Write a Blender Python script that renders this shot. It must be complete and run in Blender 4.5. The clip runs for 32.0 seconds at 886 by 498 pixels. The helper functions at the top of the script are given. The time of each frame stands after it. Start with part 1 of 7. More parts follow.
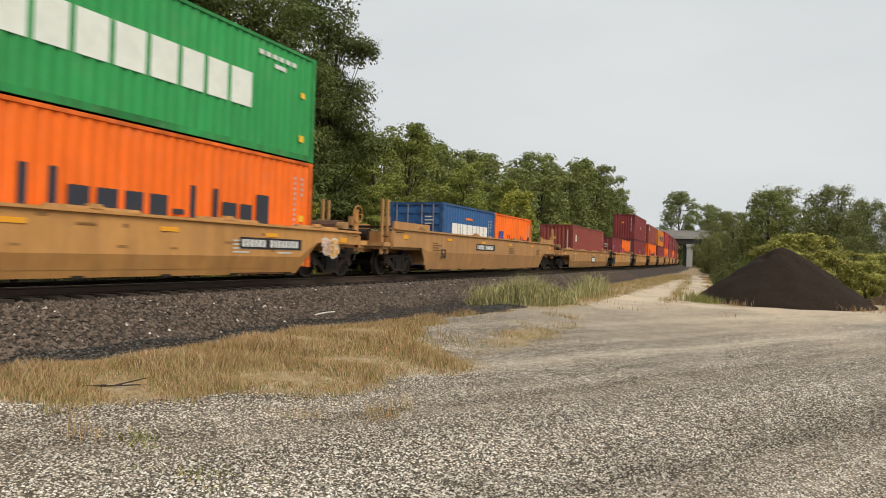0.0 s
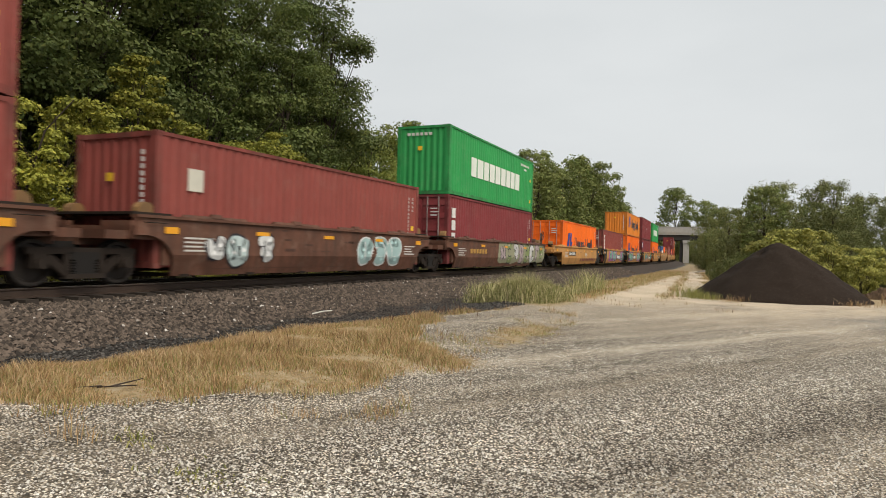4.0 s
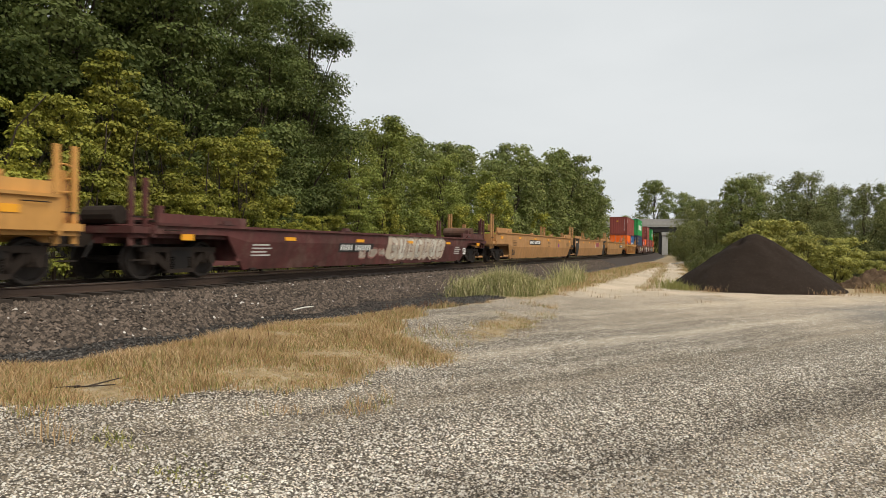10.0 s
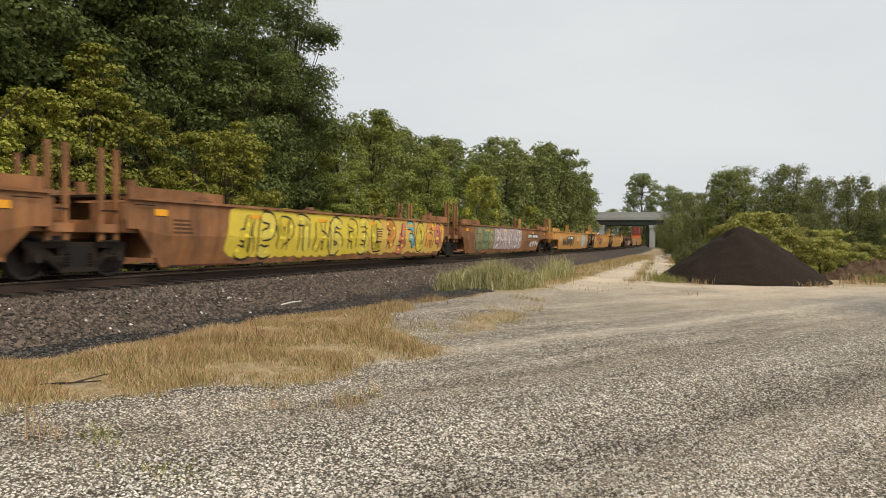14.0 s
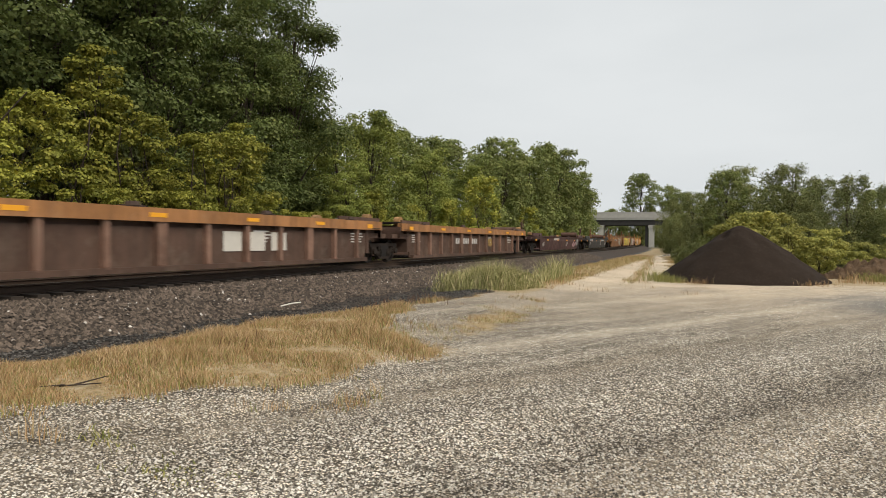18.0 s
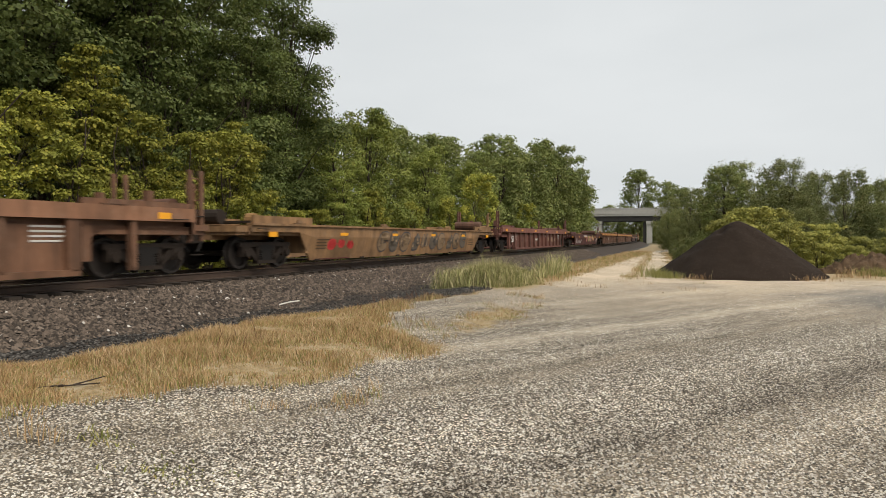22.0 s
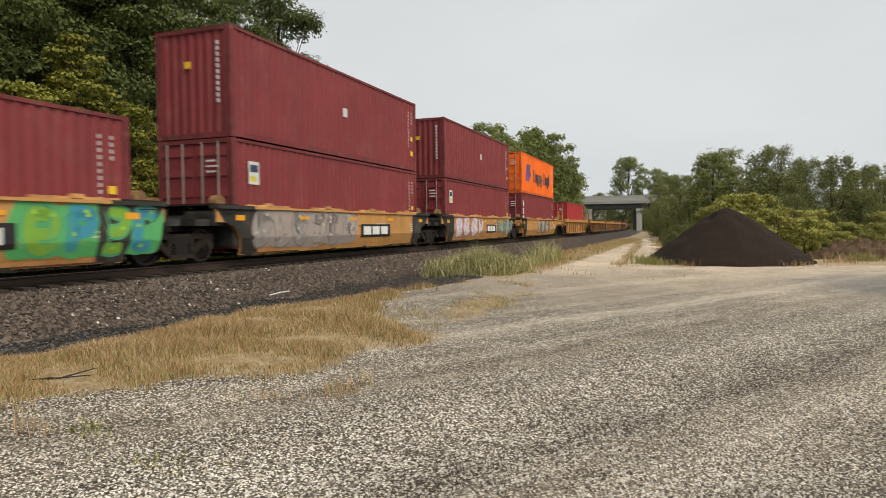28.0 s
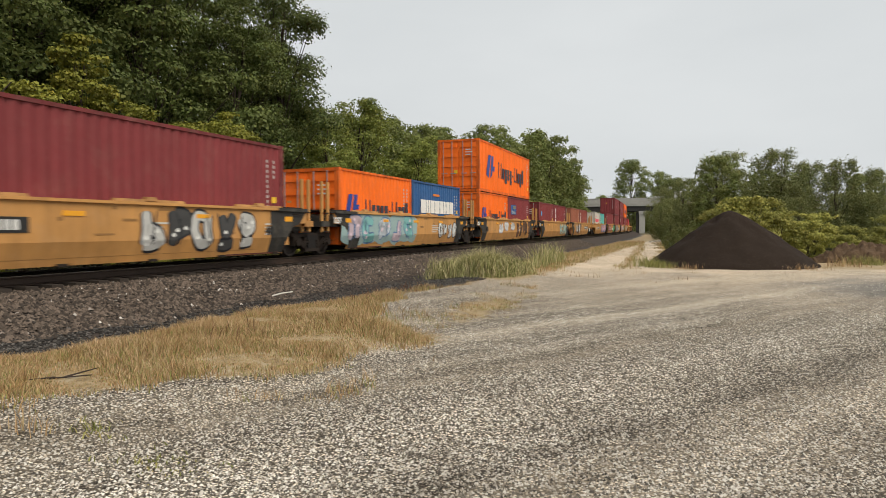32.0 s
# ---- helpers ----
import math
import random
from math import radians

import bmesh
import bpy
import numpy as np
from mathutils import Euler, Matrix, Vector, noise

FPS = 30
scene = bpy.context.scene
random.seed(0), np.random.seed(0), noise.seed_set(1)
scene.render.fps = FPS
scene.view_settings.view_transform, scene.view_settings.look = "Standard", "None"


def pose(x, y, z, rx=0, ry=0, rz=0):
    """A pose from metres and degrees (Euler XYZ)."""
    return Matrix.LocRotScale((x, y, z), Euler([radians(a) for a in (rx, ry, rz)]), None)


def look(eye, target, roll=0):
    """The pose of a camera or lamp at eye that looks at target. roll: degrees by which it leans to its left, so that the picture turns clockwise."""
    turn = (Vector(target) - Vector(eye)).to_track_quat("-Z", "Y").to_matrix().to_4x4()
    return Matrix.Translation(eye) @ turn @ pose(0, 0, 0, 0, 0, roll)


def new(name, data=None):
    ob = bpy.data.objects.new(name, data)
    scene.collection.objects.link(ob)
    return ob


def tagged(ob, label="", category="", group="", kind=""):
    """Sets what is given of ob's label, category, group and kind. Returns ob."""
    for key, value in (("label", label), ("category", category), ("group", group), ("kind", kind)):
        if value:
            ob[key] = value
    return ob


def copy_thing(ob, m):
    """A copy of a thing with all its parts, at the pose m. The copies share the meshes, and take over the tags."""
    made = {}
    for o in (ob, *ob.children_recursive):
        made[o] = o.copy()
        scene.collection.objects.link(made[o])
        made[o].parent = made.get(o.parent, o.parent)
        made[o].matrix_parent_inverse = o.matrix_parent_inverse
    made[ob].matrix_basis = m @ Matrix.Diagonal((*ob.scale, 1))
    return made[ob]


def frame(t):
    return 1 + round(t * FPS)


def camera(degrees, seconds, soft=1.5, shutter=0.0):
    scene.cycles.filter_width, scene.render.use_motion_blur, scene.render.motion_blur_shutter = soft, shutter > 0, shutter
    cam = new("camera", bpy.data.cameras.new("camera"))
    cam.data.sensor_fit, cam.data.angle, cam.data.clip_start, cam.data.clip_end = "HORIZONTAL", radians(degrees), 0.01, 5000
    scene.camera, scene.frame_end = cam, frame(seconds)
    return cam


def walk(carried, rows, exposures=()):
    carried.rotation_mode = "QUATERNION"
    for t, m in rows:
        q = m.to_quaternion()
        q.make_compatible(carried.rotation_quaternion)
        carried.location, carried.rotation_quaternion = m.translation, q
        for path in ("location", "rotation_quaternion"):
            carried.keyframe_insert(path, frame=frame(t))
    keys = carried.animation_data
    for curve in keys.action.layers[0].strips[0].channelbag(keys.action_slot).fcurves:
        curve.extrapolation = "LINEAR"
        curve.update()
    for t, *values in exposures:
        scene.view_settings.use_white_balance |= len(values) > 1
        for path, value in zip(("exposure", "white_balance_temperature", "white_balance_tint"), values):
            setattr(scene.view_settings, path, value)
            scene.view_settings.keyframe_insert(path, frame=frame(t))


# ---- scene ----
cam = camera(67.7, 32.0, 0.5, 0.15)
PATH = [
    (0, (-0.155, 0.145, 1.588), (-1.004, 1.956, 1.602), 1.9),
    (0.5, (-0.155, 0.148, 1.584), (-1.005, 1.958, 1.602), 1.9),
    (1, (-0.158, 0.151, 1.586), (-1.009, 1.961, 1.606), 1.9),
    (1.5, (-0.161, 0.151, 1.586), (-1.011, 1.962, 1.607), 1.9),
    (2, (-0.154, 0.145, 1.587), (-1.002, 1.956, 1.606), 1.7),
    (2.5, (-0.165, 0.159, 1.586), (-1.01, 1.972, 1.601), 1.8),
    (3, (-0.16, 0.157, 1.582), (-1.004, 1.971, 1.592), 1.6),
    (3.5, (-0.159, 0.157, 1.582), (-1.001, 1.971, 1.59), 1.5),
    (5.5, (-0.174, 0.166, 1.581), (-1.006, 1.985, 1.595), 1.3),
    (6, (-0.156, 0.148, 1.582), (-0.985, 1.968, 1.598), 1.3),
    (6.5, (-0.154, 0.142, 1.584), (-0.98, 1.963, 1.6), 1.3),
    (7, (-0.151, 0.147, 1.585), (-0.974, 1.97, 1.599), 1.2),
    (7.5, (-0.145, 0.14, 1.587), (-0.962, 1.966, 1.596), 1.1),
    (8, (-0.149, 0.142, 1.585), (-0.96, 1.971, 1.591), 1.0),
    (8.5, (-0.15, 0.155, 1.585), (-0.956, 1.986, 1.587), 0.9),
    (9, (-0.149, 0.156, 1.582), (-0.949, 1.989, 1.581), 0.8),
    (9.5, (-0.156, 0.164, 1.58), (-0.95, 2.0, 1.576), 0.9),
    (10, (-0.156, 0.165, 1.579), (-0.944, 2.003, 1.572), 0.8),
    (10.5, (-0.149, 0.161, 1.58), (-0.93, 2.002, 1.569), 0.8),
    (11, (-0.15, 0.163, 1.578), (-0.926, 2.006, 1.564), 0.7),
    (11.5, (-0.15, 0.167, 1.579), (-0.922, 2.012, 1.56), 0.6),
    (12, (-0.143, 0.163, 1.58), (-0.913, 2.009, 1.558), 0.5),
    (12.5, (-0.146, 0.166, 1.58), (-0.911, 2.014, 1.556), 0.5),
    (13, (-0.147, 0.169, 1.576), (-0.907, 2.018, 1.552), 0.4),
    (13.5, (-0.144, 0.168, 1.577), (-0.901, 2.02, 1.553), 0.4),
    (14, (-0.149, 0.172, 1.574), (-0.905, 2.023, 1.549), 0.5),
    (14.5, (-0.15, 0.169, 1.578), (-0.907, 2.02, 1.55), 0.7),
    (16.5, (-0.149, 0.169, 1.576), (-0.905, 2.02, 1.55), 0.5),
    (17, (-0.157, 0.171, 1.576), (-0.912, 2.023, 1.552), 0.5),
    (17.5, (-0.156, 0.173, 1.571), (-0.911, 2.025, 1.549), 0.4),
    (18, (-0.157, 0.174, 1.576), (-0.911, 2.026, 1.553), 0.3),
    (18.5, (-0.149, 0.167, 1.575), (-0.902, 2.019, 1.552), 0.2),
    (19, (-0.15, 0.174, 1.572), (-0.903, 2.027, 1.549), 0.1),
    (19.5, (-0.151, 0.169, 1.577), (-0.903, 2.022, 1.553), 0.1),
    (20, (-0.155, 0.177, 1.576), (-0.908, 2.029, 1.551), 0.1),
    (20.5, (-0.153, 0.173, 1.574), (-0.905, 2.026, 1.547), 0.1),
    (21, (-0.155, 0.171, 1.572), (-0.906, 2.024, 1.544), 0.0),
    (21.5, (-0.153, 0.175, 1.577), (-0.903, 2.029, 1.547), -0.0),
    (22, (-0.148, 0.17, 1.579), (-0.897, 2.024, 1.548), -0.1),
    (22.5, (-0.151, 0.172, 1.576), (-0.899, 2.026, 1.545), -0.2),
    (23, (-0.148, 0.17, 1.574), (-0.895, 2.025, 1.539), -0.2),
    (23.5, (-0.151, 0.171, 1.572), (-0.895, 2.027, 1.532), -0.3),
    (24, (-0.153, 0.174, 1.574), (-0.893, 2.031, 1.528), -0.3),
    (24.5, (-0.148, 0.172, 1.573), (-0.884, 2.031, 1.524), -0.4),
    (25, (-0.146, 0.166, 1.576), (-0.877, 2.026, 1.525), -0.4),
    (25.5, (-0.147, 0.167, 1.578), (-0.876, 2.029, 1.524), -0.4),
    (27.5, (-0.137, 0.163, 1.577), (-0.861, 2.027, 1.512), -0.6),
    (28, (-0.137, 0.165, 1.573), (-0.86, 2.028, 1.509), -0.6),
    (28.5, (-0.145, 0.174, 1.576), (-0.87, 2.037, 1.513), -0.6),
    (29, (-0.155, 0.178, 1.574), (-0.881, 2.04, 1.512), -0.5),
    (29.5, (-0.15, 0.174, 1.57), (-0.879, 2.035, 1.51), -0.4),
    (30, (-0.154, 0.181, 1.572), (-0.885, 2.042, 1.512), -0.3),
    (30.5, (-0.147, 0.177, 1.577), (-0.877, 2.038, 1.517), -0.3),
    (31, (-0.151, 0.174, 1.573), (-0.879, 2.036, 1.513), -0.4),
    (31.5, (-0.146, 0.177, 1.572), (-0.874, 2.038, 1.512), -0.4),
    (32, (-0.16, 0.192, 1.568), (-0.89, 2.053, 1.509), -0.3),
]
walk(cam, [(t, look(eye, target, roll)) for t, eye, target, roll in PATH],
     ((0, -0.07), (1, -0.07), (2, -0.04), (6, -0.06), (8, 0.0), (13, 0.0), (14, -0.03), (17, 0.0), (25, 0.0), (28, -0.07), (29, 0.0), (30, -0.04), (32, -0.08)))

# ---- light ----
SUN_FROM = Vector((0.62, -0.28, 0.85)).normalized()
world = bpy.data.worlds.new("sky")
scene.world = world
world.use_nodes = True
wt = world.node_tree
wt.nodes.clear()


def wnode(kind, **kw):
    n = wt.nodes.new(kind)
    for k, v in kw.items():
        n.inputs[k].default_value = v
    return n


sky = wt.nodes.new("ShaderNodeTexSky")
sky.sky_type, sky.sun_disc = "NISHITA", False
sky.sun_elevation = math.asin(SUN_FROM.z)
sky.sun_rotation = math.atan2(SUN_FROM.x, SUN_FROM.y)
sky.air_density, sky.dust_density = 1.5, 5.0
grey = wt.nodes.new("ShaderNodeHueSaturation")
grey.inputs["Saturation"].default_value = 0.12
grey.inputs["Value"].default_value = 0.05
geo = wt.nodes.new("ShaderNodeTexCoord")
cloud = wt.nodes.new("ShaderNodeTexNoise")
cloud.inputs["Scale"].default_value = 1.6
cloud.inputs["Detail"].default_value = 5.0
cloudmap = wt.nodes.new("ShaderNodeMapping")
cloudmap.inputs["Scale"].default_value = (1.0, 1.0, 3.0)
ramp = wt.nodes.new("ShaderNodeValToRGB")
ramp.color_ramp.elements[0].position, ramp.color_ramp.elements[0].color = 0.3, (0.72, 0.755, 0.77, 1)
ramp.color_ramp.elements[1].position, ramp.color_ramp.elements[1].color = 0.7, (0.83, 0.86, 0.87, 1)
cover = wt.nodes.new("ShaderNodeMix")
cover.data_type = "RGBA"
cover.inputs[0].default_value = 0.9
back = wt.nodes.new("ShaderNodeBackground")
back.inputs["Strength"].default_value = 1.0
wout = wt.nodes.new("ShaderNodeOutputWorld")
wt.links.new(sky.outputs[0], grey.inputs["Color"])
wt.links.new(geo.outputs["Generated"], cloudmap.inputs["Vector"])
wt.links.new(cloudmap.outputs[0], cloud.inputs["Vector"])
wt.links.new(cloud.outputs["Fac"], ramp.inputs["Fac"])
wt.links.new(grey.outputs[0], cover.inputs[6])
wt.links.new(ramp.outputs[0], cover.inputs[7])
wt.links.new(cover.outputs[2], back.inputs["Color"])
wt.links.new(back.outputs[0], wout.inputs["Surface"])

sun_data = bpy.data.lights.new("sun", "SUN")
sun_data.energy, sun_data.angle, sun_data.color = 3.0, radians(40), (1.0, 0.90, 0.75)
sun_ob = new("sun", sun_data)
sun_ob.matrix_world = look(SUN_FROM * 60, (0, 0, 0))

# ---- plan ----
K = 0.000414          # curvature of the track
XC = -12.6            # track centre abeam of the camera
ZR = 0.75             # top of rail
SPEED = 25.71


def on_track(s, off=0.0, z=0.0):
    a = K * s
    return Vector((XC - (1 - math.cos(a)) / K + off * math.cos(a), math.sin(a) / K + off * math.sin(a), ZR + z))


def track_pose(s, z=0.0):
    p = on_track(s)
    return pose(p.x, p.y, ZR + z, 0, 0, math.degrees(K * s))


def lateral(x, y):
    return x - XC + 0.5 * K * y * y


# ---- materials ----
MATS = {}


class Tree:
    """Small helper to wire a node material."""

    def __init__(self, name):
        self.mat = bpy.data.materials.new(name)
        self.mat.use_nodes = True
        self.t = self.mat.node_tree
        self.b = self.t.nodes["Principled BSDF"]
        self.tc = self.t.nodes.new("ShaderNodeTexCoord")

    def n(self, kind, **kw):
        nd = self.t.nodes.new(kind)
        for k, v in kw.items():
            nd.inputs[k].default_value = v
        return nd

    def link(self, a, b):
        self.t.links.new(a, b)

    src = None

    def own(self):
        """Shifts the pattern from object to object."""
        oi, add, sc = self.n("ShaderNodeObjectInfo"), self.n("ShaderNodeVectorMath"), self.n("ShaderNodeMath")
        sc.operation, sc.inputs[1].default_value = "MULTIPLY", 60.0
        self.link(oi.outputs["Random"], sc.inputs[0])
        self.link(self.tc.outputs["Object"], add.inputs[0])
        self.link(sc.outputs[0], add.inputs[1])
        self.src = add.outputs[0]

    def noise(self, scale, detail=4.0, rough=0.6, coord="Object", stretch=None):
        nd = self.n("ShaderNodeTexNoise", Scale=scale, Detail=detail, Roughness=rough)
        if stretch:
            mp = self.n("ShaderNodeMapping", Scale=stretch)
            self.link(self.src or self.tc.outputs[coord], mp.inputs["Vector"])
            self.link(mp.outputs[0], nd.inputs["Vector"])
        else:
            self.link(self.src or self.tc.outputs[coord], nd.inputs["Vector"])
        return nd.outputs["Fac"]

    def ramp(self, fac, stops):
        r = self.n("ShaderNodeValToRGB")
        els = r.color_ramp.elements
        while len(els) < len(stops):
            els.new(0.5)
        for e, (p, c) in zip(els, stops):
            e.position = p
            e.color = (*c, 1) if len(c) == 3 else c
        self.link(fac, r.inputs["Fac"])
        return r.outputs["Color"]

    def mix(self, fac, a, b, blend="MIX"):
        m = self.n("ShaderNodeMix")
        m.data_type, m.blend_type = "RGBA", blend
        for sock, v in ((m.inputs[0], fac), (m.inputs[6], a), (m.inputs[7], b)):
            if isinstance(v, (int, float)):
                sock.default_value = v
            elif isinstance(v, tuple):
                sock.default_value = (*v, 1)
            else:
                self.link(v, sock)
        return m.outputs[2]

    def bump(self, height, strength=0.3, dist=0.02):
        bp = self.n("ShaderNodeBump", Strength=strength, Distance=dist)
        self.link(height, bp.inputs["Height"])
        self.link(bp.outputs[0], self.b.inputs["Normal"])

    def done(self, color, rough=0.7, metal=0.0):
        if isinstance(color, tuple):
            self.b.inputs["Base Color"].default_value = (*color, 1)
        else:
            self.link(color, self.b.inputs["Base Color"])
        if isinstance(rough, (int, float)):
            self.b.inputs["Roughness"].default_value = rough
        else:
            self.link(rough, self.b.inputs["Roughness"])
        self.b.inputs["Metallic"].default_value = metal
        return self.mat


def dim(c, f):
    return tuple(min(1.0, v * f) for v in c)


def paint(name, col, rust=0.25, rough=0.5, streak=True):
    """Weathered painted steel: faded areas, runs of dirt, rust patches and chips."""
    if name in MATS:
        return MATS[name]
    w = Tree(name)
    w.own()
    big = w.noise(0.55, 5.0, 0.7)
    base = w.mix(w.ramp(big, [(0.36, (0, 0, 0)), (0.64, (1, 1, 1))]), dim(col, 0.95 - 0.9 * rust), dim(col, 1.02 + 0.7 * rust))
    fade = w.noise(1.7, 6.0, 0.7)
    base = w.mix(w.ramp(fade, [(0.52, (0, 0, 0)), (0.72, (min(0.35, 0.1 + rust),) * 3)]), base, w.mix(0.5, dim(col, 1.1), (0.42, 0.36, 0.28)))
    if streak:
        run = w.noise(1.0, 6.0, 0.75, stretch=(2.6, 2.6, 0.3))
        base = w.mix(w.ramp(run, [(0.42, (0, 0, 0)), (0.72, (min(0.95, 0.15 + rust * 2.2),) * 3)]), base, w.mix(0.6, dim(col, 0.45), (0.06, 0.04, 0.03)))
    stain = w.noise(0.9, 7.0, 0.7)
    hi = 0.66 - 0.28 * rust
    base = w.mix(w.ramp(stain, [(hi, (0, 0, 0)), (hi + 0.22, (min(1.0, rust * 1.6),) * 3)]), base, w.mix(0.5, dim(col, 0.5), (0.1, 0.045, 0.025)))
    spot = w.noise(4.2, 9.0, 0.8)
    lo = 0.74 - 0.26 * rust
    base = w.mix(w.ramp(spot, [(lo, (0, 0, 0)), (lo + 0.05, (0.9, 0.9, 0.9))]), base, (0.085, 0.038, 0.022))
    w.b.inputs["Specular IOR Level"].default_value = 0.3
    w.bump(spot, 0.2, 0.006)
    MATS[name] = w.done(base, w.ramp(spot, [(0.3, (rough,) * 3), (0.7, (0.85,) * 3)]))
    return MATS[name]


def plain(name, col, rough=0.7, metal=0.0, vary=0.25, scale=6.0):
    if name in MATS:
        return MATS[name]
    w = Tree(name)
    f = w.noise(scale, 5.0)
    c = w.mix(f, dim(col, 1 - vary), dim(col, 1 + vary))
    w.bump(f, 0.12, 0.008)
    w.b.inputs["Specular IOR Level"].default_value = 0.2 if rough > 0.6 else 0.4
    MATS[name] = w.done(c, rough, metal)
    return MATS[name]


def leaf_mat(name, dark, light, yellow, share):
    w = Tree(name)
    g = w.n("ShaderNodeNewGeometry")
    oi = w.n("ShaderNodeObjectInfo")
    c = w.ramp(g.outputs["Random Per Island"], [(0.0, dark), (0.55, light), (1.0 - share, light), (1.0, yellow)])
    clump = w.noise(0.5, 3.0)
    c = w.mix(w.ramp(clump, [(0.35, (0, 0, 0)), (0.65, (0.8, 0.8, 0.8))]), c, w.mix(0.5, c, yellow))
    hs = w.n("ShaderNodeHueSaturation", Saturation=1.0)
    mr = w.n("ShaderNodeMapRange")
    mr.inputs["To Min"].default_value, mr.inputs["To Max"].default_value = 0.75, 1.2
    w.link(oi.outputs["Random"], mr.inputs["Value"])
    w.link(mr.outputs[0], hs.inputs["Value"])
    w.link(c, hs.inputs["Color"])
    col = hs.outputs["Color"]
    w.b.inputs["Specular IOR Level"].default_value = 0.22
    w.done(col, 0.6)
    tr = w.n("ShaderNodeBsdfTranslucent")
    w.link(col, tr.inputs["Color"])
    ms = w.n("ShaderNodeMixShader")
    ms.inputs[0].default_value = 0.3
    out = w.t.nodes["Material Output"]
    w.link(w.b.outputs[0], ms.inputs[1])
    w.link(tr.outputs[0], ms.inputs[2])
    w.link(ms.outputs[0], out.inputs["Surface"])
    return w.mat


LEAF_DARK = leaf_mat("leaf_dark_green", (0.042, 0.06, 0.02), (0.115, 0.155, 0.046), (0.2, 0.21, 0.06), 0.08)
LEAF_MID = leaf_mat("leaf_mid_green", (0.085, 0.11, 0.026), (0.22, 0.275, 0.064), (0.38, 0.37, 0.085), 0.14)
LEAF_YELLOW = leaf_mat("leaf_yellow_green", (0.09, 0.105, 0.022), (0.27, 0.3, 0.055), (0.5, 0.44, 0.075), 0.2)
# for distant trees: slight haze is put into this leaf colour
LEAF_HAZE = leaf_mat("leaf_hazed_green", (0.085, 0.11, 0.034), (0.2, 0.25, 0.072), (0.33, 0.32, 0.11), 0.12)
LEAF_SCRUB = leaf_mat("leaf_olive_green", (0.065, 0.08, 0.03), (0.175, 0.205, 0.07), (0.3, 0.28, 0.1), 0.12)
LEAF_BUSH = leaf_mat("leaf_bush_green", (0.14, 0.15, 0.04), (0.34, 0.345, 0.088), (0.56, 0.5, 0.13), 0.22)
BARK = plain("bark", (0.05, 0.038, 0.03), 0.9, 0, 0.4, 9)


def ruts(w):
    """Wheel ruts that sweep round across the lot."""
    far = w.n("ShaderNodeVectorMath")
    far.operation = "DOT_PRODUCT"
    far.inputs[1].default_value = (0.865, -0.5, 0.0)
    w.link(w.tc.outputs["Object"], far.inputs[0])
    cmb = w.n("ShaderNodeCombineXYZ")
    w.link(far.outputs["Value"], cmb.inputs[0])
    slow = w.noise(0.16, 2.0)
    w.link(slow, cmb.inputs[1])
    rut = w.n("ShaderNodeTexNoise", Scale=2.1, Detail=6.0, Roughness=0.66)
    w.link(cmb.outputs[0], rut.inputs["Vector"])
    broken = w.noise(0.9, 5.0, 0.7)
    worn = w.mix(1.0, w.ramp(rut.outputs["Fac"], [(0.44, (0, 0, 0)), (0.55, (1, 1, 1))]), w.ramp(broken, [(0.34, (0.3, 0.3, 0.3)), (0.58, (1, 1, 1))]), "MULTIPLY")
    wob = w.n("ShaderNodeMapRange")
    wob.inputs["To Min"].default_value, wob.inputs["To Max"].default_value = -0.07, 0.07
    w.link(w.noise(0.45, 4.0), wob.inputs["Value"])
    ring = w.n("ShaderNodeMapRange")
    ring.inputs["From Min"].default_value, ring.inputs["From Max"].default_value = -11.0, 0.0
    w.link(far.outputs["Value"], ring.inputs["Value"])
    off = w.n("ShaderNodeMath")
    w.link(ring.outputs[0], off.inputs[0])
    w.link(wob.outputs[0], off.inputs[1])
    lanes = w.ramp(off.outputs[0], [(p, (v, v, v)) for p, v in ((0.0, 0.3), (0.12, 0.75), (0.2, 0.2), (0.38, 0.2), (0.45, 0.8), (0.52, 0.4), (0.56, 0.08), (0.61, 0.0), (0.65, 0.3), (0.68, 0.95), (0.73, 0.7), (0.78, 0.45), (0.85, 0.85), (0.92, 0.65), (1.0, 0.85))])
    worn = w.mix(0.72, worn, w.mix(1.0, lanes, w.ramp(broken, [(0.3, (0.62, 0.62, 0.62)), (0.55, (1, 1, 1))]), "MULTIPLY"))
    return cmb, worn


def stone_mat(name, stops, rough=0.85, tint=None, worn=False):
    w = Tree(name)
    g = w.n("ShaderNodeNewGeometry")
    c = w.ramp(g.outputs["Random Per Island"], stops)
    if tint:
        c = w.mix(w.ramp(w.noise(0.9, 4.0), [(0.4, (0, 0, 0)), (0.65, (0.75, 0.75, 0.75))]), c, w.mix(0.6, c, tint))
        c = w.mix(w.ramp(w.noise(2.6, 5.0, 0.7), [(0.46, (0, 0, 0)), (0.66, (0.9, 0.9, 0.9))]), c, w.mix(1.0, c, (0.78, 0.7, 0.56), "MULTIPLY"))
    if worn:
        c = w.mix(ruts(w)[1], c, w.mix(1.0, c, (0.4, 0.38, 0.355), "MULTIPLY"))
    fine = w.noise(40.0, 3.0)
    c = w.mix(fine, c, w.mix(0.22, c, (0.12, 0.11, 0.1)))
    w.b.inputs["Specular IOR Level"].default_value = 0.15
    return w.done(c, rough)


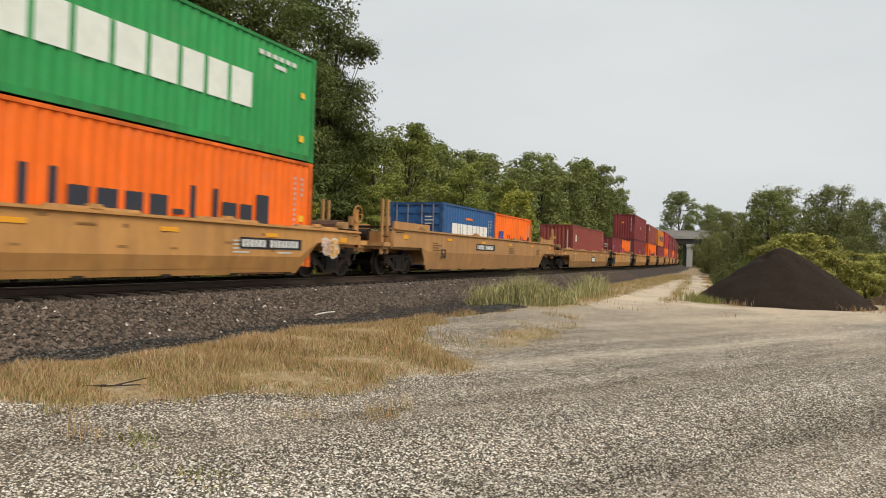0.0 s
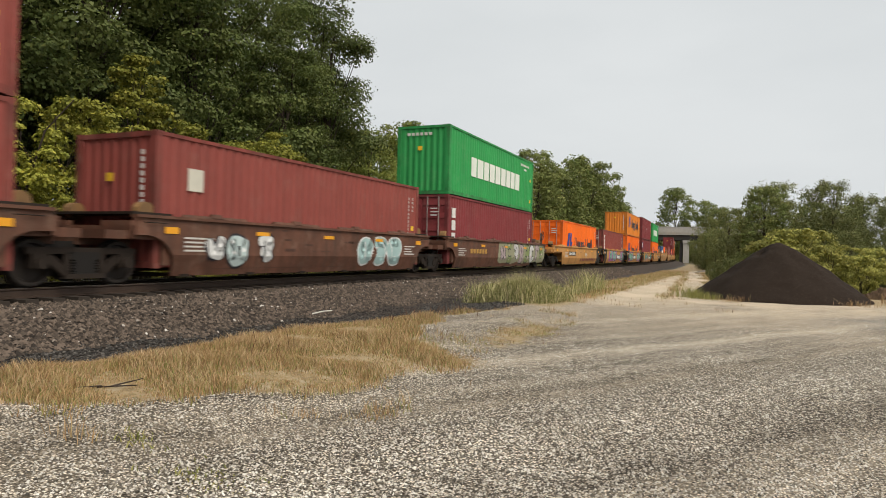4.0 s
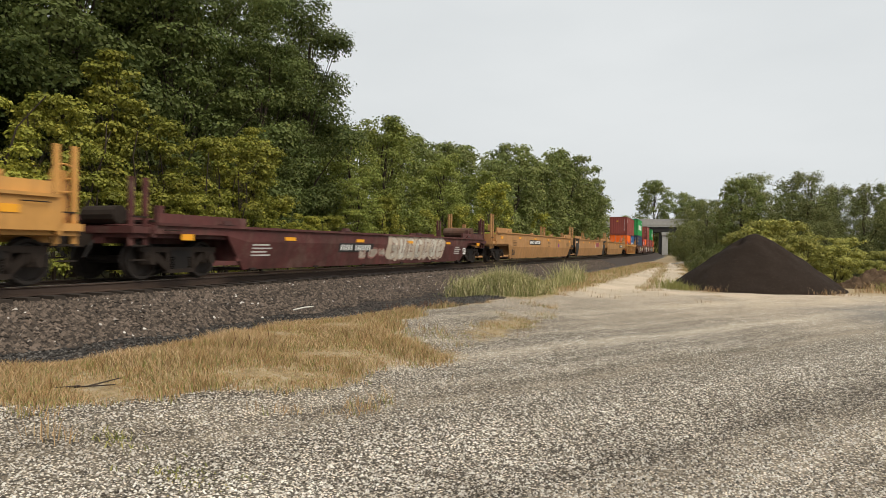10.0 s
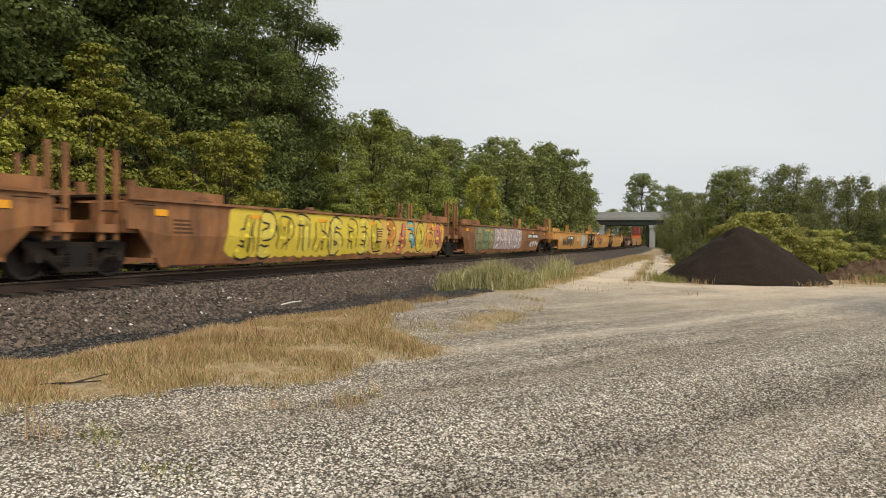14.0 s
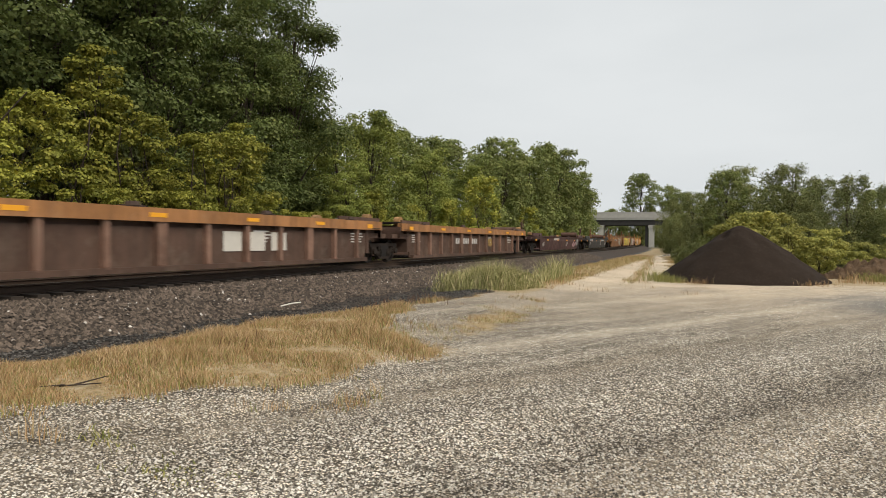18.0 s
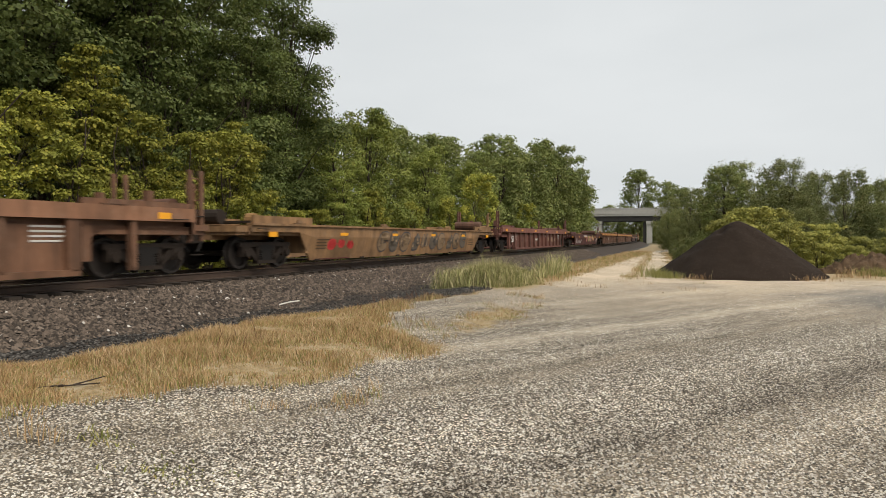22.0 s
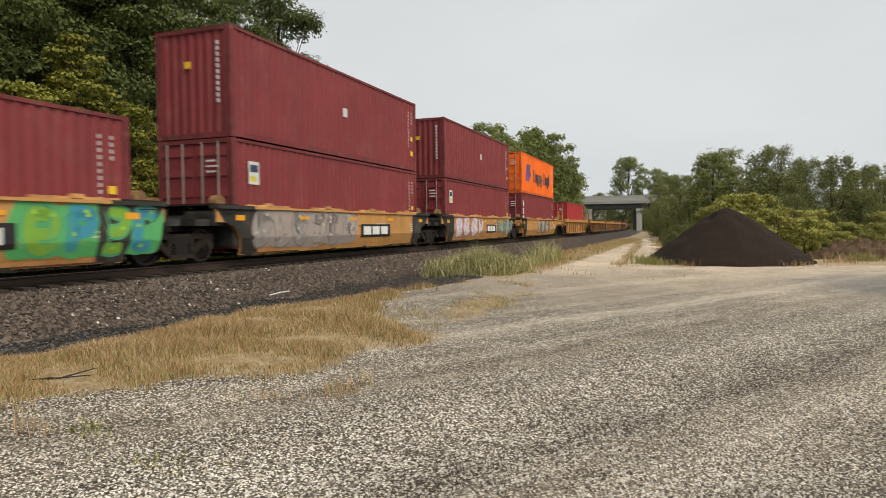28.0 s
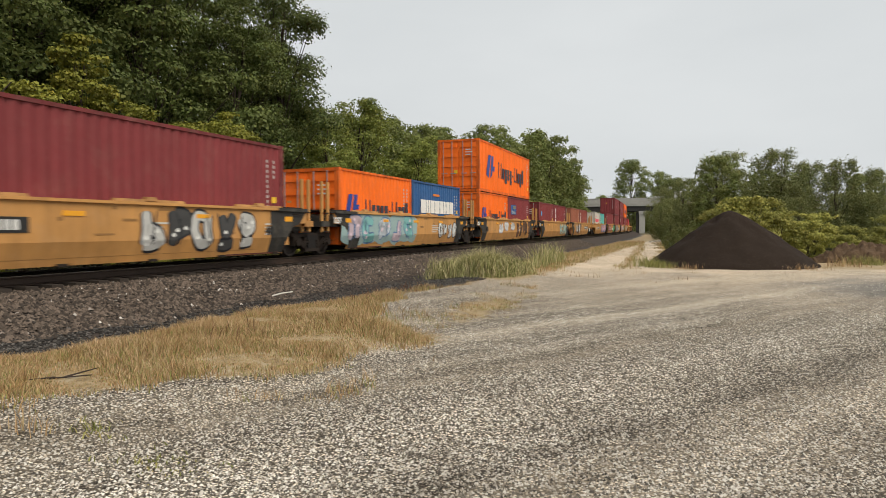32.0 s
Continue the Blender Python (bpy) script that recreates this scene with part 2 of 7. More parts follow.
BALLAST_STONE = stone_mat("ballast_stone", [(0.0, (0.022, 0.017, 0.014)), (0.5, (0.078, 0.06, 0.047)), (0.985, (0.17, 0.13, 0.103)), (1.0, (0.62, 0.59, 0.55))])
CINDER_STONE = stone_mat("cinder_stone", [(0.0, (0.012, 0.012, 0.012)), (0.7, (0.05, 0.046, 0.043)), (1.0, (0.14, 0.13, 0.12))])
LOT_STONE = stone_mat("lot_stone", [(0.0, (0.06, 0.055, 0.048)), (0.3, (0.2, 0.182, 0.156)), (0.55, (0.58, 0.535, 0.47)), (1.0, (0.95, 0.92, 0.85))], worn=True)
GRASS_DRY = stone_mat("dry_grass", [(0.0, (0.18, 0.105, 0.05)), (0.4, (0.46, 0.295, 0.145)), (0.78, (0.72, 0.54, 0.34)), (1.0, (0.26, 0.27, 0.09))], 0.85, (0.46, 0.3, 0.14))
GRASS_GREEN = stone_mat("green_grass", [(0.0, (0.13, 0.15, 0.035)), (0.6, (0.28, 0.29, 0.08)), (1.0, (0.5, 0.4, 0.18))])
REED = stone_mat("reed", [(0.0, (0.17, 0.19, 0.06)), (0.45, (0.36, 0.36, 0.14)), (0.75, (0.55, 0.49, 0.25)), (1.0, (0.72, 0.6, 0.38))])


def ground_mat():
    w = Tree("ground_gravel")
    # fine stones
    v = w.n("ShaderNodeTexVoronoi", Scale=46.0)
    w.link(w.tc.outputs["Object"], v.inputs["Vector"])
    v2 = w.n("ShaderNodeTexVoronoi", Scale=75.0)
    w.link(w.tc.outputs["Object"], v2.inputs["Vector"])
    sep = w.n("ShaderNodeSeparateColor")
    w.link(v.outputs["Color"], sep.inputs[0])
    stone = w.ramp(sep.outputs[0], [(0.0, (0.05, 0.046, 0.04)), (0.35, (0.2, 0.186, 0.16)), (0.65, (0.48, 0.455, 0.4)), (1.0, (0.85, 0.82, 0.75))])
    sep2 = w.n("ShaderNodeSeparateColor")
    w.link(v2.outputs["Color"], sep2.inputs[0])
    grit = w.ramp(sep2.outputs[1], [(0.0, (0.07, 0.064, 0.055)), (0.6, (0.3, 0.28, 0.24)), (1.0, (0.6, 0.57, 0.51))])
    gravel = w.mix(0.22, stone, grit)
    # shade between the stones, multiplied into the colour towards each cell's rim
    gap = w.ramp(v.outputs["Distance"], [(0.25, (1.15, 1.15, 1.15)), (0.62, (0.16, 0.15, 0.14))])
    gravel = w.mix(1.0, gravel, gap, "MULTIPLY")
    cmb, worn = ruts(w)
    pale = w.n("ShaderNodeTexNoise", Scale=0.8, Detail=3.0, Roughness=0.5)
    w.link(cmb.outputs[0], pale.inputs["Vector"])
    gravel = w.mix(w.ramp(pale.outputs["Fac"], [(0.5, (0, 0, 0)), (0.68, (0.5, 0.5, 0.5))]), gravel, w.mix(0.5, gravel, (0.66, 0.6, 0.5)))
    gravel = w.mix(w.mix(1.0, worn, (0.9, 0.9, 0.9), "MULTIPLY"), gravel, w.mix(1.0, gravel, (0.36, 0.345, 0.325), "MULTIPLY"))
    # pale beaten dust towards the back of the lot and on the path
    sxyz = w.n("ShaderNodeSeparateXYZ")
    w.link(w.tc.outputs["Object"], sxyz.inputs[0])
    depth = w.n("ShaderNodeMapRange")
    depth.inputs["From Min"].default_value, depth.inputs["From Max"].default_value = 13.0, 26.0
    w.link(sxyz.outputs[1], depth.inputs["Value"])
    dust = w.mix(1.0, w.ramp(w.noise(0.35, 4.0), [(0.3, (0.35, 0.35, 0.35)), (0.65, (0.95, 0.95, 0.95))]), depth.outputs[0], "MULTIPLY")
    gravel = w.mix(dust, gravel, w.mix(0.66, gravel, (0.5, 0.44, 0.355)))
    gravel = w.mix(1.0, gravel, (1.5, 1.4, 1.29), "MULTIPLY")
    # a patch of darker, bluish stone
    spot = w.n("ShaderNodeVectorMath")
    spot.operation = "DISTANCE"
    spot.inputs[1].default_value = (7.6, 20.5, 0.0)
    w.link(w.tc.outputs["Object"], spot.inputs[0])
    reach = w.n("ShaderNodeMath")
    reach.operation = "ADD"
    w.link(spot.outputs["Value"], reach.inputs[0])
    wb = w.n("ShaderNodeMapRange")
    wb.inputs["To Min"].default_value, wb.inputs["To Max"].default_value = -3.0, 3.0
    w.link(w.noise(0.5, 5.0, 0.7), wb.inputs["Value"])
    w.link(wb.outputs[0], reach.inputs[1])
    near = w.n("ShaderNodeMapRange")
    near.inputs["From Min"].default_value, near.inputs["From Max"].default_value = 6.4, 3.6
    w.link(reach.outputs[0], near.inputs["Value"])
    gravel = w.mix(near.outputs[0], gravel, w.mix(0.72, gravel, (0.13, 0.13, 0.128)))
    # soil under grass
    soil = w.ramp(w.noise(6.0, 6.0, 0.7), [(0.3, (0.16, 0.12, 0.065)), (0.5, (0.34, 0.25, 0.13)), (0.65, (0.42, 0.36, 0.26)), (0.8, (0.26, 0.24, 0.1))])
    a = w.n("ShaderNodeAttribute")
    a.attribute_name = "grass"
    edge = w.n("ShaderNodeMath")
    edge.operation = "ADD"
    w.link(a.outputs["Fac"], edge.inputs[0])
    wob = w.n("ShaderNodeMapRange")
    wob.inputs["To Min"].default_value, wob.inputs["To Max"].default_value = -0.75, 0.75
    w.link(w.noise(2.2, 6.0, 0.7), wob.inputs["Value"])
    w.link(wob.outputs[0], edge.inputs[1])
    c = w.mix(w.ramp(edge.outputs[0], [(0.5, (0, 0, 0)), (0.85, (0.9, 0.9, 0.9))]), gravel, soil)
    b = w.n("ShaderNodeAttribute")
    b.attribute_name = "cinder"
    edge2 = w.n("ShaderNodeMath")
    edge2.operation = "ADD"
    w.link(b.outputs["Fac"], edge2.inputs[0])
    wob2 = w.n("ShaderNodeMapRange")
    wob2.inputs["To Min"].default_value, wob2.inputs["To Max"].default_value = -0.3, 0.3
    w.link(w.noise(2.6, 6.0, 0.7), wob2.inputs["Value"])
    w.link(wob2.outputs[0], edge2.inputs[1])
    cind = w.mix(sep.outputs[1], (0.018, 0.018, 0.018), (0.11, 0.105, 0.1))
    c = w.mix(w.ramp(edge2.outputs[0], [(0.3, (0, 0, 0)), (0.7, (1, 1, 1))]), c, cind)
    f = w.n("ShaderNodeAttribute")
    f.attribute_name = "forest"
    c = w.mix(f.outputs["Fac"], c, w.ramp(w.noise(3.0, 6.0), [(0.3, (0.045, 0.042, 0.02)), (0.7, (0.13, 0.115, 0.05))]))
    w.bump(v.outputs["Distance"], 0.7, 0.02)
    w.b.inputs["Specular IOR Level"].default_value = 0.2
    return w.done(c, 0.9)


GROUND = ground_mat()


def pile_mat():
    w = Tree("dark_aggregate")
    f = w.noise(9.0, 8.0, 0.75)
    v = w.n("ShaderNodeTexVoronoi", Scale=30.0)
    w.link(w.tc.outputs["Object"], v.inputs["Vector"])
    sep = w.n("ShaderNodeSeparateColor")
    w.link(v.outputs["Color"], sep.inputs[0])
    c = w.mix(f, (0.017, 0.012, 0.0092), (0.037, 0.0265, 0.0205))
    c = w.mix(w.ramp(sep.outputs[0], [(0.88, (0, 0, 0)), (1.0, (0.5, 0.5, 0.5))]), c, (0.06, 0.047, 0.037))
    w.b.inputs["Specular IOR Level"].default_value = 0.1
    w.bump(v.outputs["Distance"], 0.6, 0.03)
    return w.done(c, 0.95)


BALLAST_BED = plain("ballast_bed", (0.05, 0.04, 0.034), 0.95, 0, 0.45, 14)
RAIL_STEEL = plain("rail_steel", (0.075, 0.05, 0.038), 0.6, 0.3)
RAIL_TOP = plain("rail_head", (0.42, 0.4, 0.38), 0.25, 1.0, 0.1)
TIE = plain("tie_wood", (0.045, 0.036, 0.03), 0.9)
STEEL_BLACK = plain("steel_black", (0.017, 0.015, 0.014), 0.7, 0, 0.4)
STEEL_DARK = plain("steel_dark", (0.026, 0.019, 0.015), 0.75, 0, 0.4)
WHEEL = plain("wheel_steel", (0.035, 0.028, 0.024), 0.6, 0.2, 0.3)
TREAD = plain("wheel_tread", (0.45, 0.43, 0.42), 0.3, 1.0, 0.1)
CONCRETE = plain("concrete", (0.42, 0.41, 0.385), 0.9, 0, 0.2, 1.5)
CONCRETE_DARK = plain("girder_steel", (0.05, 0.048, 0.046), 0.7, 0, 0.3, 1.0)
WHITE = plain("white_paint", (0.75, 0.75, 0.73), 0.6, 0, 0.12)
BLACK = plain("black_paint", (0.02, 0.02, 0.02), 0.6)
ORANGE_TAPE = plain("yellow_reflector", (0.8, 0.36, 0.02), 0.4, 0, 0.1)
RED_MARK = plain("red_paint", (0.28, 0.035, 0.04), 0.6)
BLUE_MARK = plain("blue_paint", (0.02, 0.05, 0.27), 0.5)
LABEL_YELLOW = plain("yellow_label", (0.8, 0.5, 0.03), 0.5)
SKY_BLUE = plain("sky_blue_paint", (0.05, 0.35, 0.7), 0.5)

TAN = (0.56, 0.285, 0.092)
TAN53 = (0.45, 0.24, 0.095)
YELLOW = (0.58, 0.3, 0.085)
BROWN = (0.14, 0.062, 0.04)
RUST = (0.3, 0.135, 0.055)
RIBBED = (0.10, 0.058, 0.042)
RIBTAN = (0.36, 0.17, 0.065)
FEC = (0.105, 0.034, 0.032)
DARKGREY = (0.05, 0.05, 0.05)
GREEN = (0.03, 0.32, 0.085)
ORANGE = (0.95, 0.17, 0.012)
AMBER = (0.75, 0.24, 0.03)
MAROON = (0.22, 0.038, 0.042)
BROWNRED = (0.27, 0.064, 0.052)
SALMON = (0.32, 0.11, 0.065)
NAVY = (0.035, 0.06, 0.115)
BLUE = (0.03, 0.11, 0.29)
RED = (0.42, 0.035, 0.04)
PALE = (0.6, 0.58, 0.52)
TEAL = (0.12, 0.46, 0.42)


# ---- mesh helpers ----
def part(name, bm, material, parent, label="", smooth=False):
    """Links a bmesh, or a ready mesh, as one object under parent."""
    if isinstance(bm, bmesh.types.BMesh):
        me = bpy.data.meshes.new(name)
        bm.to_mesh(me)
        bm.free()
        me.materials.append(material)
        if smooth:
            for p in me.polygons:
                p.use_smooth = True
    else:
        me = bm
    ob = new(name, me)
    ob.parent = parent
    if label:
        ob["label"] = label
    return ob


def box(bm, x0, x1, y0, y1, z0, z1, taper=0.0):
    vs = [bm.verts.new((x, y, z)) for z, t in ((z0, 0.0), (z1, taper)) for x, y in ((x0 + t, y0 + t), (x1 - t, y0 + t), (x1 - t, y1 - t), (x0 + t, y1 - t))]
    for f in ((3, 2, 1, 0), (4, 5, 6, 7), (0, 1, 5, 4), (1, 2, 6, 5), (2, 3, 7, 6), (3, 0, 4, 7)):
        bm.faces.new([vs[i] for i in f])
    return vs


def boxes(*dims):
    bm = bmesh.new()
    for d in dims:
        box(bm, *d)
    return bm


def rod(bm, a, b, r, n=8, r2=None):
    a, b = Vector(a), Vector(b)
    q = (b - a).to_track_quat("Z", "Y")
    r2 = r if r2 is None else r2
    ra = [bm.verts.new(a + q @ Vector((r * math.cos(i * math.tau / n), r * math.sin(i * math.tau / n), 0))) for i in range(n)]
    rb = [bm.verts.new(b + q @ Vector((r2 * math.cos(i * math.tau / n), r2 * math.sin(i * math.tau / n), 0))) for i in range(n)]
    for i in range(n):
        bm.faces.new((ra[i], ra[(i + 1) % n], rb[(i + 1) % n], rb[i]))
    bm.faces.new(ra[::-1])
    bm.faces.new(rb)


def rods(*items):
    bm = bmesh.new()
    for it in items:
        rod(bm, *it)
    return bm


def from_arrays(name, verts, faces, material):
    me = bpy.data.meshes.new(name)
    me.materials.append(material)
    if isinstance(verts, np.ndarray) and isinstance(faces, np.ndarray):
        k = faces.shape[1]
        me.vertices.add(len(verts))
        me.vertices.foreach_set("co", np.ascontiguousarray(verts, np.float32).ravel())
        me.loops.add(faces.size)
        me.loops.foreach_set("vertex_index", np.ascontiguousarray(faces, np.int32).ravel())
        me.polygons.add(len(faces))
        me.polygons.foreach_set("loop_start", np.arange(0, faces.size, k, dtype=np.int32))
        me.update(calc_edges=True)
    else:
        me.from_pydata(verts, [], faces)
    return me


CACHE = {}


def shared(key, build, material):
    """One mesh for alike parts."""
    k = (key, material.name)
    if k not in CACHE:
        bm = build()
        me = bpy.data.meshes.new(key if isinstance(key, str) else str(key[0]))
        bmesh.ops.recalc_face_normals(bm, faces=bm.faces)
        bm.to_mesh(me)
        bm.free()
        me.materials.append(material)
        CACHE[k] = me
    return CACHE[k]


# ---- ground ----
def smooth(a, b, v):
    t = np.clip((v - a) / (b - a), 0, 1)
    return t * t * (3 - 2 * t)


def cinder_edge(y):
    """How far from the track the black cinders reach."""
    return np.interp(y, (0, 9, 12.6, 14.2, 17, 19.5, 21.5), (4.2, 4.15, 4.9, 5.7, 6.3, 6.2, 4.8)) + 0.12 * np.sin(y * 2.7) * np.sin(y * 1.1)


def grass_cover(x, y):
    """0 to 1: how grassy the ground is at a place beside the track."""
    d = x - XC + 0.5 * K * y * y
    rim = np.interp(y, (0, 4.2, 4.9, 5.6, 7.1, 8.2, 9.4, 10.3, 11.8, 15.8, 18), (5.0, 6.5, 7.3, 8.0, 8.45, 8.6, 8.7, 7.4, 6.6, 5.4, 4.8))
    ce = cinder_edge(y)
    strip = smooth(ce - 0.1, ce + 0.2, d) * (1 - smooth(-0.55, 0.6, d - rim + 0.18 * np.sin(y * 2.3 + x)))
    tongue = 0.55 * smooth(ce - 0.25, ce, d) * (1 - smooth(ce + 0.2, ce + 0.6, d)) * smooth(11.5, 13, y) * (1 - smooth(18, 20, y))
    island = np.exp(-(((x + 4.25) / 0.6) ** 2 + ((y - 12.8) / 2.5) ** 2) * 1.1)
    verge = smooth(4.2, 4.8, d) * (1 - smooth(7.2, 8.2, d)) * smooth(18, 20, y)
    c = path_centre(y)
    right = smooth(1.0, 1.8, x - c + 0.3 * np.sin(y * 0.7)) * smooth(29, 33, y + 0.35 * np.maximum(x, -2))
    middle = 0.75 * np.exp(-((x - c) / 0.4) ** 2) * smooth(24, 30, y)
    return np.clip(np.maximum.reduce([strip, tongue, island, verge, right, middle]), 0, 1)


def path_centre(y):
    return -3.0 - 0.045 * (y - 24) - 0.00035 * (y - 24) ** 2


def build_ground():
    xs = np.concatenate([-np.geomspace(3000, 19, 26), np.arange(-18, 14.01, 0.25), np.geomspace(15, 3000, 26)])
    ys = np.concatenate([-np.geomspace(3000, 9, 24), np.arange(-8, 46.01, 0.3), np.geomspace(47, 3000, 44)])
    gx, gy = np.meshgrid(xs, ys)
    gz = 0.03 * np.sin(gx * 0.9 + 0.4 * gy) * np.sin(gy * 0.55) + 0.015 * np.sin(gx * 2.9) * np.sin(gy * 2.1)
    d = gx - XC + 0.5 * K * gy * gy
    near = (np.abs(gx) < 60) & (np.abs(gy) < 120)
    gz = np.where(near, gz, 0) - 0.05
    gz += 0.12 * smooth(4.2, 5.5, d) * (1 - smooth(7.5, 8.6, d)) * (np.abs(gy) < 60)
    ny, nx = gx.shape
    verts = np.stack([gx.ravel(), gy.ravel(), gz.ravel()], 1)
    i = np.arange((ny - 1) * (nx - 1))
    r, c = i // (nx - 1), i % (nx - 1)
    a = r * nx + c
    faces = np.stack([a, a + 1, a + nx + 1, a + nx], 1)
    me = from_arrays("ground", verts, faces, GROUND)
    cinder = (1 - smooth(-0.12, 0.25, d - cinder_edge(gy))) * smooth(-6.5, -5.5, d)
    forest = np.maximum(1 - smooth(-6.5, -5.0, d), smooth(1.0, 6.0, gy - 33 - 0.0 * gx) * smooth(0.5, 4, gx - path_centre(gy) - 3))
    forest = np.maximum(forest, (np.abs(gx) > 70) * 1.0)
    forest = np.maximum(forest, smooth(110, 140, gy) * smooth(6, 9, d))
    for nm, val in (("grass", grass_cover(gx, gy)), ("cinder", np.clip(cinder, 0, 1)), ("forest", forest)):
        at = me.attributes.new(nm, "FLOAT", "POINT")
        at.data.foreach_set("value", np.clip(val, 0, 1).ravel().astype(np.float32))
    for p in me.polygons:
        p.use_smooth = True
    return tagged(new("ground", me), "pale gravel lot with dry grass verges beside the railway", "ground", kind="structure")


build_ground()


def sweep(name, profile, s0, s1, step, material, closed=True):
    """A cross-section, swept along the track. profile: (offset, height above rail)."""
    n = int((s1 - s0) / step) + 1
    verts, faces = [], []
    m = len(profile)
    for i in range(n):
        s = s0 + (s1 - s0) * i / (n - 1)
        for off, z in profile:
            verts.append(tuple(on_track(s, off, z)))
    for i in range(n - 1):
        for j in range(m if closed else m - 1):
            a, b = i * m + j, i * m + (j + 1) % m
            faces.append((a, b, b + m, a + m))
    return from_arrays(name, verts, faces, material)


ballast = tagged(new("ballast_bed", sweep("ballast_bed", [(-4.2, -0.82), (-2.0, -0.26), (2.0, -0.26), (4.05, -0.82)], -1000, 1300, 4.0, BALLAST_BED, False)),
                 "raised bed of dark crushed stone under the railway track", "ballast", kind="structure")
track = tagged(new("track"), "railway track of rusty steel rails on dark wooden ties", "railway track", kind="structure")
for sx in (-1, 1):
    c = 0.755 * sx
    prof = [(c - 0.075, -0.18), (c + 0.075, -0.18), (c + 0.075, -0.165), (c + 0.012, -0.145), (c + 0.012, -0.045), (c + 0.036, -0.03), (c + 0.036, -0.004), (c - 0.036, -0.004), (c - 0.036, -0.03), (c - 0.012, -0.045), (c - 0.012, -0.145), (c - 0.075, -0.165)]
    r = part("rail", sweep("rail", prof, -1000, 1300, 5.0, RAIL_STEEL), None, track)
    part("rail_head", sweep("rail_head", [(c - 0.03, -0.004), (c + 0.03, -0.004), (c + 0.03, 0.0), (c - 0.03, 0.0)], -1000, 1300, 5.0, RAIL_TOP), None, r, "polished running surface")


# ---- scattered stuff ----
def scatter_stones(name, xy, z, size, material, rng, squash=0.6, cap=False, rounded=True):
    """Many small uneven stones in one mesh: each a distorted octahedron, or its upper half where it is bedded in."""
    n = len(xy)
    base = np.array([(1, 0, 0), (0, 1, 0), (-1, 0, 0), (0, -1, 0), (0, 0, 1), (0, 0, -1)], float)
    tri = np.array([(0, 1, 4), (1, 2, 4), (2, 3, 4), (3, 0, 4), (1, 0, 5), (2, 1, 5), (3, 2, 5), (0, 3, 5)])
    sc = size * (0.55 + 0.9 * rng.random((n, 1, 1)))
    v = base[None] * (0.65 + 0.7 * rng.random((n, 6, 3)))
    v[..., :2] *= 1.15
    th = rng.random(n) * math.tau
    co, si = np.cos(th)[:, None], np.sin(th)[:, None]
    tilt = (rng.random((n, 1)) - 0.5) * 0.8
    vx = v[..., 0] * co - v[..., 1] * si
    vy = v[..., 0] * si + v[..., 1] * co
    vz = v[..., 2] * squash + vx * tilt * 0.5
    v = np.stack([vx, vy, vz], -1) * sc
    v += np.concatenate([xy, z[:, None]], 1)[:, None, :]
    if cap:
        f = (tri[None, :4] + 5 * np.arange(n)[:, None, None]).reshape(-1, 3)
        me = from_arrays(name, v[:, :5].reshape(-1, 3), f, material)
        me.polygons.foreach_set("use_smooth", np.full(len(f), rounded))
        return me
    f = (tri[None] + 6 * np.arange(n)[:, None, None]).reshape(-1, 3)
    return from_arrays(name, v.reshape(-1, 3), f, material)


def scatter_blades(name, xy, z, height, width, material, rng, lean=0.5, droop=0.35):
    """Many blades of grass in one mesh: two bent segments each."""
    n = len(xy)
    th = rng.random(n) * math.tau
    height = height * (0.72 + 0.6 * np.sin(xy[:, 0] * 1.9 + 2.0 * np.sin(xy[:, 1] * 1.3)) * np.sin(xy[:, 1] * 2.2))
    h = height * (0.45 + 0.8 * rng.random(n))
    w = width * (0.6 + 0.8 * rng.random(n))
    dx, dy = np.cos(th), np.sin(th)
    ld = rng.random(n) * math.tau
    lx, ly = np.cos(ld) * lean * rng.random(n) * h, np.sin(ld) * lean * rng.random(n) * h
    base = np.stack([xy[:, 0], xy[:, 1], z], 1)
    side = np.stack([dx * w, dy * w, 0 * w], 1)
    mid = base + np.stack([lx * 0.4, ly * 0.4, h * 0.6], 1)
    tip = base + np.stack([lx * (1 + droop), ly * (1 + droop), h], 1)
    v = np.stack([base - side, base + side, mid + side * 0.7, mid - side * 0.7, tip], 1)
    k = 5 * np.arange(n)[:, None]
    f = np.concatenate([k + np.array([[0, 1, 2]]), k + np.array([[0, 2, 3]]), k + np.array([[3, 2, 4]])])
    return from_arrays(name, v.reshape(-1, 3), f, material)


def ground_z(x, y):
    d = x - XC + 0.5 * K * y * y
    return -0.05 + 0.03 * np.sin(x * 0.9 + 0.4 * y) * np.sin(y * 0.55) + 0.015 * np.sin(x * 2.9) * np.sin(y * 2.1) + 0.12 * smooth(4.2, 5.5, d) * (1 - smooth(7.5, 8.6, d))


rng = np.random.default_rng(5)
# crushed stone on the near shoulder of the bed
N = 64000
s = 3 + 62 * rng.random(N) ** 1.6
off = 1.0 + (2.72 + 0.14 * np.sin(s * 2.3) * np.sin(s * 0.9)) * rng.random(N)
h = np.where(off < 2.0, -0.26, -0.26 - (off - 2.0) / 2.05 * 0.56) + 0.0
a = K * s
bx = XC - (1 - np.cos(a)) / K + off * np.cos(a)
by = np.sin(a) / K + off * np.sin(a)
keep = ~((off < 1.45) & (((s % 0.5) < 0.25)))
tagged(new("ballast_stones", scatter_stones("ballast_stones", np.stack([bx, by], 1)[keep], (ZR + h + 0.01)[keep], 0.036, BALLAST_STONE, rng, 0.8, True, False)),
       "loose dark grey crushed stones on the track bed", "ballast", kind="stuff")
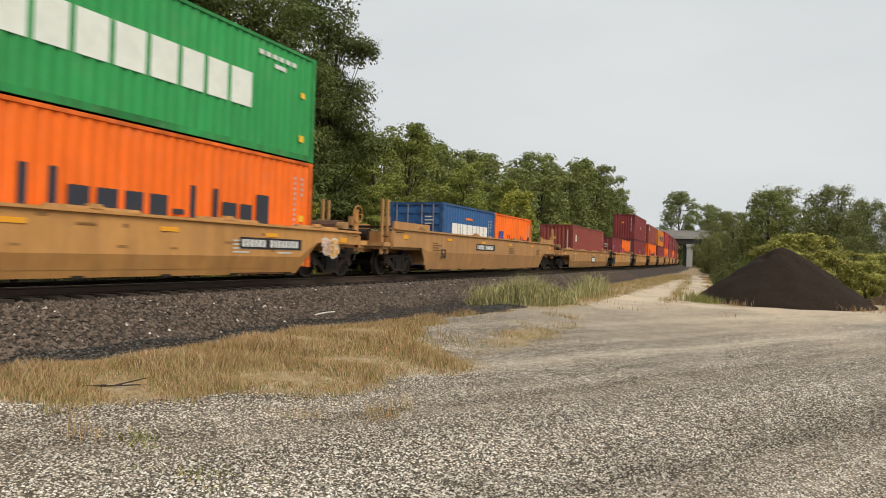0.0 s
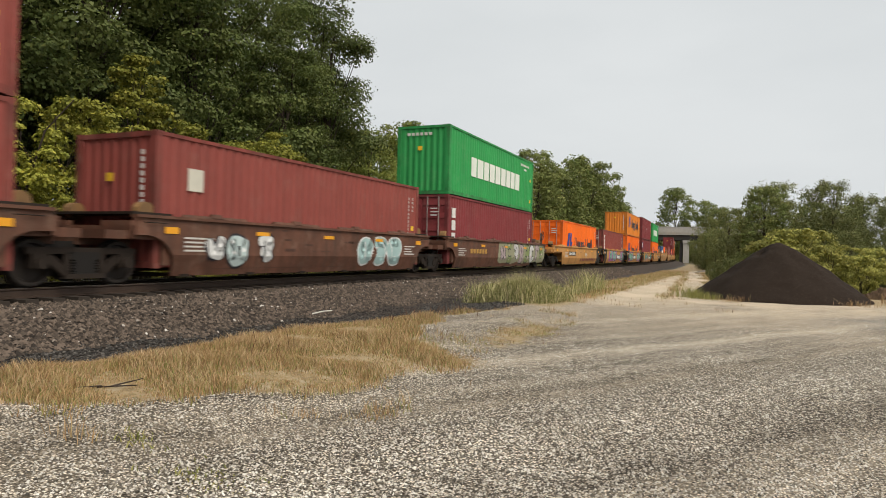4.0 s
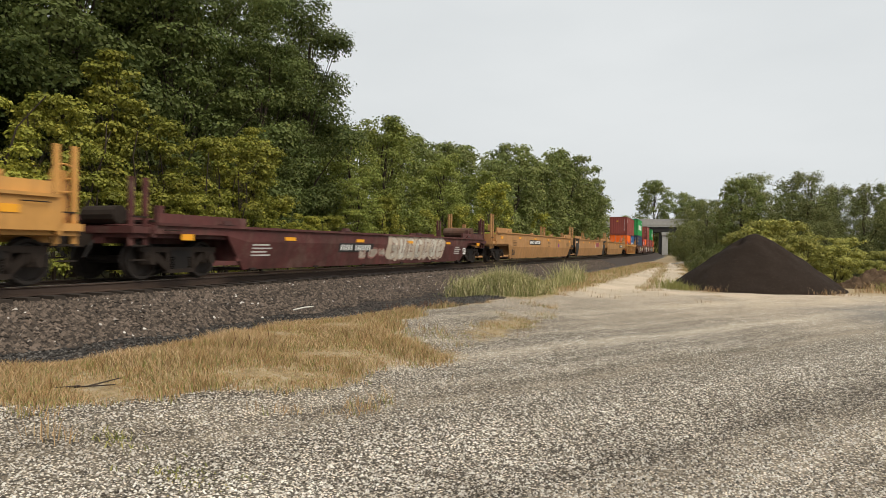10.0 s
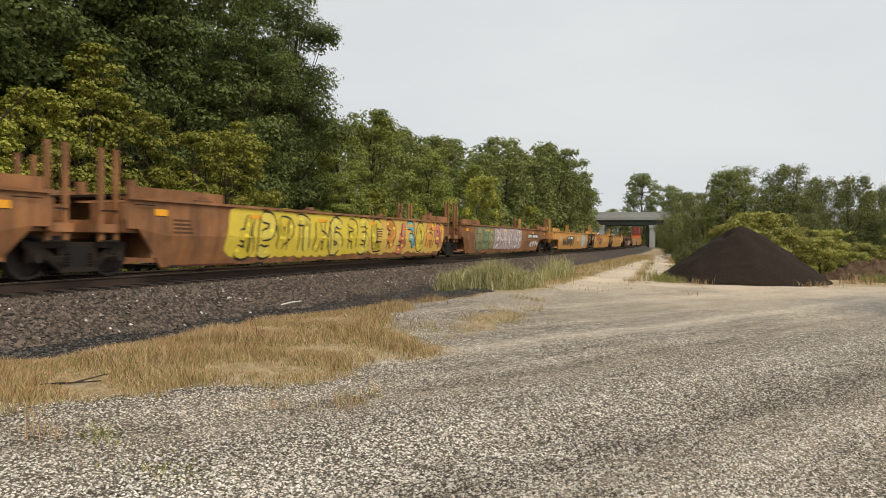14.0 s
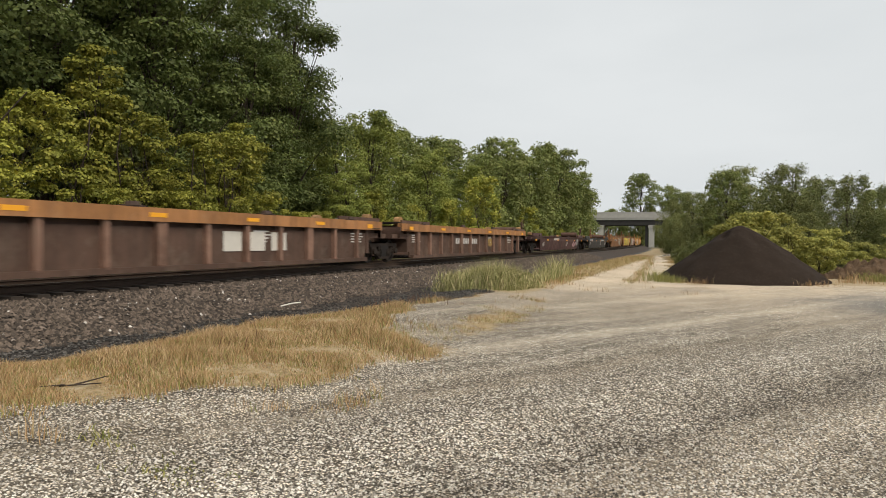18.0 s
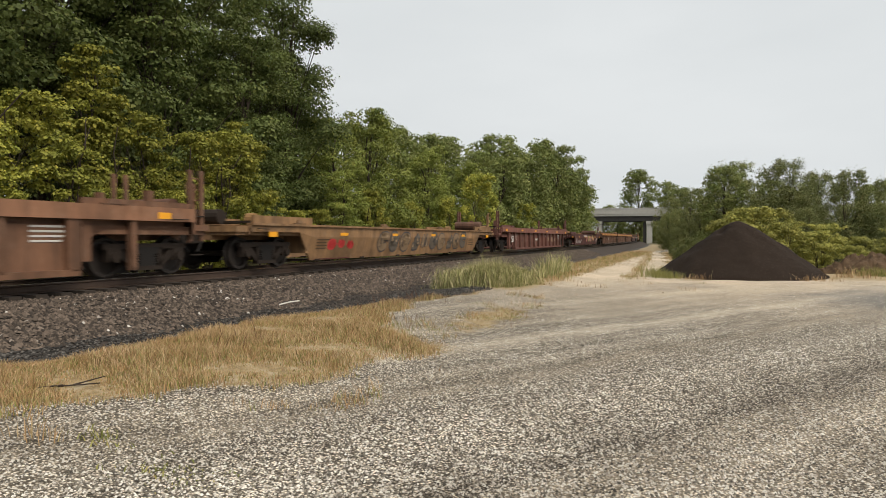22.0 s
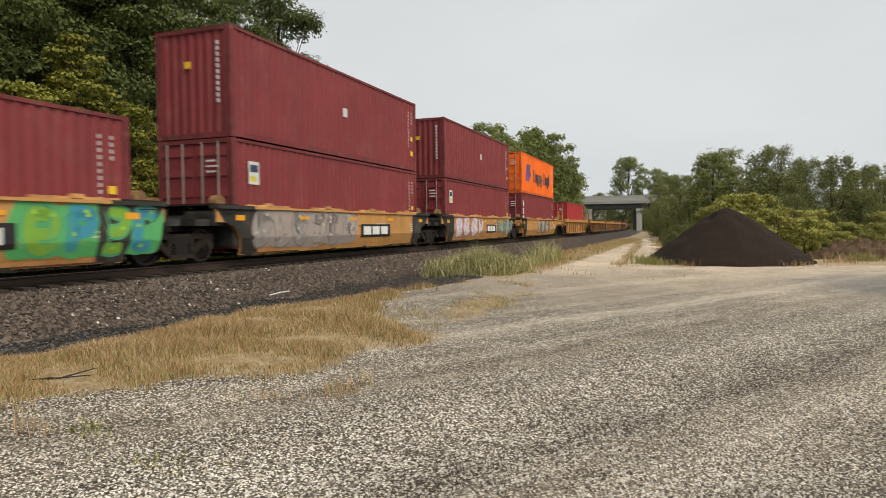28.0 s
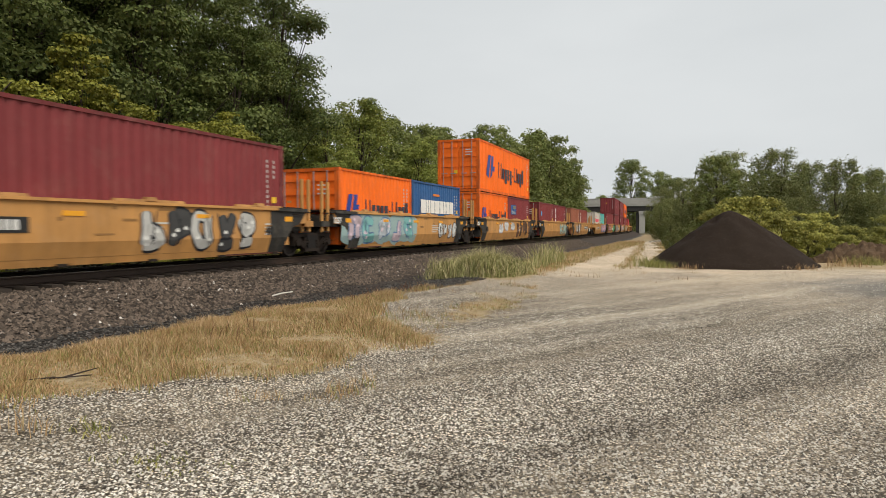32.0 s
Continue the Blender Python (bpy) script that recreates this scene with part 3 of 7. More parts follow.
# fine black cinders along the foot of the bed
N = 22000
s = 3 + 30 * rng.random(N) ** 1.4
off = 3.45 + (cinder_edge(s) - 3.3) * rng.random(N) ** 0.9
a = K * s
bx = XC - (1 - np.cos(a)) / K + off * np.cos(a)
by = np.sin(a) / K + off * np.sin(a)
hz = np.maximum(ZR - 0.26 - (off - 2.0) / 2.05 * 0.56, ground_z(bx, by)) + 0.006
tagged(new("cinders", scatter_stones("cinders", np.stack([bx, by], 1), hz, 0.024, CINDER_STONE, rng)), "fine black cinders along the foot of the ballast", "cinders", kind="stuff")
# loose gravel of the lot, thickest where it lies bare
N = 95000
far = 3.3 * (24 / 3.3) ** (rng.random(N) ** 1.12)
side = (1.5 * rng.random(N) - 0.75) * far
gx, gy = -0.377 * far + 0.926 * side + 0.35 * rng.standard_normal(N), 0.926 * far + 0.377 * side + 0.35 * rng.standard_normal(N)
ok = (grass_cover(gx, gy) < 0.3 + 0.3 * rng.random(N)) & (lateral(gx, gy) > cinder_edge(gy) + 0.4 * rng.random(N))
gx, gy = gx[ok], gy[ok]
tagged(new("lot_gravel", scatter_stones("lot_gravel", np.stack([gx, gy], 1), ground_z(gx, gy) + 0.001, 0.0088, LOT_STONE, rng, 1.0, True)),
       "loose pale limestone gravel on the lot", "gravel", kind="stuff")


def grass_field(name, material, n, x0, x1, y0, y1, height, width, label, power=1.5, lo=0.4, bias=0.0):
    y = y0 + (y1 - y0) * rng.random(n) ** power
    x = x0 + (x1 - x0) * rng.random(n)
    g = grass_cover(x, y) + 0.3 * np.sin(x * 2.1 + 1.3 * np.sin(y * 1.7)) * np.sin(y * 1.9) + 0.22 * np.sin(x * 6.3 + 2 * np.sin(y * 4.1)) * np.sin(y * 5.2 + x) + bias
    thin = (x > -5.4) & (y > 9.8) & (y < 17)
    if material is GRASS_DRY:
        ok = ~thin | (rng.random(n) < 0.15)
    else:
        ok = ~thin | (rng.random(n) < 0.9)
        height = np.where(thin, 0.5, 1.0) * height
    ok &= (g > lo - 0.2 + 0.75 * rng.random(n)) & (lateral(x, y) > cinder_edge(y) - 0.1 + 0.25 * rng.random(n))
    x, y = x[ok], y[ok]
    tagged(new(name, scatter_blades(name, np.stack([x, y], 1), ground_z(x, y) - 0.01, height[ok] if isinstance(height, np.ndarray) else height, width, material, rng, 0.7)), label, "grass", kind="stuff")


grass_field("dry_grass", GRASS_DRY, 190000, -9.0, -3.2, 0.5, 18.5, 0.15, 0.0042, "dry straw-coloured grass strip beside the track", 1.2)
grass_field("verge_grass", GRASS_DRY, 46000, -9.5, 0.5, 21, 80, 0.17, 0.008, "straw-coloured grass along the dirt path", 1.4)
grass_field("green_grass", GRASS_GREEN, 60000, -8.0, -3.2, 3.0, 18.0, 0.11, 0.0045, "sparse green grass among dry blades", 1.0, 0.42)
grass_field("path_grass", GRASS_GREEN, 24000, -8.0, 3.0, 25, 75, 0.16, 0.009, "green grass beside the dirt path", 1.3, 0.5)


def reeds():
    n = 4000
    t = rng.random(n)
    x = -8.2 + 2.55 * t + 0.22 * rng.standard_normal(n)
    y = 20.7 + 0.5 * rng.standard_normal(n) + 0.5 * t
    tagged(new("reed_stems", scatter_blades("reed_stems", np.stack([x, y], 1), np.full(n, -0.06), 0.82, 0.006, REED, rng, 0.35, 0.4)),
           "tall straw-coloured stems standing in a reed clump", "reeds", kind="stuff")
    n = 17000
    t = rng.random(n)
    x = -8.2 + 2.55 * t + 0.25 * rng.standard_normal(n)
    y = 20.7 + 0.5 * rng.standard_normal(n) + 0.5 * t
    me = scatter_blades("reeds", np.stack([x, y], 1), -0.06 + 0.5 * rng.random(n) ** 1.3, 0.34, 0.0075, REED, rng, 1.1, 0.9)
    tagged(new("reeds", me), "clump of tall green and straw reeds at the foot of the track bed", "reeds", kind="stuff")
    n = 1000
    x = -6.6 + 0.7 * rng.random(n)
    y = 25 + 5 * rng.random(n)
    tagged(new("reeds", scatter_blades("reeds", np.stack([x, y], 1), np.full(n, -0.06), 0.8, 0.012, REED, rng, 0.5, 0.5)),
           "thin line of reeds and weeds beside the track bed", "reeds", kind="stuff")


reeds()


def weeds():
    """Brown dead stalks and little tufts."""
    stalk = plain("dead_stalk", (0.12, 0.06, 0.035), 0.9)
    for (x, y, n, hh) in ((-7.35, 14.3, 60, 0.28), (-6.9, 15.0, 50, 0.24), (-6.2, 7.8, 24, 0.3), (-7.0, 12.6, 40, 0.22)):
        xy = np.stack([x + 0.3 * rng.standard_normal(n), y + 0.35 * rng.standard_normal(n)], 1)
        tagged(new("dead_weed", scatter_blades("dead_weed", xy, ground_z(xy[:, 0], xy[:, 1]), hh, 0.006, stalk, rng, 0.7)), "tuft of reddish-brown dead weeds", "weed", kind="stuff")
    for (x, y, n, hh) in ((-1.7, 28.8, 120, 0.5), (-2.2, 29.6, 160, 0.6), (-0.9, 28.0, 40, 0.35), (3.6, 28.6, 40, 0.35), (5.2, 31.0, 60, 0.4), (6.4, 33.4, 200, 0.4), (8.0, 33.8, 200, 0.4)):
        n *= 3
        xy = np.stack([x + 0.4 * rng.standard_normal(n), y + 0.3 * rng.standard_normal(n)], 1)
        tagged(new("foot_weed", scatter_blades("foot_weed", xy, ground_z(xy[:, 0], xy[:, 1]), 0.85 * hh, 0.0065, GRASS_GREEN if n > 300 else GRASS_DRY, rng, 0.7)), "tuft of dry and green weeds at the foot of a heap", "weed", kind="stuff")
    for (x, y, n, r) in ((-3.55, 3.75, 160, 0.13), (-4.6, 4.0, 60, 0.08), (-0.7, 3.3, 30, 0.05), (-2.9, 3.1, 40, 0.06)):
        xy = np.stack([x + 1.6 * r * rng.standard_normal(n), y + r * rng.standard_normal(n)], 1)
        tagged(new("grass_tuft", scatter_blades("grass_tuft", xy, ground_z(xy[:, 0], xy[:, 1]), 0.06, 0.006, GRASS_GREEN, rng, 1.2)), "small green tuft of grass in the gravel", "grass", kind="stuff")


weeds()


def branch_on_ground():
    bm = rods(((0, 0, 0), (0.55, 0.1, 0.03), 0.011, 6, 0.006), ((0.3, 0.05, 0.02), (0.5, 0.3, 0.06), 0.01, 6, 0.005), ((0.2, 0.04, 0.02), (0.1, -0.2, 0.05), 0.009, 6, 0.004))
    ob = new("fallen_branch", bpy.data.meshes.new("fallen_branch"))
    bm.to_mesh(ob.data)
    bm.free()
    ob.data.materials.append(BARK)
    ob.matrix_world = pose(-6.45, 4.85, 0.07, 0, 0, 20)
    tagged(ob, "thin dead branch lying in the dry grass", "branch")
    bm = rods(((-0.24, 0, 0), (0.0, 0.01, 0.012), 0.015, 8), ((0.0, 0.01, 0.012), (0.24, 0.0, 0.0), 0.015, 8, 0.012))
    ob = new("pale_stick", bpy.data.meshes.new("pale_stick"))
    bm.to_mesh(ob.data)
    bm.free()
    ob.data.materials.append(plain("bleached_wood", (0.6, 0.58, 0.53), 0.8))
    ob.matrix_world = pose(-8.68, 12.3, 0.185, 0, -7, 60)
    tagged(ob, "bleached white stick lying on the ballast slope", "stick")


branch_on_ground()


# ---- gravel heap ----
def heap():
    n, m = 96, 40
    verts, faces = [], []
    for j in range(m + 1):
        r = j / m
        for i in range(n):
            a = math.tau * i / n
            w = 1 + 0.05 * noise.noise((math.cos(a) * 1.5, math.sin(a) * 1.5, 2.0)) + 0.015 * noise.noise((math.cos(a) * 8, math.sin(a) * 8, r * 4))
            x, y = (3.55 if math.cos(a) > 0 else 3.4) * r * w * math.cos(a), 3.2 * r * w * math.sin(a)
            z = 2.32 * (1 - math.sqrt(r * r + 0.05)) / (1 - 0.2236) * (1 - 0.07 * math.sin(math.pi * r))
            z -= 0.16 * math.exp(-((x + 0.62) / 0.16) ** 2 - ((y + 0.35) / 0.25) ** 2)
            z += 0.11 * noise.noise((x * 1.4, y * 1.4, 7.0)) * min(1, 4 * r) + 0.025 * noise.noise((x * 6, y * 6, 3.0))
            verts.append((x, y, max(z, -0.1) if r < 0.99 else -0.15))
    for j in range(m):
        for i in range(n):
            a, b = j * n + i, j * n + (i + 1) % n
            faces.append((a, b, b + n, a + n))
    me = from_arrays("aggregate_mound", verts, faces, pile_mat())
    for p in me.polygons:
        p.use_smooth = True
    ob = new("aggregate_mound", me)
    ob.location = (0.95, 31.2, 0)
    tagged(ob, "cone-shaped heap of dark brown fine aggregate on the lot", "gravel pile")


heap()


def earth_mound():
    n = 64
    verts, faces = [], []
    for j in range(n + 1):
        for i in range(n + 1):
            x, y = (i / n - 0.5) * 6.2, (j / n - 0.5) * 3
            r = math.hypot(x / 3.1, y / 1.5)
            z = 0.85 * max(0, 1 - r * r) + 0.3 * noise.noise((x * 2, y * 2, 1)) + 0.2 * noise.noise((x * 4.5, y * 4.5, 4)) + 0.1 * noise.noise((x * 11, y * 11, 4))
            verts.append((x, y, z if r < 0.97 else -0.2))
    for j in range(n):
        for i in range(n):
            a = j * (n + 1) + i
            faces.append((a, a + 1, a + n + 2, a + n + 1))
    ob = new("earth_mound", from_arrays("earth_mound", verts, faces, plain("brown_earth", (0.095, 0.062, 0.038), 0.95, 0, 0.6, 5)))
    ob.matrix_world = pose(7.3, 36.3, -0.1, 0, 0, 22)
    tagged(ob, "low mound of rough brown earth and dead brush", "earth mound")
    ob = new("timber_stack")
    for i in range(5):
        part("board", boxes((-1.4 + 0.5 * i, -0.9 + 0.55 * i, -0.6 + 0.1 * i, 0.9, 0.02 + 0.09 * i, 0.1 + 0.09 * i)), plain("grey_timber", (0.4, 0.37, 0.32), 0.9), ob)
    ob.matrix_world = pose(-4.2, 78, 0.0, 0, 0, 15)
    tagged(ob, "low stack of pale grey timber beside the path", "timber stack")


earth_mound()


# ---- road bridge over the railway ----
def bridge():
    b = tagged(new("road_bridge"), "pale concrete road bridge on piers crossing over the railway", "bridge")
    b.matrix_world = pose(-27.5, 226, 0, 0, 0, 5)
    part("deck", boxes((-46, 40, 0, 11, 9.0, 9.7)), CONCRETE, b)
    for y in (0, 10.7):
        part("parapet", boxes((-46, 40, y - 0.15, y + 0.3, 9.7, 11.6), (-46, 40, y - 0.25, y + 0.4, 11.4, 11.65)), CONCRETE, b, "pale concrete parapet")
    for y in (0.6, 3.0, 5.5, 8.0, 10.2):
        part("girder", boxes((-46, 40, y - 0.12, y + 0.12, 7.3, 9.0), (-46, 40, y - 0.3, y + 0.3, 7.3, 7.4)), CONCRETE_DARK, b, "dark steel girder")
    for x in (-7.3, 9.0):
        p = part("pier", boxes((x - 0.9, x + 0.9, 0.4, 1.6, -0.3, 6.4), (x - 0.9, x + 0.9, 5, 6.2, -0.3, 6.4), (x - 0.9, x + 0.9, 9.4, 10.6, -0.3, 6.4)), CONCRETE, b)
        part("pier_cap", boxes((x - 1.1, x + 1.1, 0.0, 11, 6.4, 7.3)), CONCRETE, p)
    part("wall", boxes((7.0, 8.0, 1.0, 10, -0.3, 7.0)), CONCRETE_DARK, b, "dark abutment wall")
    for xa, xb in ((14, 60), (-60, -20)):
        part("embankment", boxes((xa, xb, -1, 12, -0.3, 7.2)), plain("grassy_bank", (0.07, 0.085, 0.03), 0.95, 0, 0.4, 0.6), b, "grassy bank")
    for i in range(14):
        part("lamp_post", rods(((-40 + 6 * i, 0.1, 11.6), (-40 + 6 * i, 0.1, 12.0), 0.05)), CONCRETE_DARK, b) if i % 7 == 0 else None


bridge()


# ---- traffic on the bridge ----
def road_vehicle(name, length, tall, cab, label, tank=False):
    """A white vehicle along +x, z = 0 at the road: load body or tank, lower cab with glass, four wheels."""
    v = tagged(new(name), label, "vehicle")
    if tank:
        part("chassis", boxes((-length / 2, length / 2 - cab, -0.9, 0.9, 0.5, 1.2)), STEEL_DARK, v)
        part("tank", rods(((-length / 2, 0, tall - 1.3), (length / 2 - cab - 0.4, 0, tall - 1.3), 1.3, 20)), WHITE, v, "white round tank")
        for k in range(4):
            x = -length / 2 + 0.8 + k * (length - cab - 2.0) / 3
            part("hoop", rods(((x, 0, tall - 1.3), (x + 0.12, 0, tall - 1.3), 1.34, 20)), STEEL_DARK, v)
    else:
        part("body", boxes((-length / 2, length / 2 - cab, -1.1, 1.1, 0.5, tall, 0.06)), WHITE, v)
    part("cab", boxes((length / 2 - cab + 0.02, length / 2, -1.05, 1.05, 0.5, (3.3 if tank else 2.3), 0.12)), WHITE, v)
    part("windscreen", boxes((length / 2 - 0.1, length / 2 - 0.06, -0.85, 0.85, 1.3, 2.9 if tank else 2.05)), plain("dark_glass", (0.02, 0.025, 0.03), 0.15), v, "dark glass")
    for x in (-length * 0.3, length * 0.34):
        for y in (-0.95, 0.95):
            part("wheel", rods(((x, y - 0.13, 0.45), (x, y + 0.13, 0.45), 0.45, 14)), BLACK, v)
    return v


TANK_TRUCK = road_vehicle("tank_truck", 12.0, 4.1, 2.6, "white tank truck driving over the road bridge", True)
VAN = road_vehicle("delivery_van", 5.6, 2.5, 1.6, "white delivery van driving over the road bridge")
TRAFFIC = ((TANK_TRUCK, ((0, -36), (25.6, -36), (26.6, -31.6), (28, -17), (29.5, -1.2), (30.2, 6.1), (31, 14.5), (32, 25))),
           (VAN, ((0, -44), (26, -44), (27, -37.7), (28.5, -22), (30, -6.2), (31, 4.3), (32, 14.8))))


# ---- trees ----
def leaf_cloud(points, normals, size, rng, single=False):
    """Leaf sprays that lie in the skin of their puff, one island each: bent pairs, or single ones far off."""
    n = len(points)
    nv = normals + 0.42 * rng.standard_normal((n, 3))
    nv /= np.linalg.norm(nv, axis=1, keepdims=True) + 1e-6
    u = rng.standard_normal((n, 3)) - np.array([0, 0, 0.35])
    u -= (u * nv).sum(1, keepdims=True) * nv
    u /= np.linalg.norm(u, axis=1, keepdims=True) + 1e-6
    w = np.cross(u, nv)
    sz = size * (0.55 + 0.9 * rng.random((n, 1)))
    u, w, k = u * sz, w * sz * 0.5, nv * sz * 0.16
    if single:
        v = np.stack([points - u * 0.5, points + w * 1.1 + u * 0.1, points + u * 0.55 - w * 0.5], 1)
        return v.reshape(-1, 3), 3 * np.arange(n)[:, None] + np.array([[0, 1, 2]])
    v = np.stack([points - u * 0.5, points + w * 0.9 - u * 0.1 + k, points + u * 0.6, points - w - u * 0.05 + k], 1)
    q = 4 * np.arange(n)[:, None]
    f = np.concatenate([q + np.array([[0, 1, 2]]), q + np.array([[0, 2, 3]])])
    return v.reshape(-1, 3), f


def tube(bm, knots, radii, n=7):
    """One bent, tapered limb."""
    rings = []
    for p, r in zip(knots, radii):
        rings.append([bm.verts.new(p + Vector((r * math.cos(i * math.tau / n), r * math.sin(i * math.tau / n), 0))) for i in range(n)])
    for a, b in zip(rings, rings[1:]):
        for i in range(n):
            bm.faces.new((a[i], a[(i + 1) % n], b[(i + 1) % n], b[i]))
    bm.faces.new(rings[-1])


def make_tree(name, height, radius, bare, leaves, size, mat, seed, label, stems=1, puffs=70, low=False, pad=(1.25, 1.25, 0.6), droop=0.3, single=False, bulk=1.0):
    """Tapered trunk, limbs that reach into the crown, and leaf sprays in uneven puffs with gaps."""
    r = np.random.default_rng(seed)
    t = tagged(new(name), label, "tree" if height > 5 else "bush")
    # uneven places of the puffs within the crown
    hf = bare + (1 - bare) * r.random(puffs) ** 0.95
    k = (hf - bare) / (1 - bare)
    prof = np.sin(np.pi * np.clip(0.14 + 0.72 * k, 0, 1) ** 0.9) ** 0.7
    if low:
        prof = np.clip(1.05 - k, 0, 1) ** 0.55
    ang = r.random(puffs) * math.tau
    lobe = 1 + 0.22 * np.sin(2 * ang + seed) + 0.15 * np.sin(5 * ang + 2 * seed)
    rad = radius * prof * lobe * np.sqrt(0.12 + 0.88 * r.random(puffs)) * 0.88
    pr = bulk * radius * (0.11 + 0.17 * r.random(puffs) ** 1.3) * (1.1 - 0.4 * k)
    hf[:4] = (0.98, 0.93, 0.88, 0.84)
    rad[:4] *= 0.3
    cs = np.stack([rad * np.cos(ang), rad * np.sin(ang), np.minimum(height * hf, height - 0.8 * pr)], 1)
    trunk, limbs = bmesh.new(), bmesh.new()
    for st in range(stems):
        base = Vector((0, 0, -0.1)) if stems == 1 else Vector((r.normal() * 0.22 * radius, r.normal() * 0.22 * radius, -0.1))
        lean = Vector((r.normal() * 0.05, r.normal() * 0.05, 1)) if stems == 1 else Vector((r.normal() * 0.16, r.normal() * 0.16, 1))
        w = 0.015 * height / math.sqrt(stems) + 0.015
        knots = [base] + [base + lean * (height * 0.88 * j / 6) + Vector((r.normal(), r.normal(), 0)) * 0.015 * height for j in range(1, 7)]
        tube(trunk if st == 0 else limbs, knots, [w * 0.8 ** j for j in range(7)])
        for q in range(st, min(puffs, 44), stems):
            c = Vector(cs[q])
            j = max(0, min(6, int(6 * (c.z / height) - 1.2)))
            mid = knots[j].lerp(c, 0.55) + Vector((0, 0, 0.02 * height))
            tube(limbs, [knots[j], mid, c], [w * 0.3 * 0.84 ** j, w * 0.15 * 0.84 ** j, w * 0.04], 5)
    part("trunk", trunk, BARK, t)
    part("branchwork", limbs, BARK, t)["kind"] = "stuff"
    share = (0.5 + r.random(puffs)) * pr ** 2
    cnt = np.maximum(6, (leaves * share / share.sum()).astype(int))
    idx = np.repeat(np.arange(puffs), cnt)
    d = r.normal(size=(len(idx), 3))
    d[:, 2] = np.where((d[:, 2] < 0) & (r.random(len(idx)) < 0.62), -d[:, 2], d[:, 2])
    d /= np.linalg.norm(d, axis=1, keepdims=True)
    rr = 0.5 + 0.52 * r.random((len(idx), 1)) ** 0.6
    # every puff is broken into fingers that stick out
    frill = 1 + 0.3 * np.sin(d[:, :1] * 6 + seed + idx[:, None]) * np.sin(d[:, 1:2] * 7 + 2.1 * idx[:, None]) + 0.12 * np.sin(d[:, 2:] * 9 + idx[:, None])
    pts = cs[idx] + d * rr * frill * pr[idx][:, None] * np.array(pad)
    pts[:, 2] -= droop * pr[idx] * ((d * rr)[:, 0] ** 2 + (d * rr)[:, 1] ** 2)
    ok = pts[:, 2] > 0.05
    v, f = leaf_cloud(pts[ok], d[ok] + np.array([0, 0, 0.45]), size, r, single)
    part("crown", from_arrays("crown", v, f, mat), None, t)
    return t


def put(tree, x, y, sc, rz, first=[]):
    m = Matrix.LocRotScale((x, y, -0.05), Euler((0, 0, radians(rz))), (sc, sc, sc))
    key = tree.name
    if key in first:
        return copy_thing(tree, m)
    first.append(key)
    tree.matrix_basis = m
    return tree


LO = "tall dark green oak with a dense spreading crown"
LM = "mid-height green broadleaf tree beside the railway"
LS = "young tree with yellowing green leaves at the wood's edge"
OAK = [make_tree("oak_tree", 21, 5.6, 0.16, 46000, 0.15, LEAF_DARK, 11 + i, LO, 1, 190) for i in range(3)]
DEEP_OAK = [make_tree("oak_tree", 21, 5.6, 0.1, 26000, 0.24, LEAF_DARK, 17, LO, 1, 150, single=True)]
MAPLE = [make_tree("maple_tree", 13, 3.9, 0.05, 19000, 0.16, LEAF_MID, 31 + i, LM, 1, 140) for i in range(3)]
FAR_MAPLE = [make_tree("maple_tree", 13, 4.0, 0.03, 13000, 0.27, LEAF_HAZE, 41 + i, LM, 1, 110, False, (1.05, 1.05, 1.0), 0.1, True, 1.15) for i in range(3)]
SPIRE = [make_tree("sapling", 9, 1.9, 0.12, 9000, 0.125, LEAF_YELLOW, 55 + i, LS, 2, 80, True) for i in range(2)]
SAPLING = [make_tree("sapling", 8, 2.5, 0.11, 15000, 0.12, LEAF_YELLOW, 51 + i, LS, 3, 100) for i in range(3)]
FAR_SAPLING = [make_tree("sapling", 8, 2.4, 0.08, 8000, 0.2, LEAF_YELLOW, 61 + i, LS, 2, 70, False, (0.95, 0.95, 1.3), 0.0, True, 1.1) for i in range(2)]
SHRUB = [make_tree("shrub", 3.2, 2.1, 0.0, 8000, 0.1, LEAF_BUSH, 71 + i, "low yellow-green shrub beside the lot", 5, 44) for i in range(2)]
BRUSH = [make_tree("brush", 3.2, 2.1, 0.0, 8000, 0.11, LEAF_SCRUB, 75 + i, "low olive-brown brush beside the dirt path", 5, 40, False, (0.8, 0.8, 1.2), 0.0) for i in range(2)]
SCRUB = [make_tree("scrub_tree", 11, 4.2, 0.0, 19000, 0.19, LEAF_SCRUB, 81 + i, "olive-green scrub tree behind the gravel lot", 1, 110, False, (0.95, 0.95, 1.35), 0.0, True, 1.15) for i in range(3)]


def grove(kinds, spots):
    for n, (x, y, sc) in enumerate(spots):
        put(kinds[n % len(kinds)], x, y, sc, rt.random() * 360)


rt = random.Random(4)
# the tall wood behind the track
grove(OAK, ((-27, 4, 1.0), (-30, 10, 1.1), (-27.5, 15, 0.95), (-32, 18, 1.15), (-28.5, 22, 1.05), (-33, 26, 1.15), (-28, 28, 1.0), (-31.5, 32.5, 1.0), (-28, 38, 0.97), (-27, 33, 0.72), (-28.5, 37.5, 0.66), (-26, -4, 1.0)))
grove(DEEP_OAK, ((-36, 31, 1.15), (-36, 12, 1.15), (-38, 22, 1.2), (-41, 38, 0.95), (-34, 3, 1.1), (-35, 42, 0.9)))
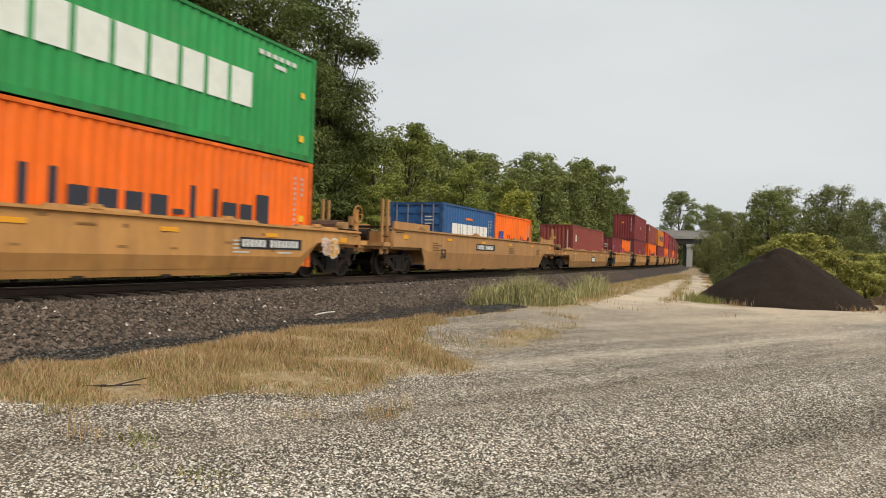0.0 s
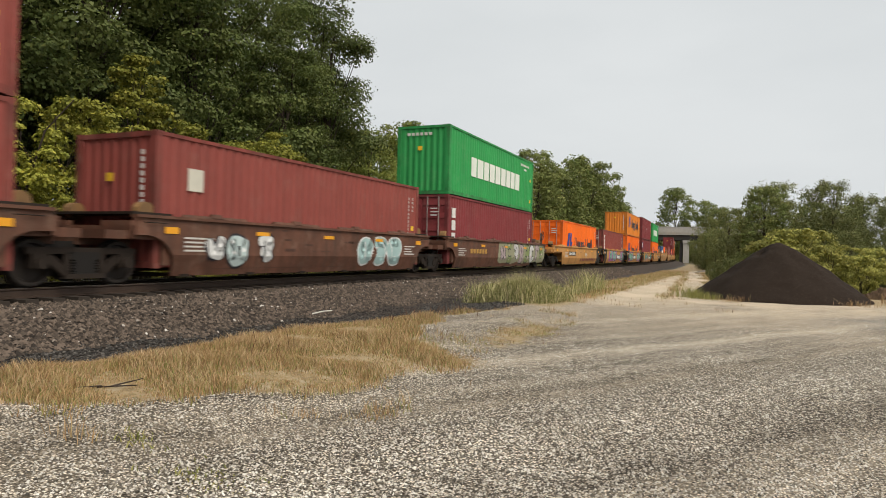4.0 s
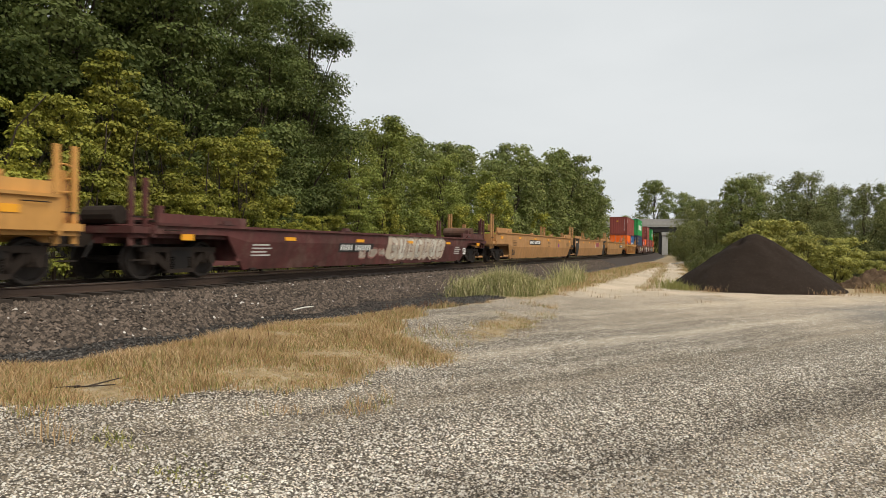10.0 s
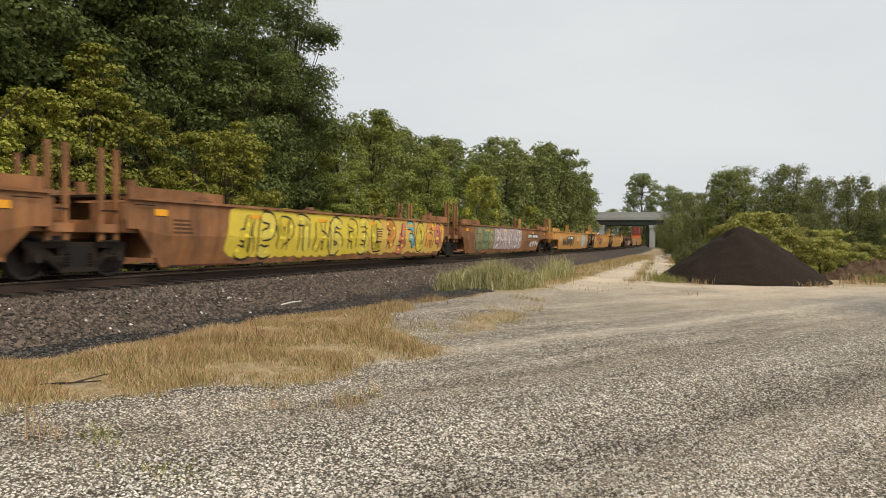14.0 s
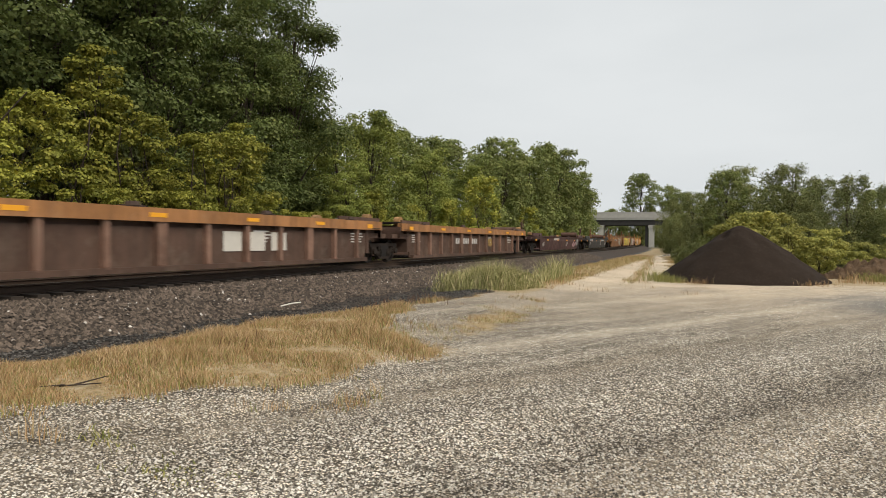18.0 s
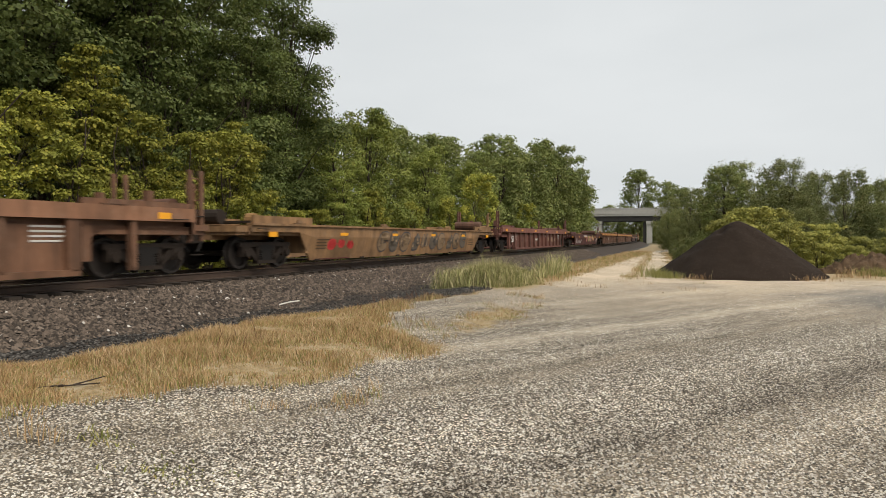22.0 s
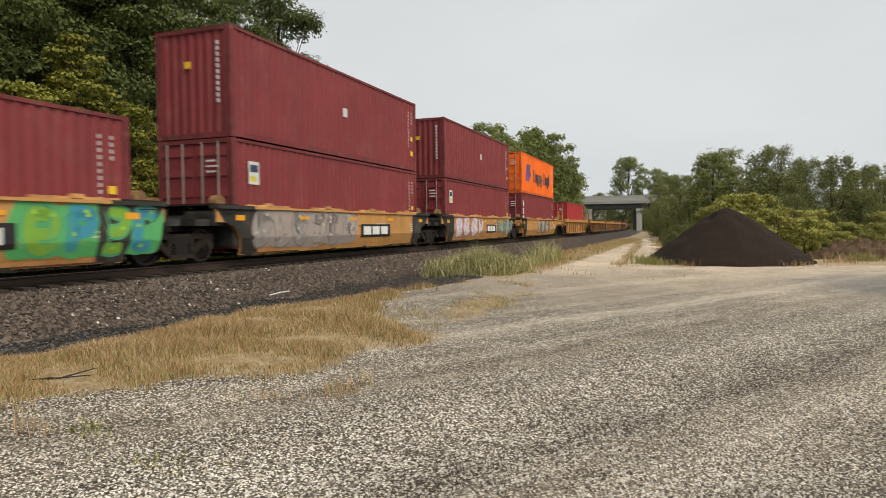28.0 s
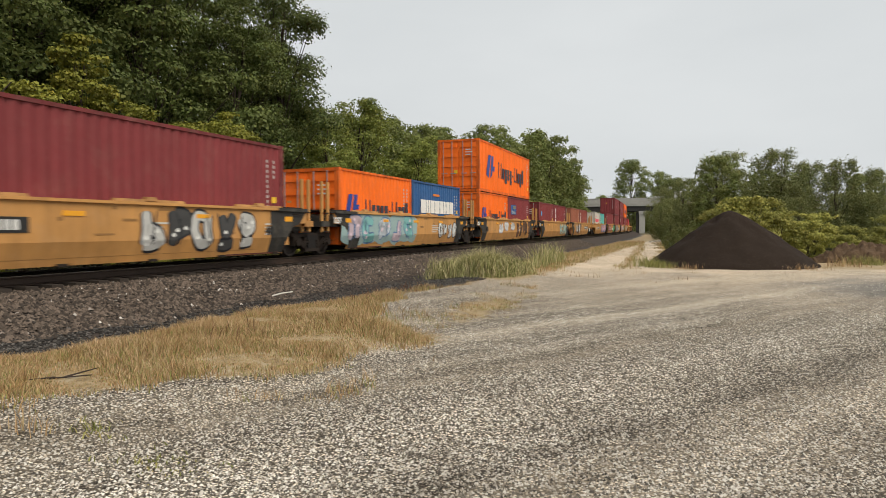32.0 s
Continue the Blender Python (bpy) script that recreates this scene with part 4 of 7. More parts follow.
# yellowing saplings at its edge
grove(SAPLING, ((-21.5, 9.5, 0.75), (-21.8, 13, 0.8), (-21.6, 16.2, 0.84), (-22.4, 20.6, 1.16), (-21.5, 23.4, 1.0), (-21.8, 26.3, 1.02), (-21.0, 18.6, 0.6), (-22.4, 29.6, 0.62), (-20.8, 21.6, 0.55), (-20.9, 14.3, 0.55), (-21, 25, 0.5), (-22.5, 33, 0.5), (-23.5, 37, 0.6), (-21.3, 5, 0.8)))
grove(SPIRE, ((-22.8, 19.3, 1.04), (-22.2, 12.4, 0.8), (-22.3, 10.6, 0.86), (-22.2, 24.6, 0.8), (-22.6, 27.6, 0.82), (-22.5, 21.6, 0.84)))
# lower trees that lead to the bridge
grove(MAPLE, ((-26.5, 42.5, 0.82), (-26.5, 48.5, 0.95), (-24, 40, 0.5), (-25, 46, 0.55), (-29, 54, 0.95), (-27, 58, 0.92), (-28, 64, 1.02), (-30, 70, 1.0), (-28, 76, 1.02), (-29.5, 82, 1.1)))
grove(FAR_MAPLE, ((-31, 90, 1.08), (-30, 99, 1.27), (-33, 108, 1.17), (-31, 118, 1.22), (-32, 128, 1.27), (-31, 139, 1.39), (-32.5, 150, 1.32), (-33, 163, 1.32), (-34, 176, 1.32), (-35.5, 188, 1.22), (-37.5, 200, 1.13), (-39.5, 212, 1.03), (-34, 58, 0.94), (-36, 74, 0.94), (-33, 46, 0.85), (-36, 52, 0.89), (-33, 66, 0.89), (-35, 84, 1.03), (-38, 95, 1.22), (-40, 125, 1.32), (-42, 150, 1.32), (-44, 180, 1.22), (-48, 205, 1.13)))
grove(FAR_SAPLING, ((-24.5, 72, 1.1), (-24, 52, 0.6), (-25, 63, 0.65), (-26, 86, 0.8), (-27, 100, 0.8), (-28, 115, 0.8), (-24, 45, 0.6), (-29, 135, 0.9), (-31, 155, 0.9), (-30, 128, 1.2)))
# scrub beyond the heap
grove(SCRUB, ((1.9, 77, 0.86), (5.8, 66, 0.77), (9.2, 55, 0.58), (-2.6, 92, 0.84), (-4.6, 108, 0.73), (12.5, 60, 0.69), (9.5, 72, 0.82), (15.5, 52, 0.60), (3.2, 88, 0.86), (19, 60, 0.69), (13, 80, 0.86), (-0.5, 84, 0.65), (7, 60, 0.52), (16, 44, 0.52), (21, 48, 0.60), (-6.2, 130, 0.77), (-7.6, 150, 0.86), (-9.6, 175, 0.95), (-1, 120, 0.95), (-12, 200, 0.86), (4, 110, 1.03), (-1.0, 70, 0.43), (3.4, 62, 0.47), (-3.6, 80, 0.43), (11, 50, 0.47), (6, 52, 0.43), (18, 50, 0.65), (-5.4, 96, 0.52), (14, 66, 0.77), (8, 84, 0.90), (2.5, 70, 0.74), (7.4, 74, 0.8), (11.2, 66, 0.72), (0.4, 78, 0.74), (16.5, 58, 0.66), (4.6, 78, 0.8), (12.8, 54, 0.58), (-6, 118, 1.0), (-4, 104, 0.92)))
grove(FAR_MAPLE, ((1.1, 66, 0.58), (9, 78, 0.46), (14, 74, 0.44), (18, 66, 0.4), (6, 84, 0.5)))
grove(SHRUB, ((1.6, 39, 1.05), (3.4, 38.5, 0.8), (5.0, 38.4, 0.6), (6.6, 39.4, 0.5), (8.6, 40.5, 0.5), (4.6, 41.5, 0.74), (7.6, 42.5, 0.52), (10.6, 41.5, 0.6), (2.6, 41.6, 1.0), (1.0, 43, 1.1), (9.8, 44.5, 0.7), (14.5, 41, 0.8), (6.2, 44.5, 0.75), (3.4, 45, 1.0)))
grove(BRUSH, ((-0.6, 36.8, 0.45), (-1.2, 41, 0.5), (0.1, 39.5, 0.7), (-1.9, 46, 0.6), (-1.6, 52, 0.8), (-2.6, 60, 0.7), (-1.9, 34.2, 0.25), (-0.2, 46, 0.9), (-1.2, 56, 0.9), (-3.2, 68, 0.8)))
# trees beyond the bridge
grove(FAR_MAPLE, ((-24.5, 252, 1.9), (-38, 268, 0.9), (-34, 280, 0.8), (-33, 260, 0.6), (-16, 262, 1.4), (-50, 245, 1.3), (-56, 262, 1.4), (-60, 240, 1.3), (-10, 255, 1.3), (-66, 300, 1.4), (-28, 320, 0.9), (-36, 400, 1.0), (-80, 380, 1.3), (-24, 290, 0.9), (-46, 300, 0.9), (-40, 340, 0.7)))
for i in range(4):
    put(FAR_MAPLE[i % 3], -70 - 30 * rt.random(), 30 + 50 * i, 1.3, rt.random() * 360)


# ---- the train ----
# Train things are built along +y (forwards) with z = 0 at the rail; near side is +x.
MOVERS = []     # (thing, distance along the track at the start)


def wheel_mesh():
    bm = bmesh.new()
    prof = ((0.0, 0.09), (0.07, 0.09), (0.09, 0.03), (0.33, 0.0), (0.36, 0.07), (0.42, 0.07), (0.42, -0.06), (0.455, -0.07), (0.455, -0.1), (0.36, -0.1), (0.3, -0.06), (0.0, -0.06))
    n = 24
    rings = [[bm.verts.new((x, r * math.cos(i * math.tau / n), r * math.sin(i * math.tau / n))) for i in range(n)] for r, x in prof[1:-1]]
    for a, b in zip(rings, rings[1:]):
        for i in range(n):
            bm.faces.new((a[i], a[(i + 1) % n], b[(i + 1) % n], b[i]))
    bm.faces.new(rings[0])
    bm.faces.new(rings[-1][::-1])
    return bm


def frame_mesh():
    """Cast side frame of a truck, with its two windows left open and a spring nest."""
    bm = bmesh.new()
    t = 0.07
    box(bm, -t, t, -1.12, 1.12, 0.62, 0.74)
    for sy in (-1, 1):
        box(bm, -t - 0.02, t + 0.02, sy * 0.89 - 0.16, sy * 0.89 + 0.16, 0.36, 0.64)
        vs = [(-t, sy * 0.78, 0.5), (-t, sy * 0.36, 0.17), (-t, sy * 0.3, 0.29), (-t, sy * 0.66, 0.62)]
        a = [bm.verts.new(v) for v in vs]
        b = [bm.verts.new((t, v[1], v[2])) for v in vs]
        bm.faces.new(a)
        bm.faces.new(b[::-1])
        for i in range(4):
            bm.faces.new((a[i], b[i], b[(i + 1) % 4], a[(i + 1) % 4]))
        box(bm, -t, t, sy * 0.36 - 0.06, sy * 0.36 + 0.06, 0.2, 0.65)
    box(bm, -t - 0.03, t + 0.03, -0.42, 0.42, 0.16, 0.25)
    return bm


def spring_mesh():
    """A nest of coils, as one ridged block under the bolster end."""
    pts = [(0.3, 0.66), (0.3, 0.53)]
    for k in range(6):
        pts += [(0.27, 0.52 - 0.05 * k), (0.19, 0.495 - 0.05 * k)]
    pts += [(0.27, 0.22)]
    pts = pts + [(-y, z) for y, z in reversed(pts)]
    bm = bmesh.new()
    a = [bm.verts.new((-0.08, y, z)) for y, z in pts]
    b = [bm.verts.new((0.08, y, z)) for y, z in pts]
    n = len(pts)
    for i in range(n):
        bm.faces.new((a[i], a[(i + 1) % n], b[(i + 1) % n], b[i]))
    for i in range(n // 2 - 1):
        for s in (a, b):
            bm.faces.new((s[i], s[i + 1], s[n - 2 - i], s[n - 1 - i]))
    return bm


def add_truck(parent, y):
    t = part("truck", shared("truck", lambda: boxes((-1.05, 1.05, -0.22, 0.22, 0.5, 0.72), (-0.4, 0.4, -0.3, 0.3, 0.72, 0.86)), STEEL_BLACK), None, parent, "black four-wheeled truck")
    t.location = (0, y, 0)
    for sx in (-1, 1):
        f = part("side_frame", shared("side_frame", frame_mesh, STEEL_DARK), None, t)
        f.location = (sx * 1.0, 0, 0)
        sp = part("spring_nest", shared("spring_nest", spring_mesh, STEEL_BLACK), None, t)
        sp.location = (sx * 1.0, 0, 0)
        for sy in (-1, 1):
            w = part("wheel", shared("wheel", wheel_mesh, WHEEL), None, t)
            w.location, w.rotation_euler = (sx * 0.79, sy * 0.89, 0.455), (0, 0, 0 if sx > 0 else math.pi)
            c = part("bearing_cap", shared("bearing_cap", lambda: rods(((-0.02, 0, 0), (0.09, 0, 0), 0.11, 10)), STEEL_DARK), None, t)
            c.location = (sx * 1.08, sy * 0.89, 0.455)
    for sy in (-1, 1):
        part("axle", shared("axle", lambda: rods(((-1.1, 0, 0), (1.1, 0, 0), 0.085, 8)), WHEEL), None, t).location = (0, sy * 0.89, 0.455)
    return t


class Style:
    def __init__(self, kind, top, band, raised, low=0.3, half=1.4, under=1.25):
        self.kind, self.top, self.band, self.raised, self.low, self.half, self.under = kind, top, band, raised, low, half, under

    def x(self, z):
        """Outer face of the side at a height."""
        if self.kind == "ribbed":
            return self.half if z >= self.band else self.half - (0.12 if z <= self.band - 0.11 else 0.26)
        if z >= self.band:
            return self.half
        return self.under + (self.half - self.under) * max(0.0, (z - self.low) / (self.band - self.low))


SMOOTH53 = Style("smooth", 1.66, 0.88, 1.9, 0.18)
SMOOTH40 = Style("smooth", 1.42, 0.62, 1.62, 0.17)
LOW53 = Style("smooth", 1.24, 0.88, 1.46, 0.18)
RIB = Style("ribbed", 1.5, 1.22, 1.64, 0.17)
RIBLOW = Style("ribbed", 1.5, 1.26, 1.56, 0.17)


def side_mesh(st, y0, y1, cut0, cut1, sx, round0=False, round1=False):
    """One side plate with the slanted cut over the trucks. cut: lengths of the cut at the rear and front."""
    zt = 1.02
    slant = [(0.75 * k, zt + (st.low - zt) * k) for k in (0, 1)]
    arch = [(0.75 * math.sin(k * math.pi / 12), st.low + (zt - st.low) * math.cos(k * math.pi / 12)) for k in range(7)]
    rear, fore = arch if round0 else slant, arch if round1 else slant
    cols = [(y0, zt)] + [(y0 + cut0 + a, z) for a, z in rear] + [(y1 - cut1 - a, z) for a, z in reversed(fore)] + [(y1, zt)]
    bm = bmesh.new()
    lev = [0.0, 0.5, 1.0]
    outer, inner = [], []
    for y, zb in cols:
        zs = [zb, max(zb + 0.02, st.band) if zb < st.band else zb + 0.02, st.top]
        if st.kind == "ribbed":      # open slot under the top chord
            zs = [zb, st.band - 0.11, st.band - 0.108, st.band - 0.002, st.band, st.top]
        outer.append([bm.verts.new((sx * st.x(z), y, z)) for z in zs])
        inner.append([bm.verts.new((sx * (st.x(z) - 0.07), y, z)) for z in zs])
    for i in range(len(cols) - 1):
        for j in range(len(outer[0]) - 1):
            bm.faces.new((outer[i][j], outer[i + 1][j], outer[i + 1][j + 1], outer[i][j + 1]))
            bm.faces.new((inner[i][j], inner[i][j + 1], inner[i + 1][j + 1], inner[i + 1][j]))
        bm.faces.new((outer[i][-1], outer[i + 1][-1], inner[i + 1][-1], inner[i][-1]))
        bm.faces.new((outer[i][0], inner[i][0], inner[i + 1][0], outer[i + 1][0]))
    for o, n in ((outer[0], inner[0]), (outer[-1], inner[-1])):
        for j in range(len(o) - 1):
            bm.faces.new((o[j], o[j + 1], n[j + 1], n[j]))
    bmesh.ops.recalc_face_normals(bm, faces=bm.faces)
    return bm


def strips(st, rows, sx, lift=0.006):
    """A flat mark that follows the side: rows of (z, y_left, y_right) per blob."""
    bm = bmesh.new()
    for blob in rows:
        prev = None
        for z, a, b in blob:
            x = sx * (st.x(z) + lift)
            cur = (bm.verts.new((x, a, z)), bm.verts.new((x, b, z)))
            if prev:
                bm.faces.new((prev[0], prev[1], cur[1], cur[0]) if sx > 0 else (prev[0], cur[0], cur[1], prev[1]))
            prev = cur
    return bm


def end_rows(st, yend, sgn, cut, wide, z0, z1):
    """Rows that follow the slanted end of a side, from the cut inwards."""
    zs = sorted({z0, z1, 1.02} | ({st.band} if z0 < st.band < z1 else set()) | ({0.35, 0.5, 0.65, 0.8, 0.92} if st.kind == "ribbed" or st is SMOOTH40 else set()))
    out = []
    for z in zs:
        q = min(1.0, max(0.0, (1.02 - z) / (1.02 - st.low)))
        a = yend - sgn * (0.0 if z > 1.02 else cut + 0.75 * (math.sqrt(1 - (1 - q) ** 2) if st.kind == "ribbed" or st is SMOOTH40 else q))
        b = yend - sgn * wide
        out.append((z, min(a, b), max(a, b)))
    return out


def rect_rows(st, y0, y1, z0, z1):
    zs = [z0] + ([st.band] if z0 < st.band < z1 else []) + [z1]
    return [(z, y0, y1) for z in zs]


def flat_mat(col):
    return plain("spray_%d_%d_%d" % tuple(int(999 * c) for c in col), col, 0.6, 0, 0.18, 3.0)


def curve_points(ctrl, n=16):
    """A smooth line through a few places."""
    c = [ctrl[0], *ctrl, ctrl[-1]]
    out = []
    for i in range(n + 1):
        f = i / n * (len(ctrl) - 1)
        k = min(int(f), len(ctrl) - 2)
        t = f - k
        p = [c[k + j] for j in range(4)]
        out.append(tuple(0.5 * (2 * p[1][a] + (p[2][a] - p[0][a]) * t + (2 * p[0][a] - 5 * p[1][a] + 4 * p[2][a] - p[3][a]) * t * t + (3 * p[1][a] - p[0][a] - 3 * p[2][a] + p[3][a]) * t ** 3) for a in (0, 1)))
    return out


def ribbon(bm, st, pts, wid, lift, cross=5):
    """A round-ended stroke of spray paint that follows the bent side."""
    prev = None
    n = len(pts) - 1
    for i, (y, z) in enumerate(pts):
        a, b = pts[max(0, i - 1)], pts[min(n, i + 1)]
        ty, tz = b[0] - a[0], b[1] - a[1]
        ln = math.hypot(ty, tz) or 1.0
        w = 0.5 * wid * (0.35 + 0.65 * math.sqrt(max(0.0, 1 - abs(2 * i / n - 1) ** 5)))
        cur = []
        for k in range(cross):
            o = w * (2 * k / (cross - 1) - 1)
            zz = min(st.top - 0.02, max(st.low + 0.03, z + o * ty / ln))
            cur.append(bm.verts.new((st.x(zz) + lift, y - o * tz / ln, zz)))
        if prev:
            for k in range(cross - 1):
                bm.faces.new((prev[k], prev[k + 1], cur[k + 1], cur[k]))
        prev = cur


STROKES = (((0.2, 0.0), (0.28, 0.5), (0.16, 1.0)), ((0.1, 0.95), (0.6, 1.0), (0.95, 0.85)), ((0.25, 0.95), (0.85, 0.85), (0.8, 0.5), (0.25, 0.45)), ((0.3, 0.5), (0.75, 0.4), (0.95, 0.0)),
           ((0.85, 0.85), (0.3, 0.95), (0.1, 0.45), (0.4, 0.02), (0.9, 0.15)), ((0.15, 0.05), (0.5, 0.02), (0.9, 0.1)), ((0.8, 0.0), (0.72, 0.5), (0.85, 1.0)), ((0.15, 0.9), (0.5, 0.35), (0.85, 0.95)))


def graffiti(body, st, y0, y1, z0, z1, fills, line, seed, count=6, field=None):
    """Abstract sprayed strokes in rounded, overlapping forms: no lettering."""
    rnd = random.Random(seed)
    w = (y1 - y0) / count
    hgt = z1 - z0
    thick = min(0.3 * w, 0.34 * hgt, 0.3)
    solid = len(fills) == 1 and all(abs(a - b) < 0.12 for a, b in zip(fills[0], line))
    if field:
        bm = bmesh.new()
        for i in range(count * 2):
            yc = y0 + (y1 - y0) * (i + 0.5) / (2 * count)
            ribbon(bm, st, curve_points([(yc - 0.1, z0 + 0.02), (yc + 0.25 * (rnd.random() - 0.5), z0 + 0.5 * hgt), (yc + 0.1, z1 - 0.04 * rnd.random())], 12), 0.95 * w, 0.006 + 0.0002 * i, 9)
        part("graffiti_field", bm, flat_mat(field), body, "sprayed colour field")["kind"] = "stuff"
    rim, fill, shine, thin = bmesh.new(), {}, bmesh.new(), bmesh.new()
    for i in range(count):
        ya = y0 + w * i
        za, zb = z0 + thick * 0.5 + 0.05 * rnd.random(), z1 - thick * 0.5 - 0.08 * rnd.random()
        lean = (rnd.random() - 0.35) * 0.25 * w
        bm = fill.setdefault(fills[i % len(fills)], bmesh.new())
        for t in rnd.sample(STROKES, rnd.choice((2, 3, 3))):
            ctrl = [(ya + w * (0.08 + 0.84 * u) + lean * v + 0.06 * w * (rnd.random() - 0.5), za + (zb - za) * (v + 0.1 * (rnd.random() - 0.5))) for u, v in t]
            pts = curve_points(ctrl)
            ribbon(rim, st, pts, thick + 0.11, 0.009)
            ribbon(bm, st, pts, thick, 0.0125)
            if not solid:
                q = pts[3 + rnd.randrange(9)]
                ribbon(shine, st, [(q[0] - 0.25 * thick, q[1]), (q[0], q[1] + 0.1 * thick), (q[0] + 0.25 * thick, q[1])], 0.42 * thick, 0.0155)
        c = ya + w * (0.2 + 0.6 * rnd.random())
        ribbon(thin, st, curve_points([(c, za), (c + 0.2 * w * (rnd.random() - 0.5), 0.5 * (za + zb)), (c + 0.4 * w * (rnd.random() - 0.5), zb)], 8), 0.045, 0.017, 3)
    part("graffiti_outline", rim, flat_mat(line), body, "sprayed outline")["kind"] = "stuff"
    for c, bm in fill.items():
        part("graffiti_fill", bm, flat_mat(c), body, "sprayed rounded forms")["kind"] = "stuff"
    if not solid:
        part("graffiti_shine", shine, flat_mat(dim(fills[0], 1.45)), body, "paler sprayed spots")["kind"] = "stuff"
    else:
        shine.free()
    part("graffiti_stroke", thin, flat_mat(line), body, "thin sprayed strokes")["kind"] = "stuff"


def text_mesh(txt, size):
    cu = bpy.data.curves.new("figure", "FONT")
    cu.body, cu.size, cu.extrude, cu.offset = txt, size, 0.002, 0.012
    ob = bpy.data.objects.new("figure", cu)
    scene.collection.objects.link(ob)
    dg = bpy.context.evaluated_depsgraph_get()
    me = bpy.data.meshes.new_from_object(ob.evaluated_get(dg))
    bpy.data.objects.remove(ob)
    bpy.data.curves.remove(cu)
    return me


def figure(body, txt, y, z, size, material, x):
    """Readable figures, painted on the near side."""
    k = ("fig", txt, size)
    if (k, material.name) not in CACHE:
        me = text_mesh(txt, size)
        me.materials.clear()
        me.materials.append(material)
        CACHE[(k, material.name)] = me
    ob = part("painted_figure", CACHE[(k, material.name)], None, body)
    ob.rotation_euler = (math.pi / 2, 0, math.pi / 2)
    ob.location = (x, y, z)
    return ob


def well_unit(u_rear, u_front, ends, st, col, label, deco=(), black_ends=False, posts=True, colname=None):
    """One well of a container car. ends: 'A' shares a truck at the joint, 'C' is a coupled end; rear, front."""
    L = u_front - u_rear
    mid = 0.5 * (u_rear + u_front)
    h = L / 2
    car = tagged(new("well_car"), label, "well car", "well cars of the train")
    mat = paint(colname or ("steel_%s_%d" % (st.kind, int(col[0] * 1000))), col, 0.1 if col in (YELLOW, TAN53, TAN) and st.kind == "smooth" else 0.32)
    dark = paint("steel_end_dark", (0.035, 0.036, 0.034), 0.3)
    end_mat = dark if black_ends and ends == "AA" else mat
    # side ends and truck places
    yr = -h + (0.85 if ends[0] == "A" else 1.05)
    yf = h - (0.85 if ends[1] == "A" else 1.05)
    tr = -h if ends[0] == "A" else -h + 2.1
    tf = h if ends[1] == "A" else h - 2.1
    cut0 = tr + 1.15 - yr
    cut1 = yf - (tf - 1.15)
    trim = 1.15 if black_ends else 0.0
    for sx in (1, -1):
        body = part("side", side_mesh(st, yr, yf, max(cut0, 0.15), max(cut1, 0.15), sx, *[st.kind == "ribbed" or (st is SMOOTH40 and e == "A") for e in ends]), mat, car)
        if sx > 0:
            near = body
        # lips and raised chords at the ends
        rl = 2.9
        for a, b in ((yr + 0.1, yr + rl), (yf - rl, yf - 0.1)) if st is not SMOOTH40 else ():
            part("raised_chord", boxes((sx * (st.half - 0.1) if sx > 0 else sx * (st.half - 0.02), sx * (st.half - 0.02) if sx > 0 else sx * (st.half - 0.1), a, b, st.top - 0.02, st.raised)), mat, car)
        x0, x1 = sorted((sx * (st.half - 0.16), sx * (st.half + 0.03)))
        if st.kind == "ribbed":
            part("top_chord", boxes((x0, x1, yr, yf, st.band, st.top + 0.02)), paint("chord_%d" % int(col[0] * 1000), RIBTAN if col == RIBBED else (0.56, 0.27, 0.07) if col[0] > 0.25 else dim(col, 1.4), 0.22), car)
            n = int((yf - yr - 3.4) / 1.32)
            for i in range(n + 1):
                y = yr + 1.7 + (yf - yr - 3.4) * i / n
                big = i % 4 == 0
                wd = 0.14 if big else 0.07
                key = ("rib", st.kind, big)
                rb = part("rib", shared(key, lambda: boxes((-0.14, 0.0, -wd, wd, st.low + 0.02, st.band), (-0.1, 0.03, -wd * 0.7, wd * 0.7, st.low + 0.06, st.low + 0.12)), paint("rib_%d" % int(col[0] * 1000), dim(col, 2.2 if (big and col == RIBBED) else 0.86), 0.45)), None, car)
                rb.location, rb.rotation_euler = (sx * st.half, y, 0), (0, 0, 0 if sx > 0 else math.pi)
            part("bottom_chord", boxes((x0, x1, yr + max(cut0, .15) + 0.8, yf - max(cut1, .15) - 0.8, st.low - 0.03, st.low + 0.09)), mat, car)
        else:
            part("top_lip", boxes((x0 - (0.03 if sx < 0 else 0), x1 + (0.03 if sx > 0 else 0), yr, yf, st.top - 0.045, st.top + 0.015)), mat, car)
        if black_ends:
            z1 = st.band - 0.12 if st.kind == "ribbed" else st.top - 0.06
            for yend, sgn, ct in [q for q, e in (((yr, -1, cut0), ends[0]), ((yf, 1, cut1), ends[1])) if e == "A"]:
                wide = max(ct, 0.15) + (2.0 if st.kind == "ribbed" else 1.45)
                lo_y, hi_y = sorted((yend - sgn * (wide - 0.3), yend + sgn * 0.02))
                part("dark_lip", boxes((*sorted((sx * (st.half - 0.2), sx * (st.half + 0.075))), lo_y, hi_y, st.top - 0.06, st.top + 0.03)), dark, car, "black painted end of the lip")
                part("dark_end", strips(st, [end_rows(st, yend, sgn, max(ct, 0.15), wide, st.low + 0.02, z1)], sx, 0.008), dark, car, "black painted end of the side")
